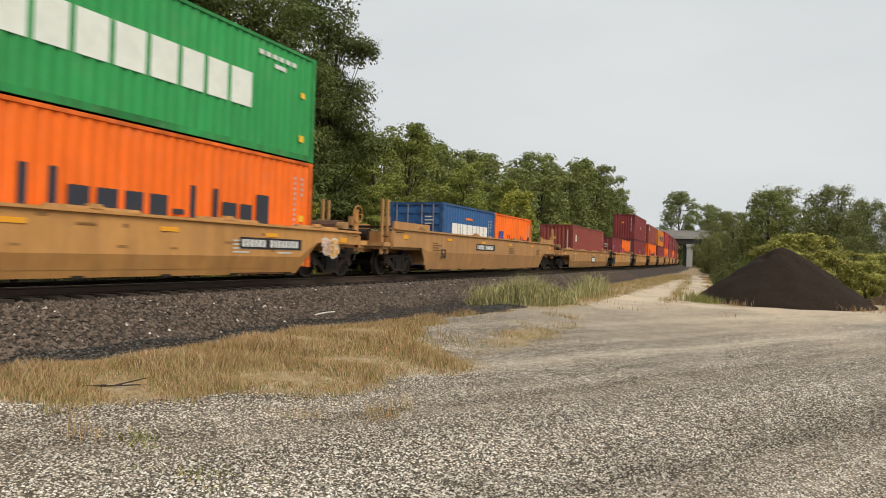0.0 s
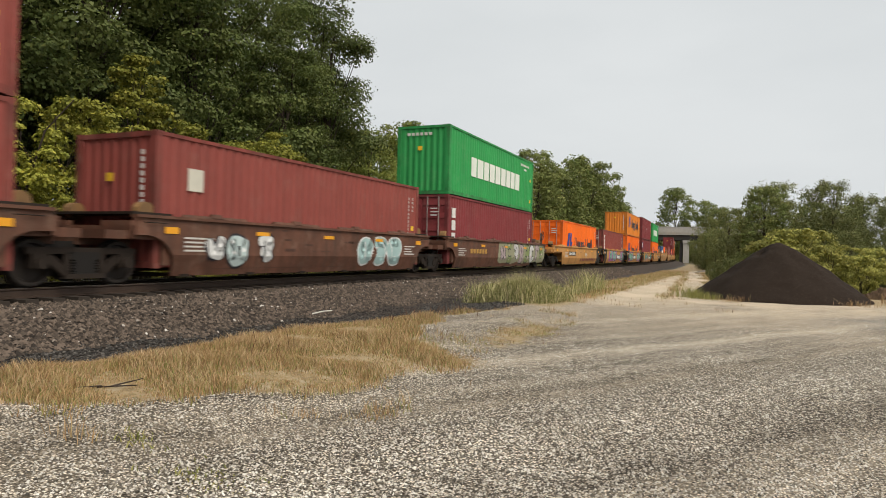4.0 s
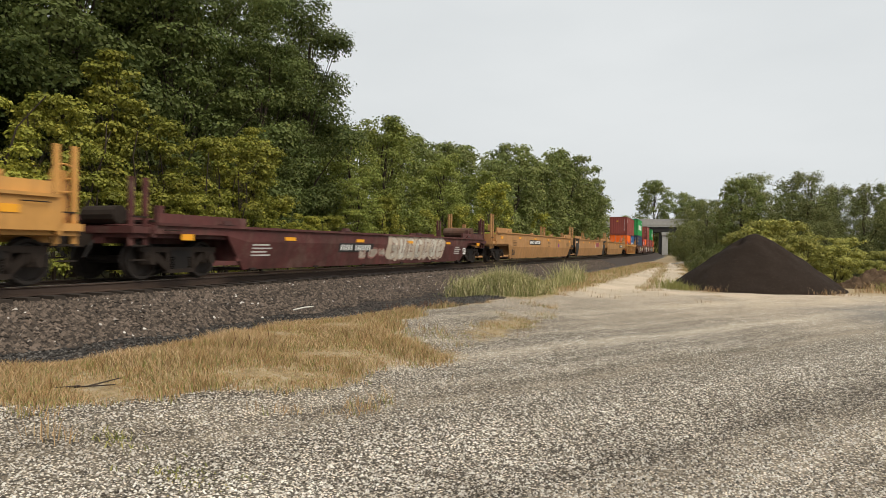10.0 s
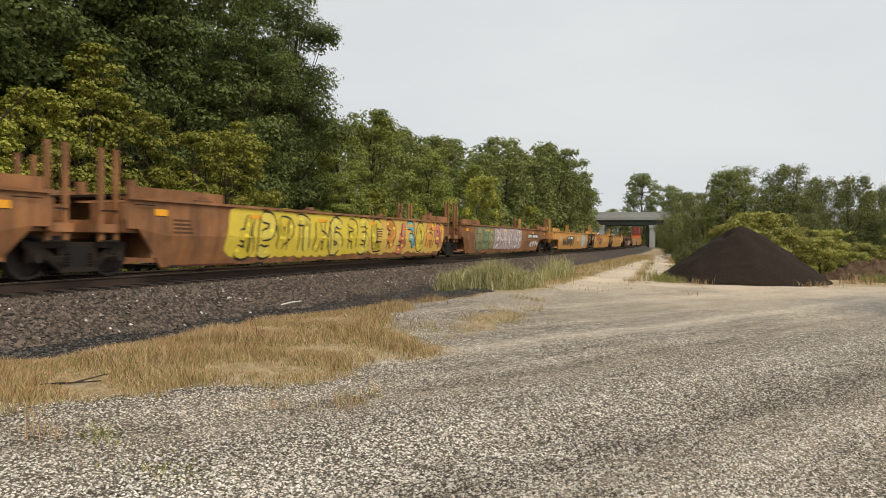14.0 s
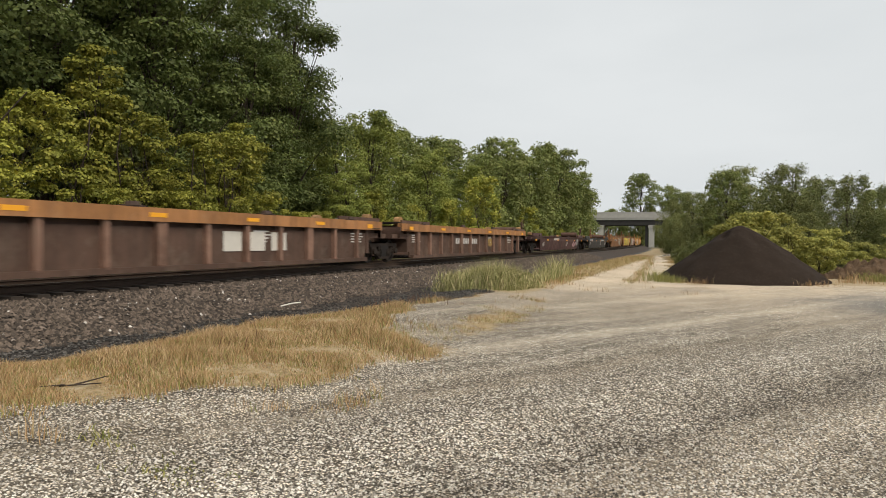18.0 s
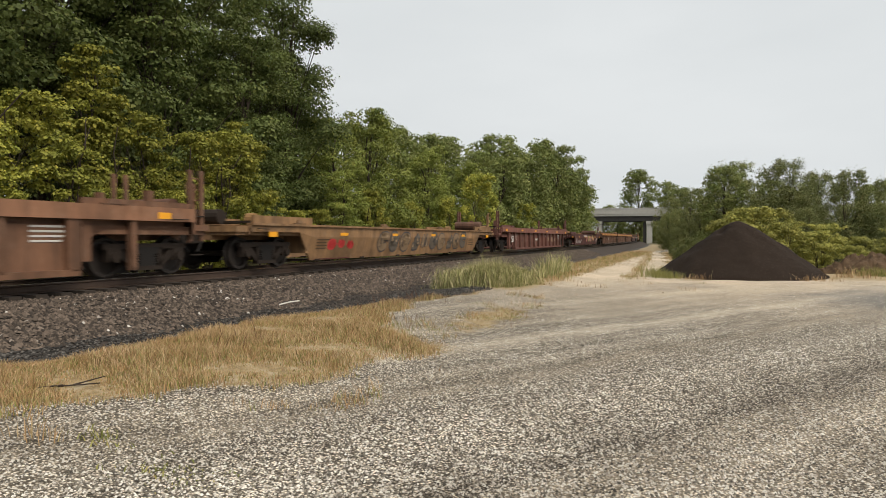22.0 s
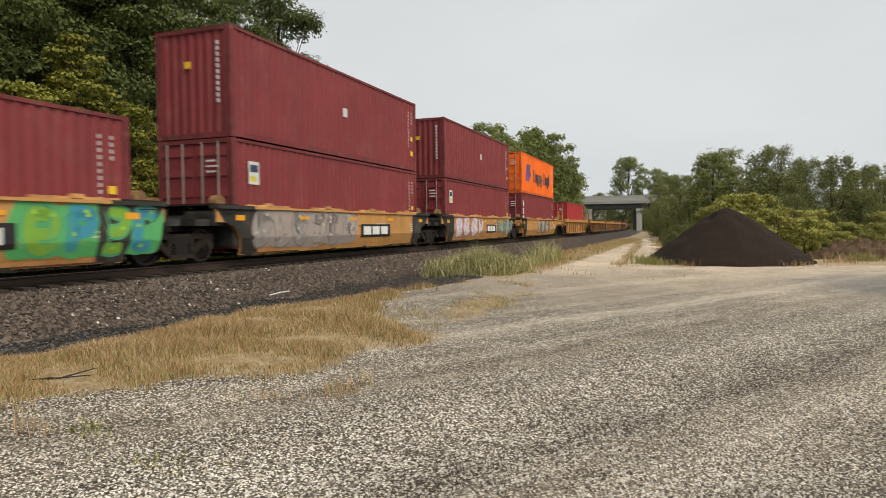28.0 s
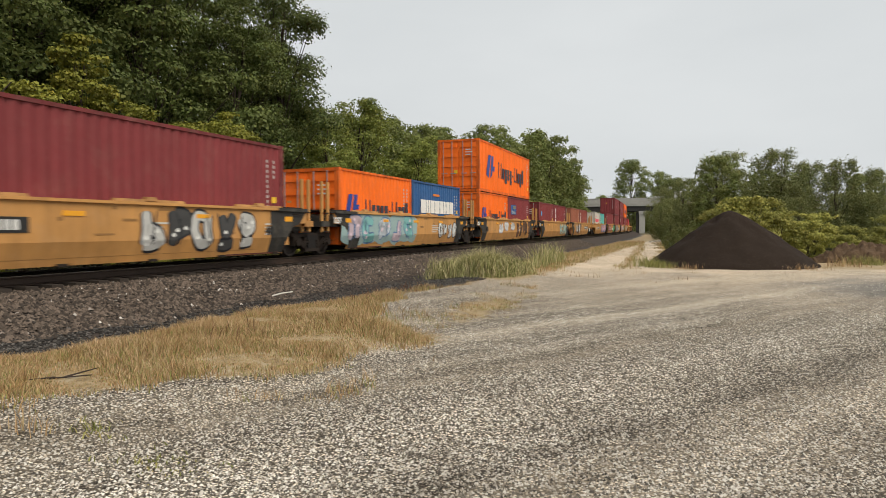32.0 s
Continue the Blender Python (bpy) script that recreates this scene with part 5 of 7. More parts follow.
        if sx > 0 and col[0] > 0.25:
            red = []
            for yend, sgn, ct in ((yr, -1, cut0), (yf, 1, cut1)):
                a = yend - sgn * (max(ct, 0.15) + 0.95)
                red.append(rect_rows(st, min(a, a - sgn * 2.2), max(a, a - sgn * 2.2), st.low + 0.012, st.low + 0.045))
            for one in red:
                part("jacking_mark", strips(st, [one], 1, 0.011), paint("worn_red", (0.14, 0.04, 0.035), 0.3), car, "worn dark red bottom marking")
        if sx > 0:
            for yend, sgn in ((yr, -1), (yf, 1)):
                gi = part("grab_iron", shared("grab_iron", lambda: rods(((0, -0.24, 0), (0.07, -0.24, 0), 0.012, 6), ((0, 0.24, 0), (0.07, 0.24, 0), 0.012, 6), ((0.07, -0.25, 0), (0.07, 0.25, 0), 0.012, 6)), STEEL_DARK), None, car)
                gi.location = (st.half - 0.01, yend - sgn * 0.45, st.top - 0.14 if st.kind != "ribbed" else st.band + 0.05)
        # pads that guide the box
        for i in range(4):
            y = yr + 2.2 + (yf - yr - 4.4) * i / 3
            g = part("guide", shared(("guide", st.kind, st.top), lambda: boxes((-0.06, 0.05, -1.0, 1.0, st.top + 0.01, st.top + 0.075, 0.025), (-0.1, 0.06, -0.16, 0.16, st.top + 0.04, st.top + 0.13, 0.03)) if st is SMOOTH40 else boxes((-0.1, 0.05, -0.3, 0.3, st.top + 0.01, st.top + 0.05), (-0.1, 0.06, -0.16, 0.16, st.top + 0.04, st.top + 0.13, 0.03)), paint("pad_%d" % int(col[0] * 1000), dim(col, 0.9 if st is SMOOTH40 else 0.6), 0.3)), None, car)
            g.location, g.rotation_euler = (sx * (st.half - 0.02), y, 0), (0, 0, 0 if sx > 0 else math.pi)
    # reflectors
    n = 6 if L > 18 else 5
    for i in range(n):
        y = yr + 0.9 + (yf - yr - 1.8) * i / (n - 1)
        z = st.top - (0.14 if st.kind == "ribbed" else 0.26)
        big = 0.18 if i in (0, n - 1) else 0.24
        lift = 0.035 if st.kind == "ribbed" else 0.016
        rf = part("reflector", boxes((st.half, st.half + lift, y - big, y + big, z - (0.09 if i in (0, n - 1) else 0.045), z + 0.05)), ORANGE_TAPE, car, "yellow reflector strip")
    # floor of the well
    wl0, wl1 = yr + max(cut0, .15) + 0.9, yf - max(cut1, .15) - 0.9
    part("floor", boxes(*([(-1.3, 1.3, y - 0.12, y + 0.12, st.low - 0.02, st.low + 0.04) for y in np.linspace(wl0 + 0.2, wl1 - 0.2, 6).tolist()] + [(-0.25, 0.25, wl0, wl1, st.low - 0.06, st.low)])), STEEL_DARK, car)
    # ends: deck above the truck, bulkhead, ladder and posts
    for sgn, e, yend, cutl in ((-1, ends[0], yr, cut0), (1, ends[1], yf, cut1)):
        yin = yend - sgn * (max(cutl, .15) + 0.55)
        ylo, yhi = sorted((yin, sgn * (h - (0.25 if e == "A" else 0.55))))
        part("end_deck", boxes((-1.28, 1.28, ylo, yhi, 0.93, 1.1), (-0.5, 0.5, ylo, yhi, 0.8, 0.95)), end_mat, car)
        a, b = sorted((yin - sgn * 0.1, yin + sgn * 0.1))
        part("bulkhead", boxes((-1.3, 1.3, a, b, 0.4, st.top - 0.05)), end_mat, car)
        a, b = sorted((yend - sgn * 0.02, yend + sgn * 0.1))
        part("end_sill", boxes((-1.38, -0.5, a, b, 0.95, st.top - 0.12), (0.5, 1.38, a, b, 0.95, st.top - 0.12), (-1.38, 1.38, a, b, 0.95, 1.2)), end_mat, car)
        a, b = sorted((yend - sgn * 1.0, yend))
        part("walkway", boxes((-1.3, 1.3, a, b, st.top + 0.02, st.top + 0.07)), STEEL_DARK, car, "grey steel walkway grating")
        if posts is True or (posts and posts[0 if sgn < 0 else 1]):
            py = yend + sgn * 0.28
            for x in (1.2, -1.2):
                for k in (-0.18, 0.18):
                    p = part("post", shared(("post", round(st.top, 2)), lambda: boxes((-0.035, 0.035, -0.05, 0.05, 0.75, st.top + 0.95)), mat), None, car)
                    p.location = (x, py + k, 0)
                lad = part("ladder", shared("ladder", lambda: boxes(*[(-0.02, 0.02, -0.2, 0.2, 0.45 + 0.3 * i, 0.48 + 0.3 * i) for i in range(4)]), STEEL_DARK), None, car)
                lad.location = (x + (0.03 if x > 0 else -0.03), py, 0)
            for x in (0.75, -0.75):
                q = part("stand", shared(("stand", round(st.top, 2)), lambda: boxes((-0.08, 0.08, -0.08, 0.08, st.top, st.top + 0.42)), mat), None, car)
                q.location = (x, yend - sgn * 0.7, 0)
        else:
            for x in (1.05, -1.05):
                q = part("corner_stand", shared(("corner_stand", round(st.top, 2)), lambda: rods(((-0.12, 0, st.top + 0.1), (0.12, 0, st.top + 0.1), 0.19, 14)), paint("guide_brown", (0.3, 0.17, 0.07), 0.5)), None, car)
                q.location = (x, yend - sgn * 0.45, 0)
        if e == "C":
            add_truck(car, tr if sgn < 0 else tf)
            c0, c1 = sorted((sgn * (h - 0.6), sgn * (h - 0.02)))
            part("coupler", boxes((-0.14, 0.14, c0, c1, 0.76, 1.0), (-0.2, 0.2, c0 if sgn < 0 else c1 - 0.3, c0 + 0.3 if sgn < 0 else c1, 0.72, 1.04)), STEEL_DARK, car)
            part("end_platform", boxes((-1.35, 1.35, *sorted((sgn * (h - 1.05), sgn * (h - 0.5))), 1.02, 1.16)), end_mat, car)
            if sgn > 0:
                part("air_tank", rods(((-0.75, h - 1.0, 1.55), (0.75, h - 1.0, 1.55), 0.24, 14)), paint("tank_brown", (0.12, 0.06, 0.04), 0.4), car, "brown air tank")
                part("tank_stand", boxes((-0.55, -0.4, h - 1.12, h - 0.88, 1.1, 1.4), (0.4, 0.55, h - 1.12, h - 0.88, 1.1, 1.4)), end_mat, car)
                part("brake_wheel", rods(*[((1.14, h - 0.75 + 0.27 * math.cos(k * math.tau / 12), 2.0 + 0.27 * math.sin(k * math.tau / 12)), (1.14, h - 0.75 + 0.27 * math.cos((k + 1) * math.tau / 12), 2.0 + 0.27 * math.sin((k + 1) * math.tau / 12)), 0.018, 6) for k in range(12)], *[((1.14, h - 0.75, 2.0), (1.14, h - 0.75 + 0.27 * math.cos(k * math.tau / 3), 2.0 + 0.27 * math.sin(k * math.tau / 3)), 0.014, 6) for k in range(3)]), end_mat, car)
                part("brake_stand", boxes((1.02, 1.1, h - 0.85, h - 0.65, 1.1, 2.15)), end_mat, car)
            else:
                part("drum", rods(((-0.5, -h + 0.95, 1.42), (0.5, -h + 0.95, 1.42), 0.2, 12)), STEEL_DARK, car)
            part("hose", rods(((0.35, sgn * (h - 0.4), 0.85), (0.4, sgn * (h - 0.15), 0.5), 0.03, 6)), STEEL_BLACK, car)
    if ends[0] == "A":
        add_truck(car, -h)
    # small painted panels of data lines
    rnd = random.Random(int(mid * 10))
    lines = []
    for y in (yr + max(cut0, 0.15) + 0.95, yf - max(cut1, 0.15) - 1.7, 1.8):
        for i in range(4):
            lines.append(rect_rows(st, y, y + 0.5 + 0.4 * rnd.random(), st.top - 0.45 - 0.09 * i, st.top - 0.41 - 0.09 * i))
    lmat = flat_mat((0.55, 0.53, 0.5)) if (black_ends or col[0] < 0.2) else flat_mat(dim(col, 0.3))
    part("data_stencil", strips(st, lines, 1, 0.007 if st.kind != "ribbed" else 0.01), lmat, car, "rows of tiny painted data lines")["kind"] = "stuff"
    if st is SMOOTH40:           # pockets, scuffs and the seam of the side
        rub = [rect_rows(st, yr + 1.9 + max(cut0, 0.15), yf - 1.9 - max(cut1, 0.15), 0.31, 0.318)]
        for k in range(int(L * 0.9)):
            y = yr + 2.4 + (yf - yr - 5.0) * rnd.random()
            z = rnd.choice((0.74, 0.9, 1.02, 1.14, 1.26))
            rub.append(rect_rows(st, y, y + 0.12 + 0.4 * rnd.random() ** 2, z, z + 0.03 + 0.05 * rnd.random()))
        part("side_scuff", strips(st, rub, 1, 0.0045), flat_mat(dim(col, 0.5)), car, "small brown scuffs and pockets")["kind"] = "stuff"
    for d in deco:
        kind = d[0]
        if kind == "plate":      # black panel with pale bars
            _, y, w = d
            part("number_panel", strips(st, [rect_rows(st, y, y + w, st.top - 0.62, st.top - 0.34)], 1, 0.012), BLACK, car, "black panel with white bars")
            bars, yy = [], y + 0.1
            while yy < y + w - 0.2:
                bw = 0.085 + 0.02 * rnd.random()
                if not (0.36 * w < yy - y < 0.44 * w):
                    bars.append(rect_rows(st, yy, yy + bw, st.top - 0.57, st.top - 0.39))
                yy += bw + 0.055
            part("number_marking", strips(st, bars, 1, 0.016), WHITE, car, "white number bars")
        elif kind == "bars":     # bars of given colour: y, z, width, height, count, colour
            _, y, z, w, hh, n, c = d
            st_w = w / n
            part("painted_marking", strips(st, [rect_rows(st, y + i * st_w, y + i * st_w + st_w * 0.72, z, z + hh) for i in range(n)], 1, 0.014 if st.kind != "ribbed" else 0.02), flat_mat(c), car, "painted marking bars")
        elif kind == "logo":     # black board with three white blocks
            _, y, w = d
            zb = 0.5 * (st.low + st.top) - 0.05
            part("logo_board", strips(st, [rect_rows(st, y, y + w, zb - 0.22, zb + 0.24)], 1, 0.017), BLACK, car, "black board with white blocks")
            part("logo_motif", strips(st, [rect_rows(st, y + w * (0.08 + 0.29 * i), y + w * (0.08 + 0.29 * i) + w * 0.24, zb - 0.14, zb + 0.16) for i in range(3)], 1, 0.021), WHITE, car, "white blocks")
        elif kind == "fig":
            _, txt, y, z, size, m = d
            figure(car, txt, y, z, size, m, st.x(z + size * 0.35) + 0.02)
        elif kind == "tag":
            graffiti(car, st, *d[1:])
    MOVERS.append((car, mid, 0.0))
    return car, mid + 0.5 * (tr + tf)


# ---- containers ----
def corrugated(L, H, door=False):
    """Side panel of pressed steel waves; lies in the y-z plane, ridges outward."""
    bm = bmesh.new()
    pitch = 0.278
    n = int((L - 0.3) / pitch)
    y = -n * pitch / 2
    prof = []
    for i in range(n):
        prof += [(y, 0.0), (y + 0.072, 0.0), (y + 0.14, -0.036), (y + 0.21, -0.036)]
        y += pitch
    prof.append((y, 0.0))
    prof = [(-L / 2 + 0.1, 0.0)] + prof + [(L / 2 - 0.1, 0.0)]
    lo = [bm.verts.new((x, yy, 0.15)) for yy, x in prof]
    hi = [bm.verts.new((x, yy, H - 0.08)) for yy, x in prof]
    for i in range(len(prof) - 1):
        bm.faces.new((lo[i], lo[i + 1], hi[i + 1], hi[i]))
    return bm


def rails_mesh(L, H):
    w, bm = 1.219, bmesh.new()
    for sx in (-1, 1):
        box(bm, *sorted((sx * w, sx * (w - 0.08))), -L / 2 + 0.1, L / 2 - 0.1, H - 0.09, H - 0.01)
        box(bm, *sorted((sx * (w - 0.005), sx * (w - 0.07))), -L / 2 + 0.1, L / 2 - 0.1, 0.02, 0.17)
    for sy in (-1, 1):
        y0, y1 = sorted((sy * L / 2, sy * (L / 2 - 0.08)))
        box(bm, -w + 0.1, w - 0.1, y0, y1, H - 0.12, H - 0.01)
        box(bm, -w + 0.1, w - 0.1, y0, y1, 0.0, 0.14)
    return bm


def door_mesh(H):
    bm = bmesh.new()
    box(bm, -0.57, 0.57, -0.02, 0.02, 0.16, H - 0.13)
    for i in range(5):
        z = 0.3 + (H - 0.75) * i / 4
        box(bm, -0.5, 0.5, -0.055, -0.02, z, z + 0.22, 0.015)
    return bm


def container(size, col, u, level, logos=(), door_rear=True, label="", mark="plain", base=None):
    """A shipping container centred at u. level: 0 in the well, else the height it stands at."""
    L, H = {"40": (12.19, 2.9), "40s": (12.19, 2.59), "20": (6.06, 2.59)}[size]
    z0 = 0.335 if base is None else base
    c = tagged(new("shipping_container"), label, "container", "containers on the train")
    nm = "box_%d_%d_%d" % tuple(int(999 * v) for v in col)
    m = paint(nm, col, 0.05, 0.45)
    trim = paint(nm + "_trim", dim(col, 0.85), 0.3, 0.5)
    for sx in (-1, 1):
        p = part("side_panel", shared(("side_panel", L, H), lambda: corrugated(L, H), m), None, c)
        p.location, p.rotation_euler = (sx * 1.2, 0, 0), (0, 0, 0 if sx > 0 else math.pi)
    part("rail_frame", shared(("rail_frame", L, H), lambda: rails_mesh(L, H), trim), None, c)
    part("roof", shared(("roof", L), lambda: boxes((-1.15, 1.15, -L / 2 + 0.08, L / 2 - 0.08, -0.05, -0.025)), m), None, c).location = (0, 0, H)
    part("base", shared(("base", L), lambda: boxes((-1.15, 1.15, -L / 2 + 0.08, L / 2 - 0.08, 0.1, 0.15)), STEEL_BLACK), None, c)
    for sx in (-1, 1):
        for sy in (-1, 1):
            p = part("corner_post", shared(("corner_post", H), lambda: boxes((-0.08, 0.08, -0.08, 0.08, 0.1, H - 0.1)), trim), None, c)
            p.location = (sx * (1.219 - 0.078), sy * (L / 2 - 0.08), 0)
            for z in (0.0, H - 0.118):
                k = part("corner_casting", shared("corner_casting", lambda: boxes((-0.085, 0.085, -0.09, 0.09, 0, 0.118)), trim), None, c)
                k.location = (sx * (1.219 - 0.082), sy * (L / 2 - 0.088), z)
    de = -1 if door_rear else 1
    # closed front end
    fe = part("front_end", shared(("front_end", H), lambda: corrugated(2.44, H), m), None, c)
    fe.location, fe.rotation_euler = (0, -de * (L / 2 - 0.03), 0), (0, 0, -de * math.pi / 2)
    for sx in (-1, 1):
        d = part("door", shared(("door", H), lambda: door_mesh(H), m), None, c)
        d.location, d.rotation_euler = (sx * 0.58, de * (L / 2 - 0.06), 0), (0, 0, 0 if de < 0 else math.pi)
        for k in (-0.3, 0.22):
            r = part("lock_rod", shared(("lock_rod", H), lambda: rods(((0, 0, 0.12), (0, 0, H - 0.1), 0.022, 6)), flat_mat((0.3, 0.26, 0.25))), None, d)
            r.location = (k * 1.0, -0.085, 0)
            part("handle", shared("handle", lambda: boxes((-0.16, 0.16, -0.12, -0.09, 0.98, 1.02)), flat_mat((0.3, 0.27, 0.26))), None, d).location = (k + 0.08, 0, 0)
    # code columns, hazard marks
    xs = 1.2065
    rnd = random.Random(int(u * 7) + int(10 * z0))
    bars = bmesh.new()
    yy = L / 2 - 0.75
    if mark == "plain":
        for cx, nn in ((yy, 11), (yy + 0.3, 4)):
            for i in range(nn):
                z = H - 0.45 - 0.14 * i
                box(bars, xs - 0.002, xs + 0.004, cx - 0.035, cx + 0.035, z - 0.085, z)
        part("code_stencil", bars, flat_mat((0.46, 0.42, 0.4)), c, "column of pale code bars")["kind"] = "stuff"
        for lab in ((xs, xs + 0.004, yy + 0.18, yy + 0.42, 0.62, 0.82), (xs, xs + 0.004, yy + 0.2, yy + 0.4, 1.25, 1.42)):
            part("warning_label", boxes(lab), LABEL_YELLOW, c, "yellow warning label")
    elif mark == "top":
        for i in range(6):
            box(bars, xs - 0.002, xs + 0.004, yy - 1.6 + 0.26 * i, yy - 1.42 + 0.26 * i, H - 0.46, H - 0.34)
        box(bars, xs - 0.002, xs + 0.004, yy - 1.0, yy - 0.55, H - 0.68, H - 0.57)
        part("code_stencil", bars, flat_mat((0.6, 0.62, 0.58)), c, "row of pale code bars")["kind"] = "stuff"
        for lab in ((xs, xs + 0.004, yy + 0.1, yy + 0.3, 0.5, 0.68), (xs, xs + 0.004, yy + 0.12, yy + 0.3, 1.7, 1.85)):
            part("warning_label", boxes(lab), LABEL_YELLOW, c, "yellow warning label")
    # end marks, above the ridge of the closed end or the doors
    yb = -(L / 2) - 0.002
    em = bmesh.new()
    if door_rear:
        for i in range(3):
            box(em, 0.45, 0.75 + 0.08 * (i % 2), yb - 0.075, yb - 0.06, H - 0.62 - 0.14 * i, H - 0.57 - 0.14 * i)
    elif mark == "top":
        for i in range(6):
            box(em, -0.75 + 0.2 * i, -0.62 + 0.2 * i, yb - 0.004, yb + 0.02, H - 0.42, H - 0.3)
    else:
        for i in range(11):
            box(em, 0.78, 0.86, yb - 0.004, yb + 0.02, H - 0.5 - 0.15 * i, H - 0.4 - 0.15 * i)
    part("end_stencil", em, flat_mat((0.6, 0.58, 0.56)), c, "pale end code bars")["kind"] = "stuff"
    part("end_label", boxes((-0.25, -0.05, yb - 0.006, yb + 0.01, 1.85 if not door_rear else 1.0, 2.03 if not door_rear else 1.18)), LABEL_YELLOW, c, "yellow end label")
    for lg in logos:
        kind = lg[0]
        if kind == "blocks":     # y0, z0, height, list of (width, rise, gap), colour
            _, y, z, hh, seq, colr = lg
            for wd, lo_, hi_, gap in seq:
                part("painted_block", boxes((xs - 0.002, xs + 0.005, y, y + wd, z + lo_ * hh, z + hi_ * hh)), flat_mat(colr), c, "painted block of a large name")
                y += wd + gap
        elif kind == "panel":
            _, y, z, wd, hh, colr = lg
            part("painted_panel", boxes((xs - 0.001, xs + 0.004, y, y + wd, z, z + hh)), flat_mat(colr), c, "painted panel")
        elif kind == "emblem":   # two slanted blue forms
            _, y, z, sc = lg
            bm = bmesh.new()
            for oy, pts in ((0, ((0, 0.12), (0.36, 0.0), (0.46, 0.28), (0.7, 1.02), (0.34, 1.02), (0.14, 0.55))), (0.62, ((0, 0.02), (0.3, 0.16), (0.32, 0.34), (0.62, 0.34), (0.7, 0.56), (0.42, 0.56), (0.52, 1.02), (0.2, 1.02)))):
                a = [bm.verts.new((xs - 0.001, y + sc * (oy + p), z + sc * q)) for p, q in pts]
                b = [bm.verts.new((xs + 0.005, y + sc * (oy + p), z + sc * q)) for p, q in pts]
                bm.faces.new(b)
                bm.faces.new(a[::-1])
                for i in range(len(a)):
                    bm.faces.new((a[i], a[(i + 1) % len(a)], b[(i + 1) % len(a)], b[i]))
            bmesh.ops.recalc_face_normals(bm, faces=bm.faces)
            part("emblem", bm, BLUE_MARK, c, "blue slanted emblem")
        elif kind == "disc":
            _, y, z, r, colr = lg
            part("round_label", rods(((xs - 0.001, y, z), (xs + 0.004, y, z), r, 20)), flat_mat(colr), c, "round label")
    MOVERS.append((c, u, z0))
    return c


def letters(widths, gap, lo=0.0, hi=1.0):
    return [(w, lo, hi, gap) for w in widths]


# widths and heights of painted words, as plain blocks
EVER = lambda y, z: ("blocks", y, z, 0.86, letters([0.64, 0.74, 0.64, 0.7, 0.72, 0.7, 0.62, 0.62, 0.7], 0.125), (0.72, 0.76, 0.7))


def hapag(y, z, hh, colr=(0.03, 0.035, 0.05), sc=1.0):
    s = sc
    seq = [(0.12 * s, 0.0, 1.0, 0.3 * s), (0.12 * s, 0.0, 1.0, 0.16 * s), (0.34 * s, 0.0, 0.7, 0.12 * s), (0.36 * s, -0.25, 0.7, 0.12 * s), (0.34 * s, 0.0, 0.7, 0.12 * s), (0.36 * s, -0.25, 0.7, 0.1 * s), (0.26 * s, 0.3, 0.42, 0.12 * s), (0.12 * s, 0.0, 1.0, 0.02 * s), (0.26 * s, 0.0, 0.13, 0.14 * s), (0.11 * s, 0.0, 1.0, 0.12 * s), (0.36 * s, 0.0, 0.7, 0.1 * s), (0.32 * s, -0.25, 0.7, 0.12 * s), (0.36 * s, 0.0, 1.0, 0.0)]
    return ("blocks", y, z, hh, seq, colr)


def vertical(y, z, n, hh, w, colr=(0.7, 0.68, 0.66)):
    return [("panel", y, z - i * hh * 1.25, w, hh, colr) for i in range(n)]


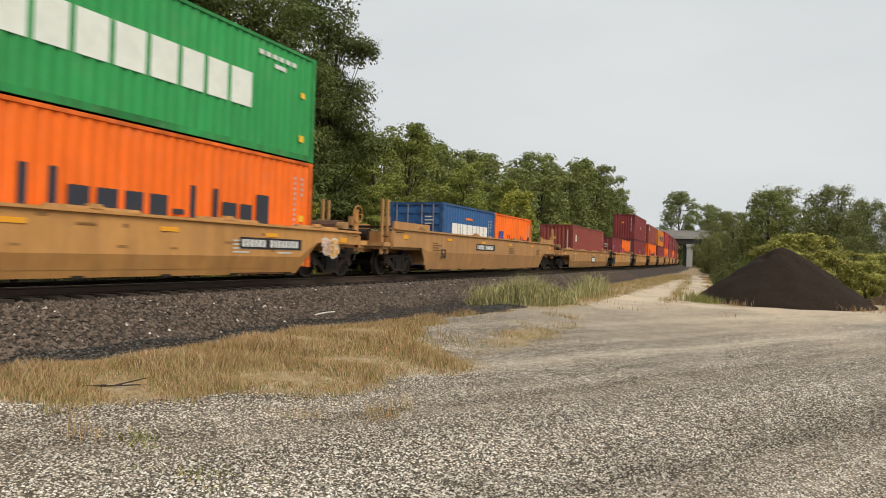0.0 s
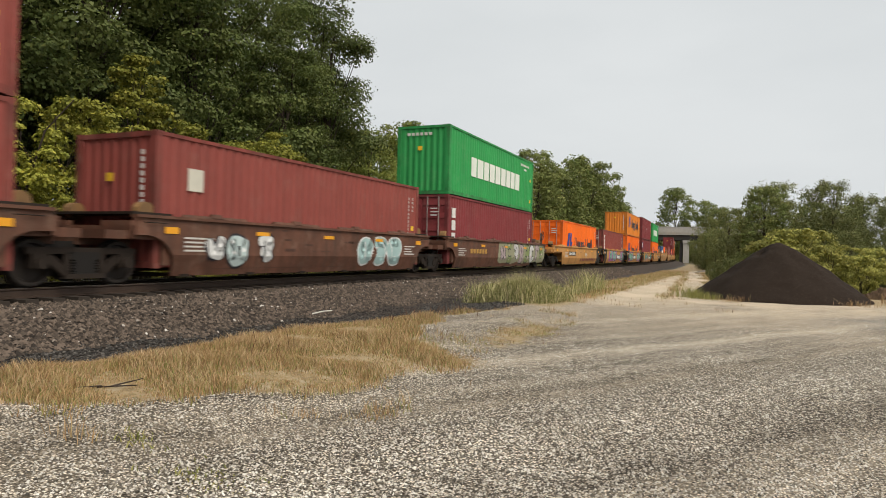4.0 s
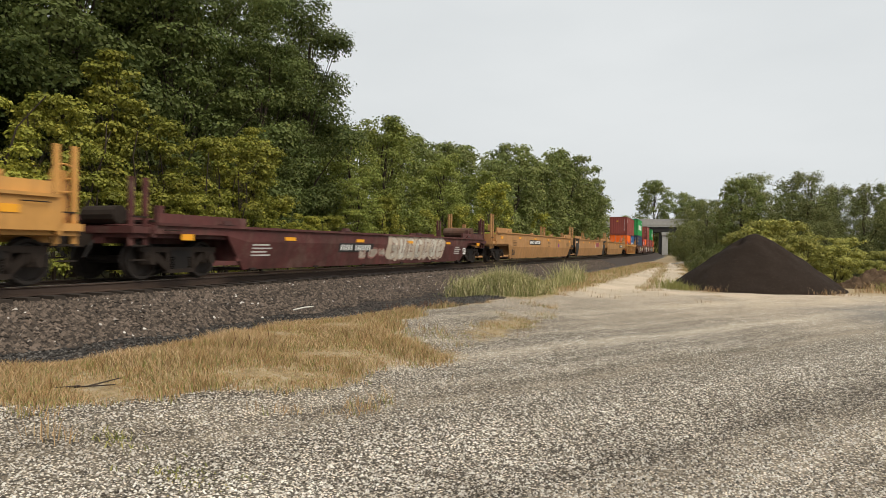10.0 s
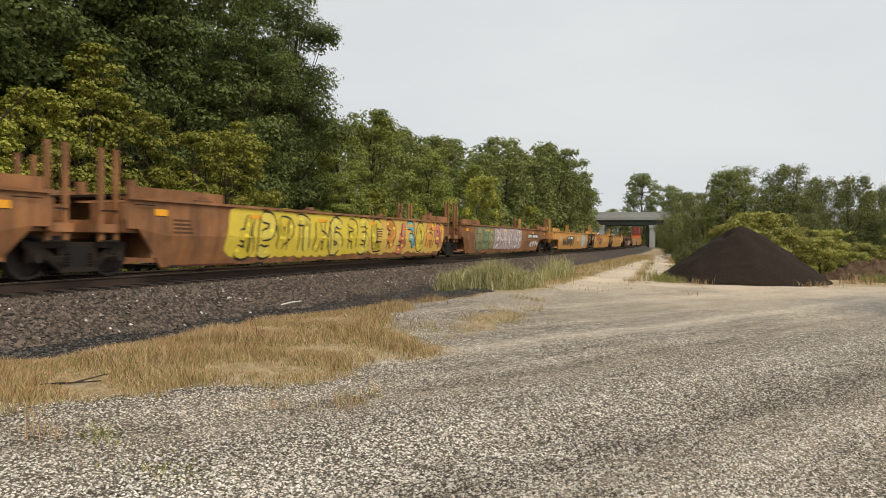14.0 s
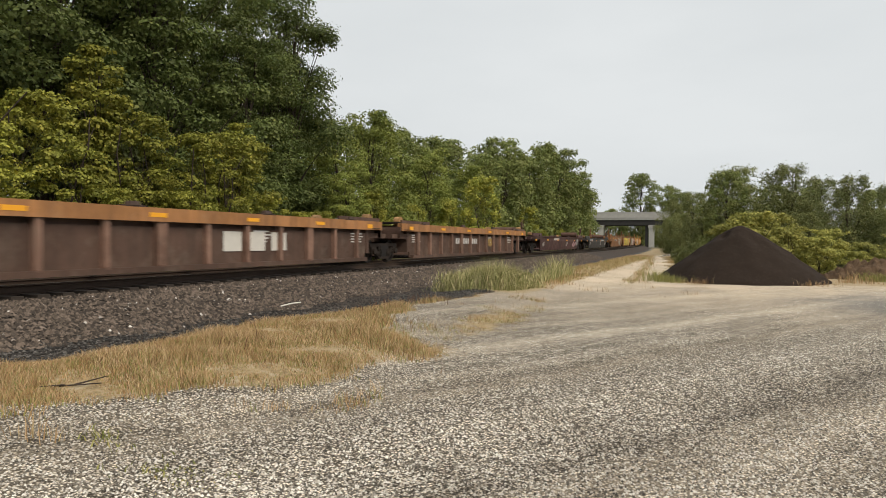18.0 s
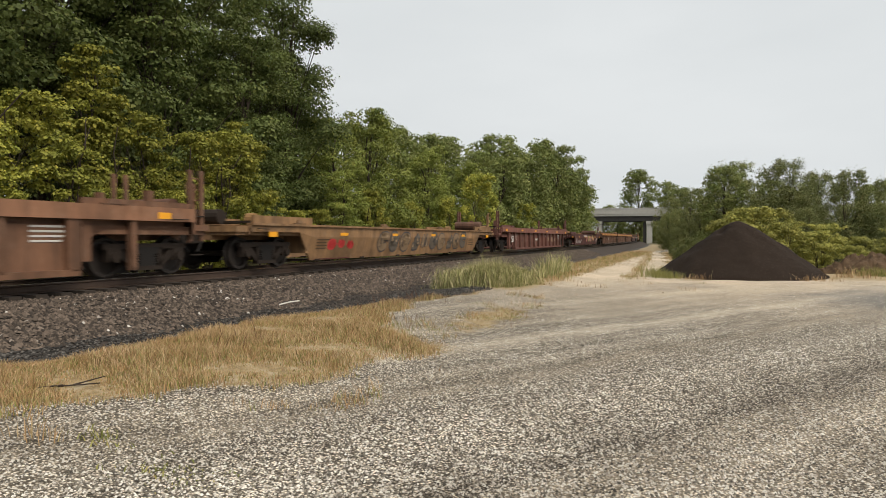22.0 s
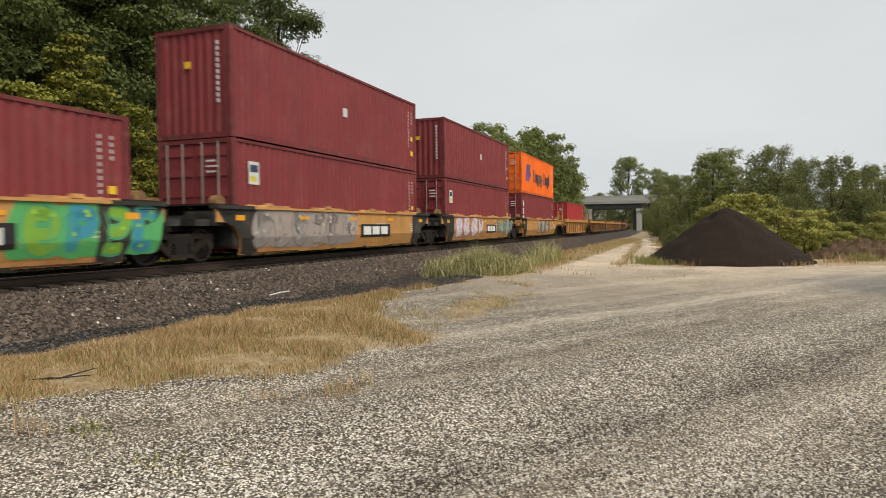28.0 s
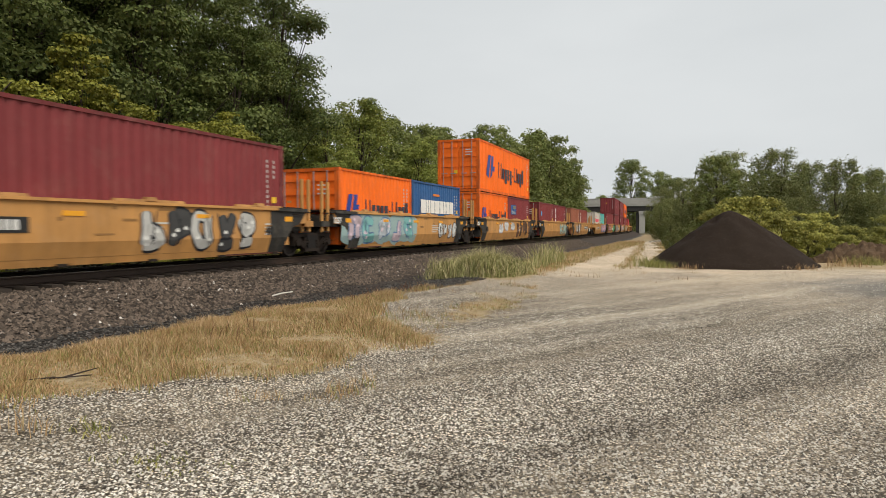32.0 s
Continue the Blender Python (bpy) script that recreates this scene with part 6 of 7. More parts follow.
def bx(kind, u, base=None, rear=True):
    """The boxes seen on the train, by look."""
    if kind == "evergreen":
        return container("40", GREEN, u, 0, [EVER(-3.57, 1.02)], False, "bright green steel container with large white blocks, corrugated sides", "top", base)
    if kind == "hapag40":
        return container("40", ORANGE, u, 0, [("emblem", -4.66, 0.85, 1.3), hapag(-2.12, 0.98, 0.95, sc=1.29)], True, "bright orange steel container with a blue emblem and black marks", "plain", base)
    if kind == "hapag40s":
        return container("40", ORANGE, u, 0, [("emblem", -4.66, 0.75, 1.3), hapag(-2.12, 0.88, 0.95, sc=1.29)], True, "bright orange steel container with a blue emblem and black marks", "plain", base)
    if kind == "hapag_amber":
        return container("40s", AMBER, u, 0, [("emblem", -4.66, 0.85, 1.3), hapag(-2.12, 0.98, 0.95, sc=1.29)], False, "faded amber-orange steel container with a blue emblem", "plain", base)
    if kind == "hapag20":
        return container("20", ORANGE, u, 0, [("emblem", -2.55, 0.95, 0.76), hapag(-1.1, 0.98, 0.6, sc=0.76)], rear, "short bright orange container with a blue emblem and black marks", "plain", base)
    if kind == "nile":
        return container("20", BLUE, u, 0, [("blocks", -2.05, 1.22, 0.58, letters([0.58, 0.2, 0.2, 0.46, 0.58, 0.46, 0.28, 0.44, 0.46], 0.055), (0.75, 0.75, 0.73)), ("panel", -0.6, 2.0, 0.8, 0.1, (0.7, 0.2, 0.03))], rear, "short mid-blue container with white blocks and an orange stroke", "plain", base)
    if kind == "cai":
        return container("40", MAROON, u, 0, [("panel", -5.7, 1.75, 1.25, 0.72, (0.02, 0.05, 0.2)), ("blocks", -5.6, 1.88, 0.44, letters([0.34, 0.38, 0.13], 0.08), (0.75, 0.75, 0.72))], True, "maroon steel container with a blue and white panel", "plain", base)
    if kind == "cai_red":
        return container("20", RED, u, 0, [("blocks", -2.0, 1.45, 0.6, letters([0.36, 0.2, 0.2], 0.1), (0.72, 0.7, 0.68))], False, "short red container with white blocks", "plain", base)
    if kind == "maroon":
        return container("40", MAROON, u, 0, [("panel", -0.2, 1.4, 0.3, 0.3, (0.6, 0.58, 0.58))], rear, "dark maroon steel container with corrugated sides", "plain", base)
    if kind == "maroon_s":
        return container("40", MAROON, u, 0, [("panel", -5.4, 1.72, 0.46, 0.62, (0.62, 0.62, 0.58)), ("blocks", -5.34, 2.05, 0.2, [(0.34, 0.0, 1.0, 0.0)], (0.03, 0.05, 0.1)), ("blocks", -5.34, 1.8, 0.14, [(0.26, 0.0, 1.0, 0.0)], (0.6, 0.5, 0.06))], True, "dull maroon steel container with a small white label", "plain", base)
    if kind == "brownred":
        return container("40" if base is None else "40s", BROWNRED, u, 0, [("panel", -5.2, 1.7, 0.45, 0.5, (0.6, 0.58, 0.5))], False, "brownish red steel container with corrugated sides", "plain", base)
    if kind == "triton":
        return container("40", BROWNRED, u, 0, vertical(-5.45, 2.15, 6, 0.28, 0.38), True, "brownish red container with a column of white blocks", "plain", base)
    if kind == "tex":
        return container("40", MAROON, u, 0, vertical(-5.65, 1.95, 3, 0.42, 0.38), rear, "maroon container with three white blocks one above another", "plain", base)
    if kind == "navy":
        return container("40", NAVY, u, 0, [("panel", -5.3, 0.85, 0.62, 1.75, (0.75, 0.36, 0.04)), *vertical(-5.15, 2.1, 6, 0.17, 0.3, (0.03, 0.04, 0.07))], False, "dark navy container with an upright orange panel", "plain", base)
    if kind == "cronos":
        return container("20", BLUE, u, 0, [("blocks", -1.6, 1.15, 0.38, letters([0.3] * 6, 0.1), (0.7, 0.72, 0.75)), ("disc", -1.0, 2.0, 0.22, (0.7, 0.72, 0.75))], False, "short blue container with white blocks and a round emblem", "plain", base)
    if kind == "red":
        return container("40", RED, u, 0, (), True, "bright red steel container with pale code columns", "plain", base)
    if kind == "yang":
        return container("20", PALE, u, 0, [("panel", -2.2, 1.35, 0.5, 0.5, (0.6, 0.04, 0.05)), ("blocks", -1.5, 1.35, 0.42, letters([0.3, 0.32, 0.34, 0.32, 0.36, 0.14, 0.32, 0.32], 0.09), (0.7, 0.06, 0.1)), ("panel", -2.4, 2.05, 2.0, 0.09, (0.65, 0.3, 0.3))], True, "short off-white container with red blocks and rusty edges", "plain", base)
    if kind == "teal":
        return container("20", TEAL, u, 0, [("panel", -2.0, 1.0, 0.6, 1.3, (0.65, 0.68, 0.66)), *vertical(-1.88, 2.0, 4, 0.2, 0.34, (0.06, 0.06, 0.1))], False, "short pale turquoise container with a white upright panel", "plain", base)
    if kind == "salmon":
        return container("20", SALMON, u, 0, (), True, "short faded orange-brown container with rusty doors", "plain", base)
    if kind == "triton20":
        return container("20", BROWNRED, u, 0, vertical(-2.2, 1.95, 4, 0.28, 0.36), False, "short brownish red container with white blocks", "plain", base)
    if kind == "maroon20":
        return container("20", MAROON, u, 0, [("disc", -2.0, 1.7, 0.2, (0.05, 0.35, 0.7))], True, "short maroon container with a round sky-blue label", "plain", base)
    if kind == "tex20":
        return container("20", MAROON, u, 0, vertical(-2.3, 1.9, 3, 0.36, 0.36), False, "short maroon container with three white blocks", "plain", base)
    return container("20", MAROON, u, 0, [("panel", -2.2, 1.45, 1.4, 0.62, (0.03, 0.1, 0.3)), ("panel", -2.0, 1.5, 1.0, 0.2, (0.72, 0.72, 0.7)), ("panel", -1.6, 1.82, 0.7, 0.18, (0.7, 0.6, 0.1))], False, "short maroon container with a blue and white panel", "plain", base)


HC, STD = 0.335 + 2.9 + 0.02, 0.335 + 2.59 + 0.02


def load(c, low, high=None):
    """Boxes in one well, centred at c: the lower one or a pair of short ones, rear first, and the upper one."""
    if isinstance(low, tuple):
        bx(low[0], c - 3.07)
        bx(low[1], c + 3.07, None, False)
        top = STD
    elif low:
        o = bx(low, c)
        top = HC
    if high:
        bx(high, c, top, high not in ("maroon",))


TEALS = [(0.06, 0.3, 0.3), (0.1, 0.4, 0.36), (0.04, 0.22, 0.26)]
MINTS = [(0.2, 0.44, 0.35), (0.24, 0.48, 0.39)]
VIOLET = (0.4, 0.13, 0.36)
PASTEL = [(0.6, 0.52, 0.48), (0.56, 0.4, 0.42), (0.6, 0.57, 0.5)]
HOT = [(0.65, 0.5, 0.06), (0.7, 0.3, 0.06), (0.62, 0.2, 0.12), (0.2, 0.42, 0.45)]
BLK = (0.02, 0.02, 0.025)
WHT = (0.65, 0.66, 0.66)

LT = "tan steel well car, two-tone sides, carrying containers"
LE = "empty tan steel well car with smooth two-tone sides"
LB = "weathered brown steel well car carrying containers"
LR = "empty rust-brown well car with vertical side ribs"

# wells ahead at the start, from the front backwards
for i, (r, f, low, high, col) in enumerate(((232, 248, "maroon", "maroon", BROWN), (216, 232, "maroon", None, BROWN), (200, 216, "hapag40s", "maroon", TAN), (184.5, 200, "maroon", "maroon", TAN), (169, 184.5, "red", "maroon", BROWN), (154, 169, "hapag40s", "maroon", TAN), (139, 154, "brownred", "maroon", TAN), (124, 139, "hapag40s", "red", TAN), (108.5, 124, "maroon", "hapag_amber", TAN), (93, 108.5, "hapag40s", "brownred", TAN), (77.5, 93, "maroon", "maroon", TAN), (61.9, 77.5, ("maroon20", "hapag20"), None, TAN))):
    _, c = well_unit(r, f, "AA", SMOOTH40, col, LT, (), True, False)
    load(c, low, high)
_, c = well_unit(41.9, 61.9, "CA", SMOOTH40, TAN53, LT, [("logo", 1.0, 1.4)], False, False)
load(c, "brownred")
_, c = well_unit(18.75, 41.9, "CC", SMOOTH53, TAN53, LT, [("fig", "53", -6.6, 0.66, 0.5, BLACK), ("plate", -2.8, 2.4)], False, True)
load(c, ("nile", "hapag20"))
# a five-well set
_, c = well_unit(1.95, 18.7, "AC", SMOOTH40, TAN, LT, [("plate", 2.0, 2.4), ("tag", 5.2, 6.2, 0.6, 1.2, [(0.6, 0.4, 0.3), (0.75, 0.4, 0.1)], (0.6, 0.55, 0.5), 1, 2)], True, False)
load(c, "hapag40s", "evergreen")
_, c = well_unit(-13.2, 1.95, "AA", SMOOTH40, TAN, LT, [("logo", 1.2, 2.1), ("fig", "125-T", -6.55, 1.08, 0.22, WHITE), ("tag", -3.6, 0.7, 0.34, 1.36, TEALS, BLK, 2, 3, (0.6, 0.28, 0.2)), ("tag", 3.6, 5.9, 0.36, 1.3, TEALS, BLK, 3, 3)], True, False)
load(c, "cai", "maroon")
_, c = well_unit(-28.8, -13.2, "AA", SMOOTH40, TAN, LT, [("logo", -1.4, 2.2), ("fig", "125-T", -6.7, 1.08, 0.22, WHITE), ("tag", -5.2, -1.6, 0.34, 1.38, MINTS, BLK, 4, 4, VIOLET), ("tag", 2.2, 5.6, 0.36, 1.38, MINTS, BLK, 5, 3, VIOLET)], True, False)
load(c, "hapag40s", "hapag_amber")
_, c = well_unit(-43.95, -28.8, "AA", SMOOTH40, TAN, LT, [("logo", 0.9, 2.1), ("fig", "125-T", -6.55, 1.08, 0.22, WHITE), ("tag", -3.6, 0.6, 0.34, 1.4, MINTS, BLK, 6, 5, VIOLET), ("tag", 3.4, 5.4, 0.34, 1.34, MINTS, BLK, 7, 3, VIOLET)], True, False)
load(c, "triton")
_, c = well_unit(-62.15, -43.95, "CA", SMOOTH40, TAN, LT, [("plate", -3.8, 2.2), ("tag", 0.0, 6.0, 0.4, 0.62, [(0.3, 0.1, 0.09)], (0.33, 0.15, 0.09), 8, 9)], True, False)
load(c, "hapag40s")
# five brown wells
_, c = well_unit(-79.1, -62.2, "AC", SMOOTH40, BROWN, LB, [("tag", -1.0, 7.0, 0.34, 1.4, [(0.4, 0.32, 0.34), (0.24, 0.3, 0.12), WHT], BLK, 9, 8, (0.3, 0.3, 0.2)), ("bars", -5.0, 0.8, 2.2, 0.2, 6, (0.45, 0.25, 0.06))], False, False, "steel_brown_set")
load(c, "tex", "evergreen")
_, c = well_unit(-94.2, -79.1, "AA", SMOOTH40, BROWN, LB, [("tag", -5.0, -2.5, 0.34, 1.2, [WHT, (0.5, 0.6, 0.6)], BLK, 10, 3), ("tag", 1.5, 4.5, 0.34, 1.3, [(0.35, 0.5, 0.5)], WHT, 11, 3)], False, False, "steel_brown_set")
load(c, "brownred")
_, c = well_unit(-109.3, -94.2, "AA", SMOOTH40, BROWN, LB, [("tag", -5.4, -0.6, 0.34, 1.36, [(0.2, 0.1, 0.09), WHT], WHT, 12, 4)], False, False, "steel_brown_set")
load(c, "brownred", "brownred")
_, c = well_unit(-124.5, -109.3, "AA", SMOOTH40, BROWN, LB, [("tag", 3.2, 6.2, 0.34, 1.4, [(0.55, 0.55, 0.57)], (0.45, 0.45, 0.47), 13, 3, (0.5, 0.5, 0.52)), ("bars", -2.4, 1.06, 4.2, 0.14, 14, (0.6, 0.58, 0.56))], False, False, "steel_brown_set")
load(c, ("cai_red", "hapag20"))
_, c = well_unit(-142.8, -124.5, "CA", SMOOTH40, BROWN, LB, [("bars", 2.6, 0.72, 2.4, 0.36, 4, (0.5, 0.27, 0.05)), ("bars", 2.6, 0.56, 2.2, 0.1, 1, (0.5, 0.27, 0.05)), ("tag", -1.2, 1.0, 0.36, 1.3, [WHT, (0.45, 0.5, 0.52)], WHT, 14, 3), ("bars", -4.6, 0.75, 3.0, 0.2, 7, (0.35, 0.18, 0.06)), ("tag", 5.7, 6.6, 0.5, 1.2, [WHT], WHT, 15, 2)], False, True, "steel_brown_set")
load(c, "navy", "evergreen")
# single yellow ribbed well
_, c = well_unit(-162.25, -142.85, "CC", RIBLOW, TAN, "golden-yellow well car with side ribs and a flat top chord, loaded", [("bars", 0.6, 0.62, 1.5, 0.36, 3, (0.62, 0.58, 0.5)), ("plate", -5.6, 2.6), ("fig", "40", -1.8, 0.6, 0.45, BLACK)], False, True, "steel_yellow_rib")
load(c, ("hapag20", "cronos"), "brownred")
# three tan wells, empty
well_unit(-182.9, -162.3, "AC", SMOOTH53, TAN53, LE, [("plate", 2.6, 2.8), ("fig", "53", -8.0, 0.42, 0.62, BLACK)], False, True)
well_unit(-202.4, -182.9, "AA", SMOOTH53, TAN53, LE, [("bars", 2.4, 1.0, 2.0, 0.42, 3, (0.3, 0.05, 0.08)), ("fig", "53", -7.8, 0.42, 0.62, BLACK), ("fig", "125T", -8.6, 1.32, 0.2, WHITE)], True, True)
well_unit(-224.45, -202.4, "CA", SMOOTH53, TAN53, LE, [("plate", -3.2, 2.9), ("fig", "53", -7.0, 0.42, 0.62, BLACK), ("tag", 5.0, 5.6, 0.95, 1.2, [(0.3, 0.06, 0.25)], (0.2, 0.05, 0.3), 16, 1)], False, True)
well_unit(-247.6, -224.5, "CC", LOW53, FEC, "dark maroon low well car with pale graffiti, empty", [("plate", -3.2, 2.2), ("tag", 0.2, 5.2, 0.34, 1.22, [(0.52, 0.47, 0.4), (0.6, 0.57, 0.5)], (0.3, 0.2, 0.16), 17, 7, (0.5, 0.42, 0.33)), ("tag", -2.0, 0.0, 0.4, 0.8, [(0.45, 0.38, 0.32)], (0.3, 0.14, 0.12), 18, 3), ("fig", "53", 7.6, 0.5, 0.4, WHITE)], False, True)
LY = "empty golden-yellow well car with black ends and graffiti"
well_unit(-268.6, -247.7, "AC", SMOOTH53, YELLOW, LY, [("plate", 2.6, 2.8), ("tag", -4.6, -0.6, 0.4, 1.5, [YELLOW], BLK, 19, 4), ("fig", "125T", -8.9, 1.1, 0.28, WHITE)], True, True)
well_unit(-288.1, -268.6, "AA", SMOOTH53, YELLOW, LY, [("bars", -4.8, 1.0, 2.2, 0.48, 3, (0.33, 0.05, 0.05)), ("tag", -2.6, -0.6, 0.5, 1.35, [(0.1, 0.1, 0.1)], BLK, 20, 3), ("fig", "53", -0.2, 1.0, 0.34, BLACK), ("fig", "125T", -8.7, 1.1, 0.28, WHITE)], True, True)
well_unit(-309.9, -288.1, "CA", SMOOTH53, YELLOW, LY, [("plate", -3.2, 2.9), ("tag", -5.6, -0.2, 0.4, 1.25, [(0.12, 0.1, 0.07)], BLK, 21, 7), ("tag", 4.6, 6.2, 0.45, 1.6, [(0.35, 0.5, 0.62)], (0.4, 0.5, 0.6), 22, 1, (0.38, 0.5, 0.6)), ("fig", "53", -0.1, 1.05, 0.36, BLACK)], True, True)
LG = "rust-brown well car with its side covered in bright graffiti"
well_unit(-330.9, -309.95, "AC", SMOOTH53, RUST, LG, [("plate", 3.6, 2.9), ("tag", -7.4, -4.2, 0.36, 1.6, [(0.3, 0.28, 0.15), (0.14, 0.25, 0.12)], (0.1, 0.08, 0.06), 23, 3, (0.2, 0.2, 0.1)), ("tag", -4.0, 1.8, 0.36, 1.62, PASTEL, (0.12, 0.07, 0.1), 24, 7, (0.45, 0.38, 0.38)), ("tag", 4.2, 6.6, 0.5, 0.85, [WHT], WHT, 25, 4)], False, True)
well_unit(-350.6, -330.9, "AA", SMOOTH53, RUST, LG, [("tag", -5.8, 1.4, 0.34, 1.62, [(0.65, 0.5, 0.05), (0.68, 0.55, 0.1)], BLK, 26, 8, (0.68, 0.52, 0.06)), ("tag", 1.6, 8.2, 0.34, 1.62, HOT, BLK, 27, 7, (0.65, 0.42, 0.1))], False, True)
well_unit(-372.6, -350.6, "CA", SMOOTH53, RUST, LG, [("plate", -3.2, 2.6), ("tag", 2.4, 6.6, 0.36, 1.55, [(0.4, 0.4, 0.35), (0.36, 0.38, 0.34)], (0.2, 0.17, 0.13), 28, 5)], False, True)
well_unit(-395.2, -372.7, "CC", LOW53, DARKGREY, "dark grey low well car, empty", [("bars", -7.0, 0.98, 2.0, 0.16, 5, (0.55, 0.55, 0.55)), ("bars", 2.0, 0.98, 3.0, 0.16, 7, (0.5, 0.5, 0.5))], False, False)
well_unit(-419.1, -395.25, "CC", LOW53, (0.085, 0.04, 0.038), "dark brown low well car with pale bars, empty", [("bars", -3.6, 0.96, 2.2, 0.18, 9, (0.55, 0.5, 0.47)), ("tag", 5.0, 6.8, 0.4, 0.85, [(0.5, 0.3, 0.32)], (0.35, 0.2, 0.22), 29, 3), ("tag", 7.0, 7.8, 0.35, 1.15, [(0.3, 0.35, 0.33)], (0.25, 0.25, 0.25), 30, 1)], False, False)
well_unit(-440.4, -419.2, "AC", RIB, RIBBED, LR, [("bars", -3.4, 0.72, 3.4, 0.26, 10, (0.5, 0.48, 0.46)), ("tag", 1.5, 3.0, 0.5, 1.0, [(0.33, 0.22, 0.07)], (0.25, 0.15, 0.06), 31, 1)], False, False)
well_unit(-459.9, -440.4, "AA", RIB, RIBBED, LR, [("bars", 0.6, 0.55, 2.9, 0.5, 3, (0.58, 0.55, 0.5)), ("fig", "125-T", -6.6, 0.72, 0.36, WHITE)], False, False)
well_unit(-482.2, -459.9, "CA", RIB, RIBBED, LR, [("bars", -3.6, 0.66, 3.0, 0.26, 9, (0.52, 0.5, 0.48))], False, False)
well_unit(-506.0, -482.3, "CC", LOW53, FEC, "dark maroon low well car with pink graffiti, empty", [("bars", -2.9, 0.98, 2.4, 0.2, 9, (0.6, 0.58, 0.55)), ("tag", -1.0, 5.0, 0.34, 1.2, [(0.6, 0.22, 0.2), (0.45, 0.4, 0.14), (0.5, 0.28, 0.16)], (0.06, 0.1, 0.06), 32, 6), ("tag", -7.6, -4.2, 0.4, 0.72, [(0.4, 0.37, 0.36)], (0.35, 0.3, 0.3), 33, 4), ("fig", "53", 7.0, 0.5, 0.4, flat_mat((0.4, 0.3, 0.28)))], False, False)
well_unit(-529.2, -506.0, "CC", RIB, (0.15, 0.062, 0.048), "maroon-brown well car with vertical ribs, empty", [("fig", "53", -8.1, 0.62, 0.55, WHITE), ("bars", -1.8, 0.7, 1.3, 0.14, 6, (0.55, 0.52, 0.5)), ("tag", 2.6, 5.8, 0.55, 0.95, [(0.3, 0.2, 0.14)], (0.3, 0.19, 0.14), 34, 5)], False, True)
well_unit(-552.4, -529.2, "CC", LOW53, (0.27, 0.155, 0.075), "faded tan low well car with dark graffiti, empty", [("tag", -6.8, -5.0, 0.5, 0.85, [(0.45, 0.03, 0.03)], (0.5, 0.05, 0.05), 35, 3), ("tag", -3.4, 6.4, 0.36, 1.15, [(0.22, 0.15, 0.09), (0.12, 0.1, 0.08)], (0.07, 0.06, 0.06), 36, 10)], False, False)
well_unit(-576.0, -552.4, "CC", RIB, (0.19, 0.095, 0.055), LR, [("bars", 3.0, 0.62, 2.6, 0.34, 5, (0.42, 0.4, 0.36))], False, True)
LO = "empty orange-brown well car with vertical side ribs"
well_unit(-597.5, -576.1, "AC", RIB, (0.36, 0.175, 0.065), LO, [("bars", 4.6, 0.9, 1.6, 0.18, 5, (0.1, 0.09, 0.08)), ("fig", "125T", -8.6, 0.6, 0.45, WHITE), ("fig", "53", 6.4, 0.6, 0.4, BLACK)], True, (False, True))
well_unit(-616.9, -597.5, "AA", RIB, (0.36, 0.175, 0.065), LO, [("bars", 1.4, 0.6, 2.8, 0.5, 3, (0.27, 0.085, 0.055)), ("fig", "53", 6.6, 0.6, 0.4, BLACK), ("fig", "25T", -7.9, 0.6, 0.4, WHITE)], True, (True, False))
well_unit(-638.9, -616.9, "CA", RIB, (0.27, 0.125, 0.055), LO, [("bars", -3.8, 0.75, 2.6, 0.2, 3, (0.5, 0.47, 0.42)), ("fig", "53", 6.8, 0.55, 0.4, BLACK)], True, True)
_, c = well_unit(-658.2, -638.95, "CC", RIBLOW, TAN, "golden-yellow well car with side ribs, carrying a red container", [("bars", 1.0, 0.6, 1.4, 0.34, 3, (0.5, 0.45, 0.4))], False, True, "steel_yellow_rib")
load(c, "red")
# five wells, loaded
_, c = well_unit(-676.0, -658.3, "AC", SMOOTH40, TAN, LT, [("tag", -2.6, 2.4, 0.36, 1.36, [(0.5, 0.5, 0.48), (0.3, 0.22, 0.14)], BLK, 38, 6)], True, False)
load(c, "tex", "hapag40")
_, c = well_unit(-691.8, -676.0, "AA", SMOOTH40, TAN, LT, [("logo", 0.3, 1.9), ("tag", -5.2, -0.2, 0.34, 1.4, [(0.66, 0.6, 0.64)], (0.4, 0.15, 0.4), 39, 4), ("tag", 2.4, 6.0, 0.34, 1.36, [(0.18, 0.28, 0.22), (0.4, 0.44, 0.4)], (0.15, 0.18, 0.17), 40, 5)], True, False)
load(c, "maroon_s", "maroon")
_, c = well_unit(-707.4, -691.8, "AA", SMOOTH40, TAN, LT, [("logo", 0.6, 2.4), ("tag", -5.6, 0.2, 0.32, 1.4, [(0.33, 0.3, 0.28), (0.38, 0.33, 0.3)], (0.26, 0.2, 0.18), 41, 6, (0.36, 0.3, 0.27))], True, False)
load(c, "maroon_s", "maroon")
_, c = well_unit(-722.8, -707.4, "AA", SMOOTH40, TAN, LT, [("logo", 0.9, 2.5), ("tag", -5.2, -0.6, 0.32, 1.4, [(0.34, 0.04, 0.07), (0.4, 0.06, 0.1)], (0.68, 0.66, 0.66), 42, 5), ("tag", 3.5, 6.6, 0.32, 1.36, [(0.2, 0.4, 0.05), (0.05, 0.28, 0.38)], (0.08, 0.36, 0.16), 43, 4, (0.1, 0.4, 0.13))], True, False)
load(c, "tex")
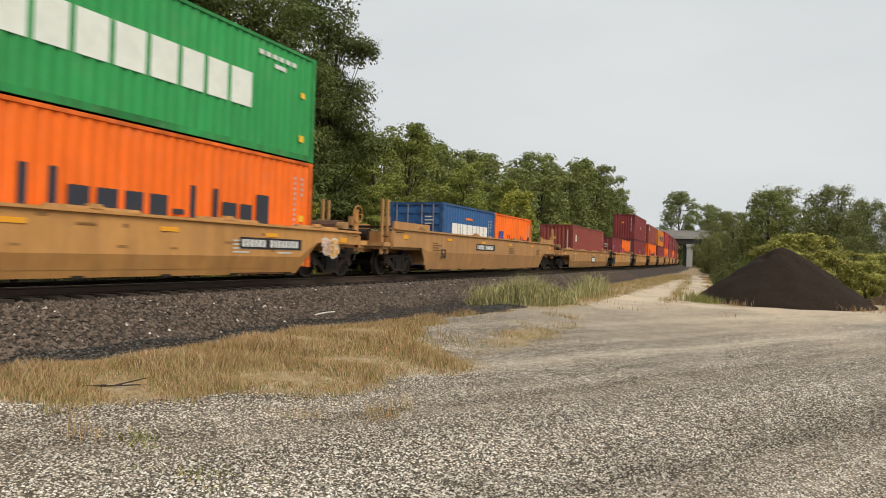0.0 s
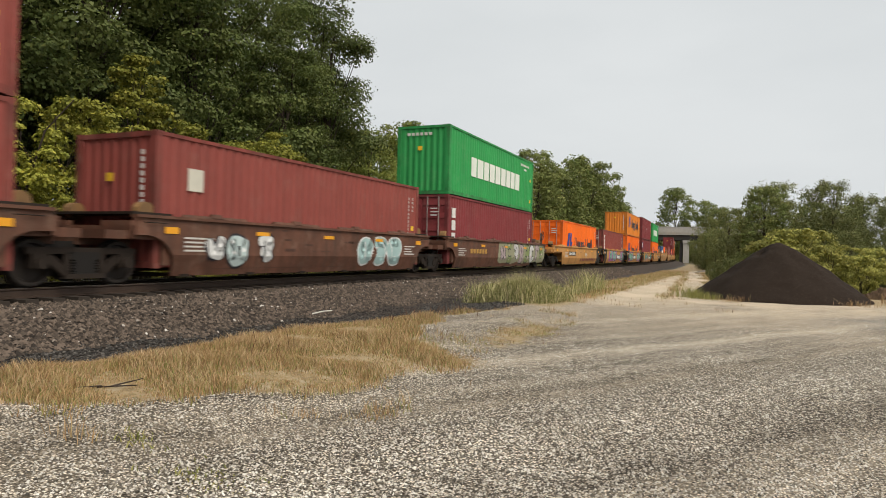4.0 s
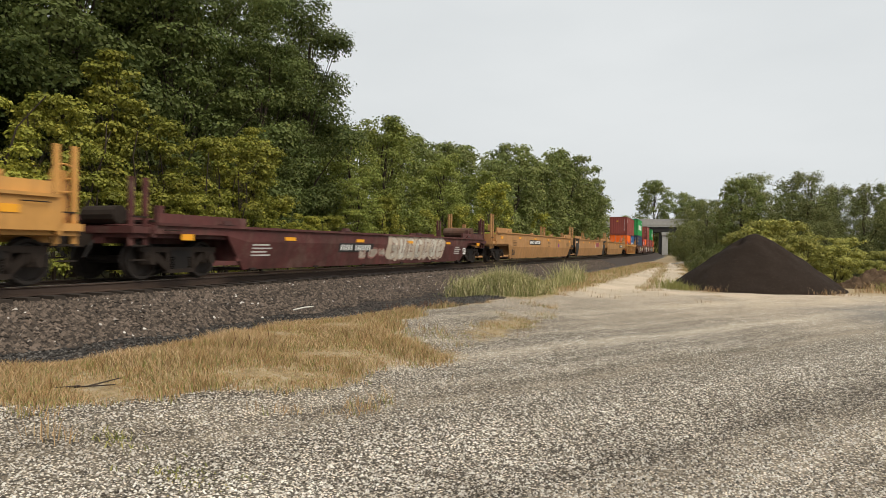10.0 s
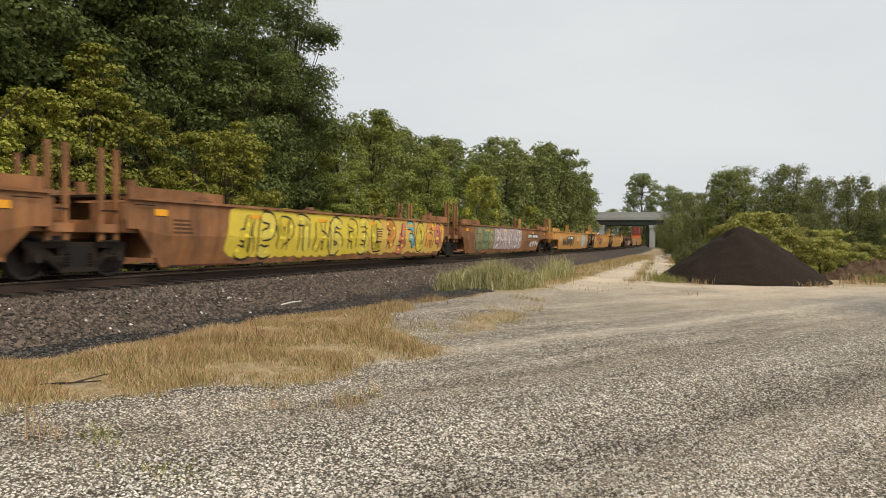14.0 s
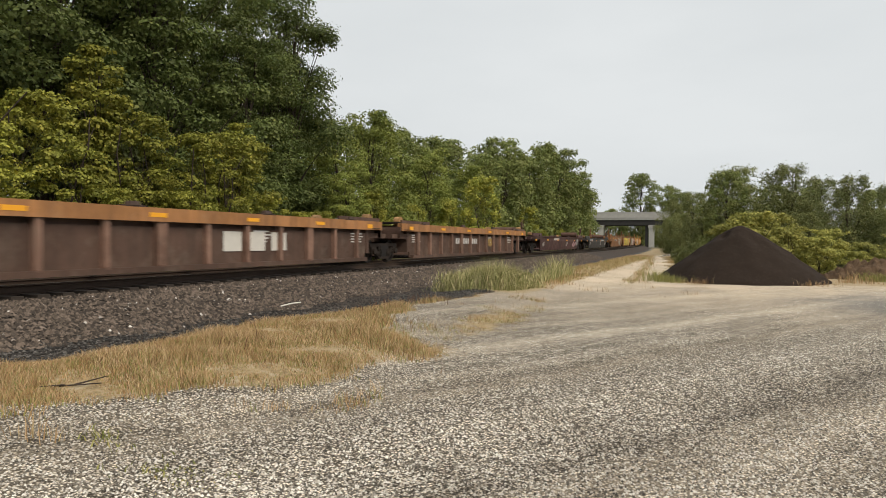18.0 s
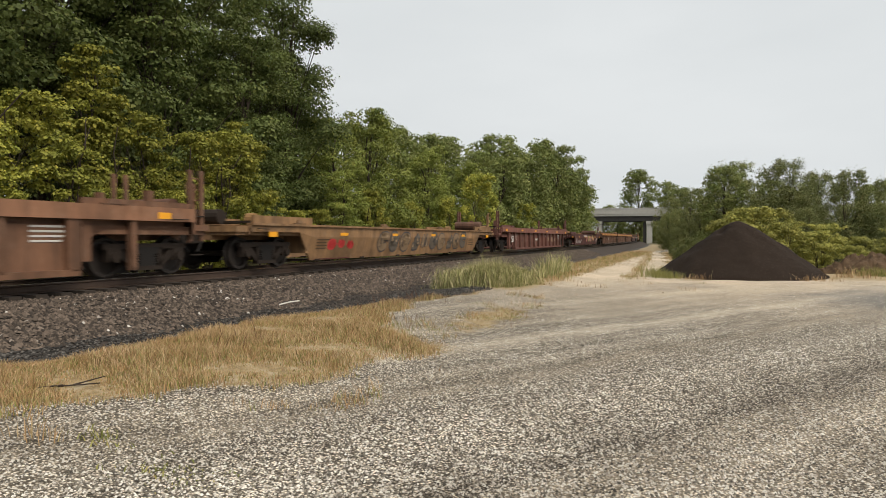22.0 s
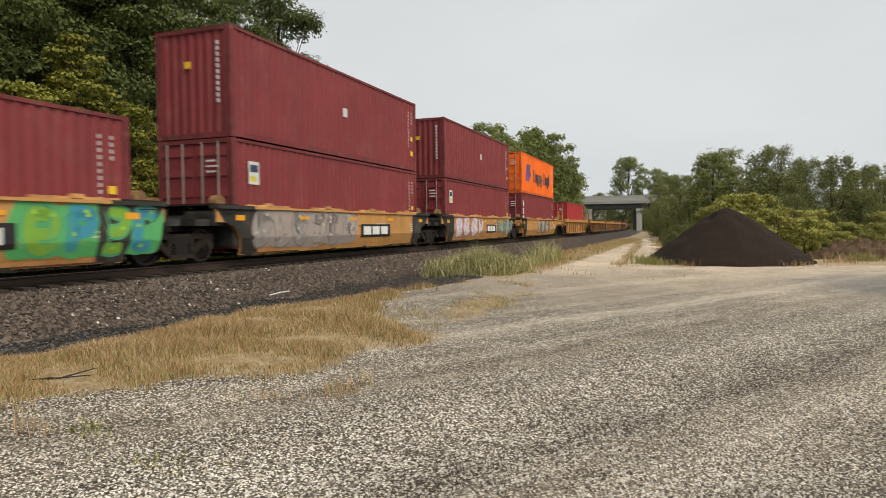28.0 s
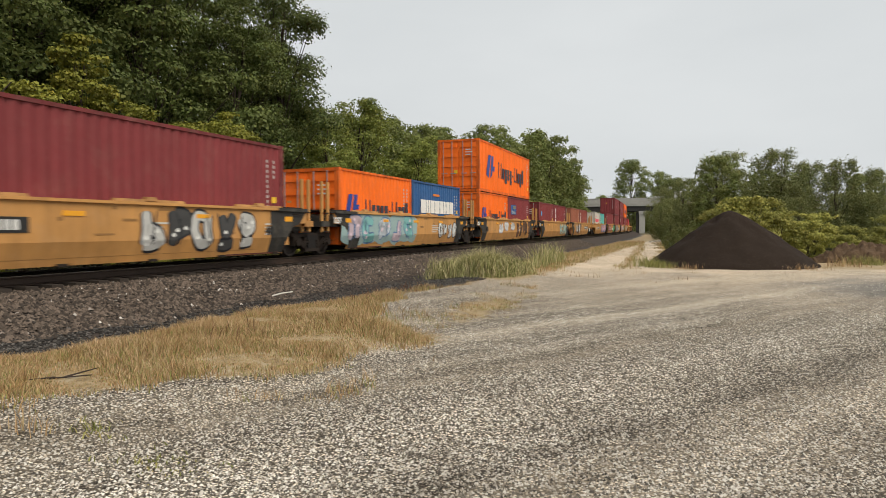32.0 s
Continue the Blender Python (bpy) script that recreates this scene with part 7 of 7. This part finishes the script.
_, c = well_unit(-741.3, -722.8, "CA", SMOOTH40, TAN, LT, [("plate", -3.4, 2.0), ("tag", 1.4, 7.0, 0.32, 1.42, [(0.68, 0.55, 0.6), (0.6, 0.3, 0.4)], (0.5, 0.05, 0.12), 44, 6, (0.06, 0.2, 0.42))], True, True)
load(c, ("yang", "teal"))
# the last wells in view
_, c = well_unit(-758.5, -741.35, "AC", SMOOTH40, TAN, LT, [("plate", 1.4, 2.8), ("fig", "40", -6.2, 0.7, 0.4, BLACK), ("tag", -4.6, -1.0, 0.34, 1.36, [(0.66, 0.66, 0.66), (0.05, 0.05, 0.06)], BLK, 45, 4), ("tag", 5.4, 6.4, 0.5, 0.9, [WHT], WHT, 46, 2)], True, True)
load(c, ("salmon", "triton20"))
_, c = well_unit(-773.8, -758.5, "AA", SMOOTH40, TAN, LT, [("fig", "125T", -6.9, 1.05, 0.26, WHITE), ("fig", "40", -5.2, 0.7, 0.4, BLACK), ("tag", 2.0, 5.6, 0.34, 1.3, [(0.34, 0.46, 0.42), (0.42, 0.5, 0.46)], (0.12, 0.2, 0.18), 47, 4)], True, True)
load(c, ("maroon20", "tex20"))
_, c = well_unit(-789.6, -773.8, "AA", SMOOTH40, TAN, LT, [("fig", "125T", -7.1, 1.05, 0.26, WHITE), ("fig", "40", -5.4, 0.7, 0.4, BLACK), ("tag", -3.0, 1.0, 0.6, 1.25, [WHT], (0.4, 0.36, 0.4), 48, 3), ("tag", 1.6, 5.4, 0.34, 1.36, [(0.16, 0.08, 0.05), (0.1, 0.05, 0.03)], (0.05, 0.03, 0.02), 49, 5)], True, True)
load(c, ("hapag20", "beacon"), "hapag40")
_, c = well_unit(-804.7, -789.6, "AA", SMOOTH40, TAN, LT, [("fig", "1257", -6.8, 1.05, 0.26, WHITE), ("tag", -6.0, -0.2, 0.32, 1.4, [(0.5, 0.4, 0.45), (0.2, 0.45, 0.45), (0.5, 0.55, 0.6)], (0.12, 0.2, 0.36), 50, 5, (0.3, 0.42, 0.42)), ("tag", 2.6, 5.0, 0.42, 1.2, [WHT], BLK, 51, 4)], True, True)
load(c, ("hapag20", "nile"))
_, c = well_unit(-822.4, -804.7, "CA", SMOOTH40, TAN, LT, [("plate", -3.6, 2.8), ("tag", 1.6, 5.6, 0.34, 1.38, [(0.5, 0.5, 0.48), (0.06, 0.06, 0.06)], BLK, 52, 5), ("fig", "40", 6.0, 0.7, 0.36, BLACK)], True, True)
load(c, "maroon_s")

# ---- ties of the track ----
tie_mesh = bpy.data.meshes.new("tie")
tb = boxes((-1.3, 1.3, -0.115, 0.115, -0.36, -0.17))
tb.to_mesh(tie_mesh)
tb.free()
tie_mesh.materials.append(TIE)
for i in range(200):
    tie = part("tie", tie_mesh, None, track)
    tie.matrix_basis = Matrix.Translation((0, 0, ZR)) @ pose(*on_track(2 + 0.5 * i)[:2], 0, 0, 0, math.degrees(K * (2 + 0.5 * i)) + 0.6 * math.sin(i * 7.1))
rest = bmesh.new()
for s in [x * 0.5 for x in range(-200, 4)] + [102 + 0.5 * x for x in range(440)]:
    m = track_pose(s)
    vs = box(rest, -1.3, 1.3, -0.115, 0.115, -0.36, -0.17)
    for v in vs:
        v.co = m @ v.co
tagged(part("distant_ties", rest, TIE, track), kind="stuff")


# ---- what moves: every car and box rolls away along the track ----
def motions():
    for thing, u, z in MOVERS:
        walk(thing, [(t, track_pose(u + SPEED * t, z)) for t in range(33)])
    for thing, rows in TRAFFIC:
        walk(thing, [(t, pose(-27.5, 226, 0, 0, 0, 5) @ pose(x, 2.5, 9.7)) for t, x in rows])


motions()
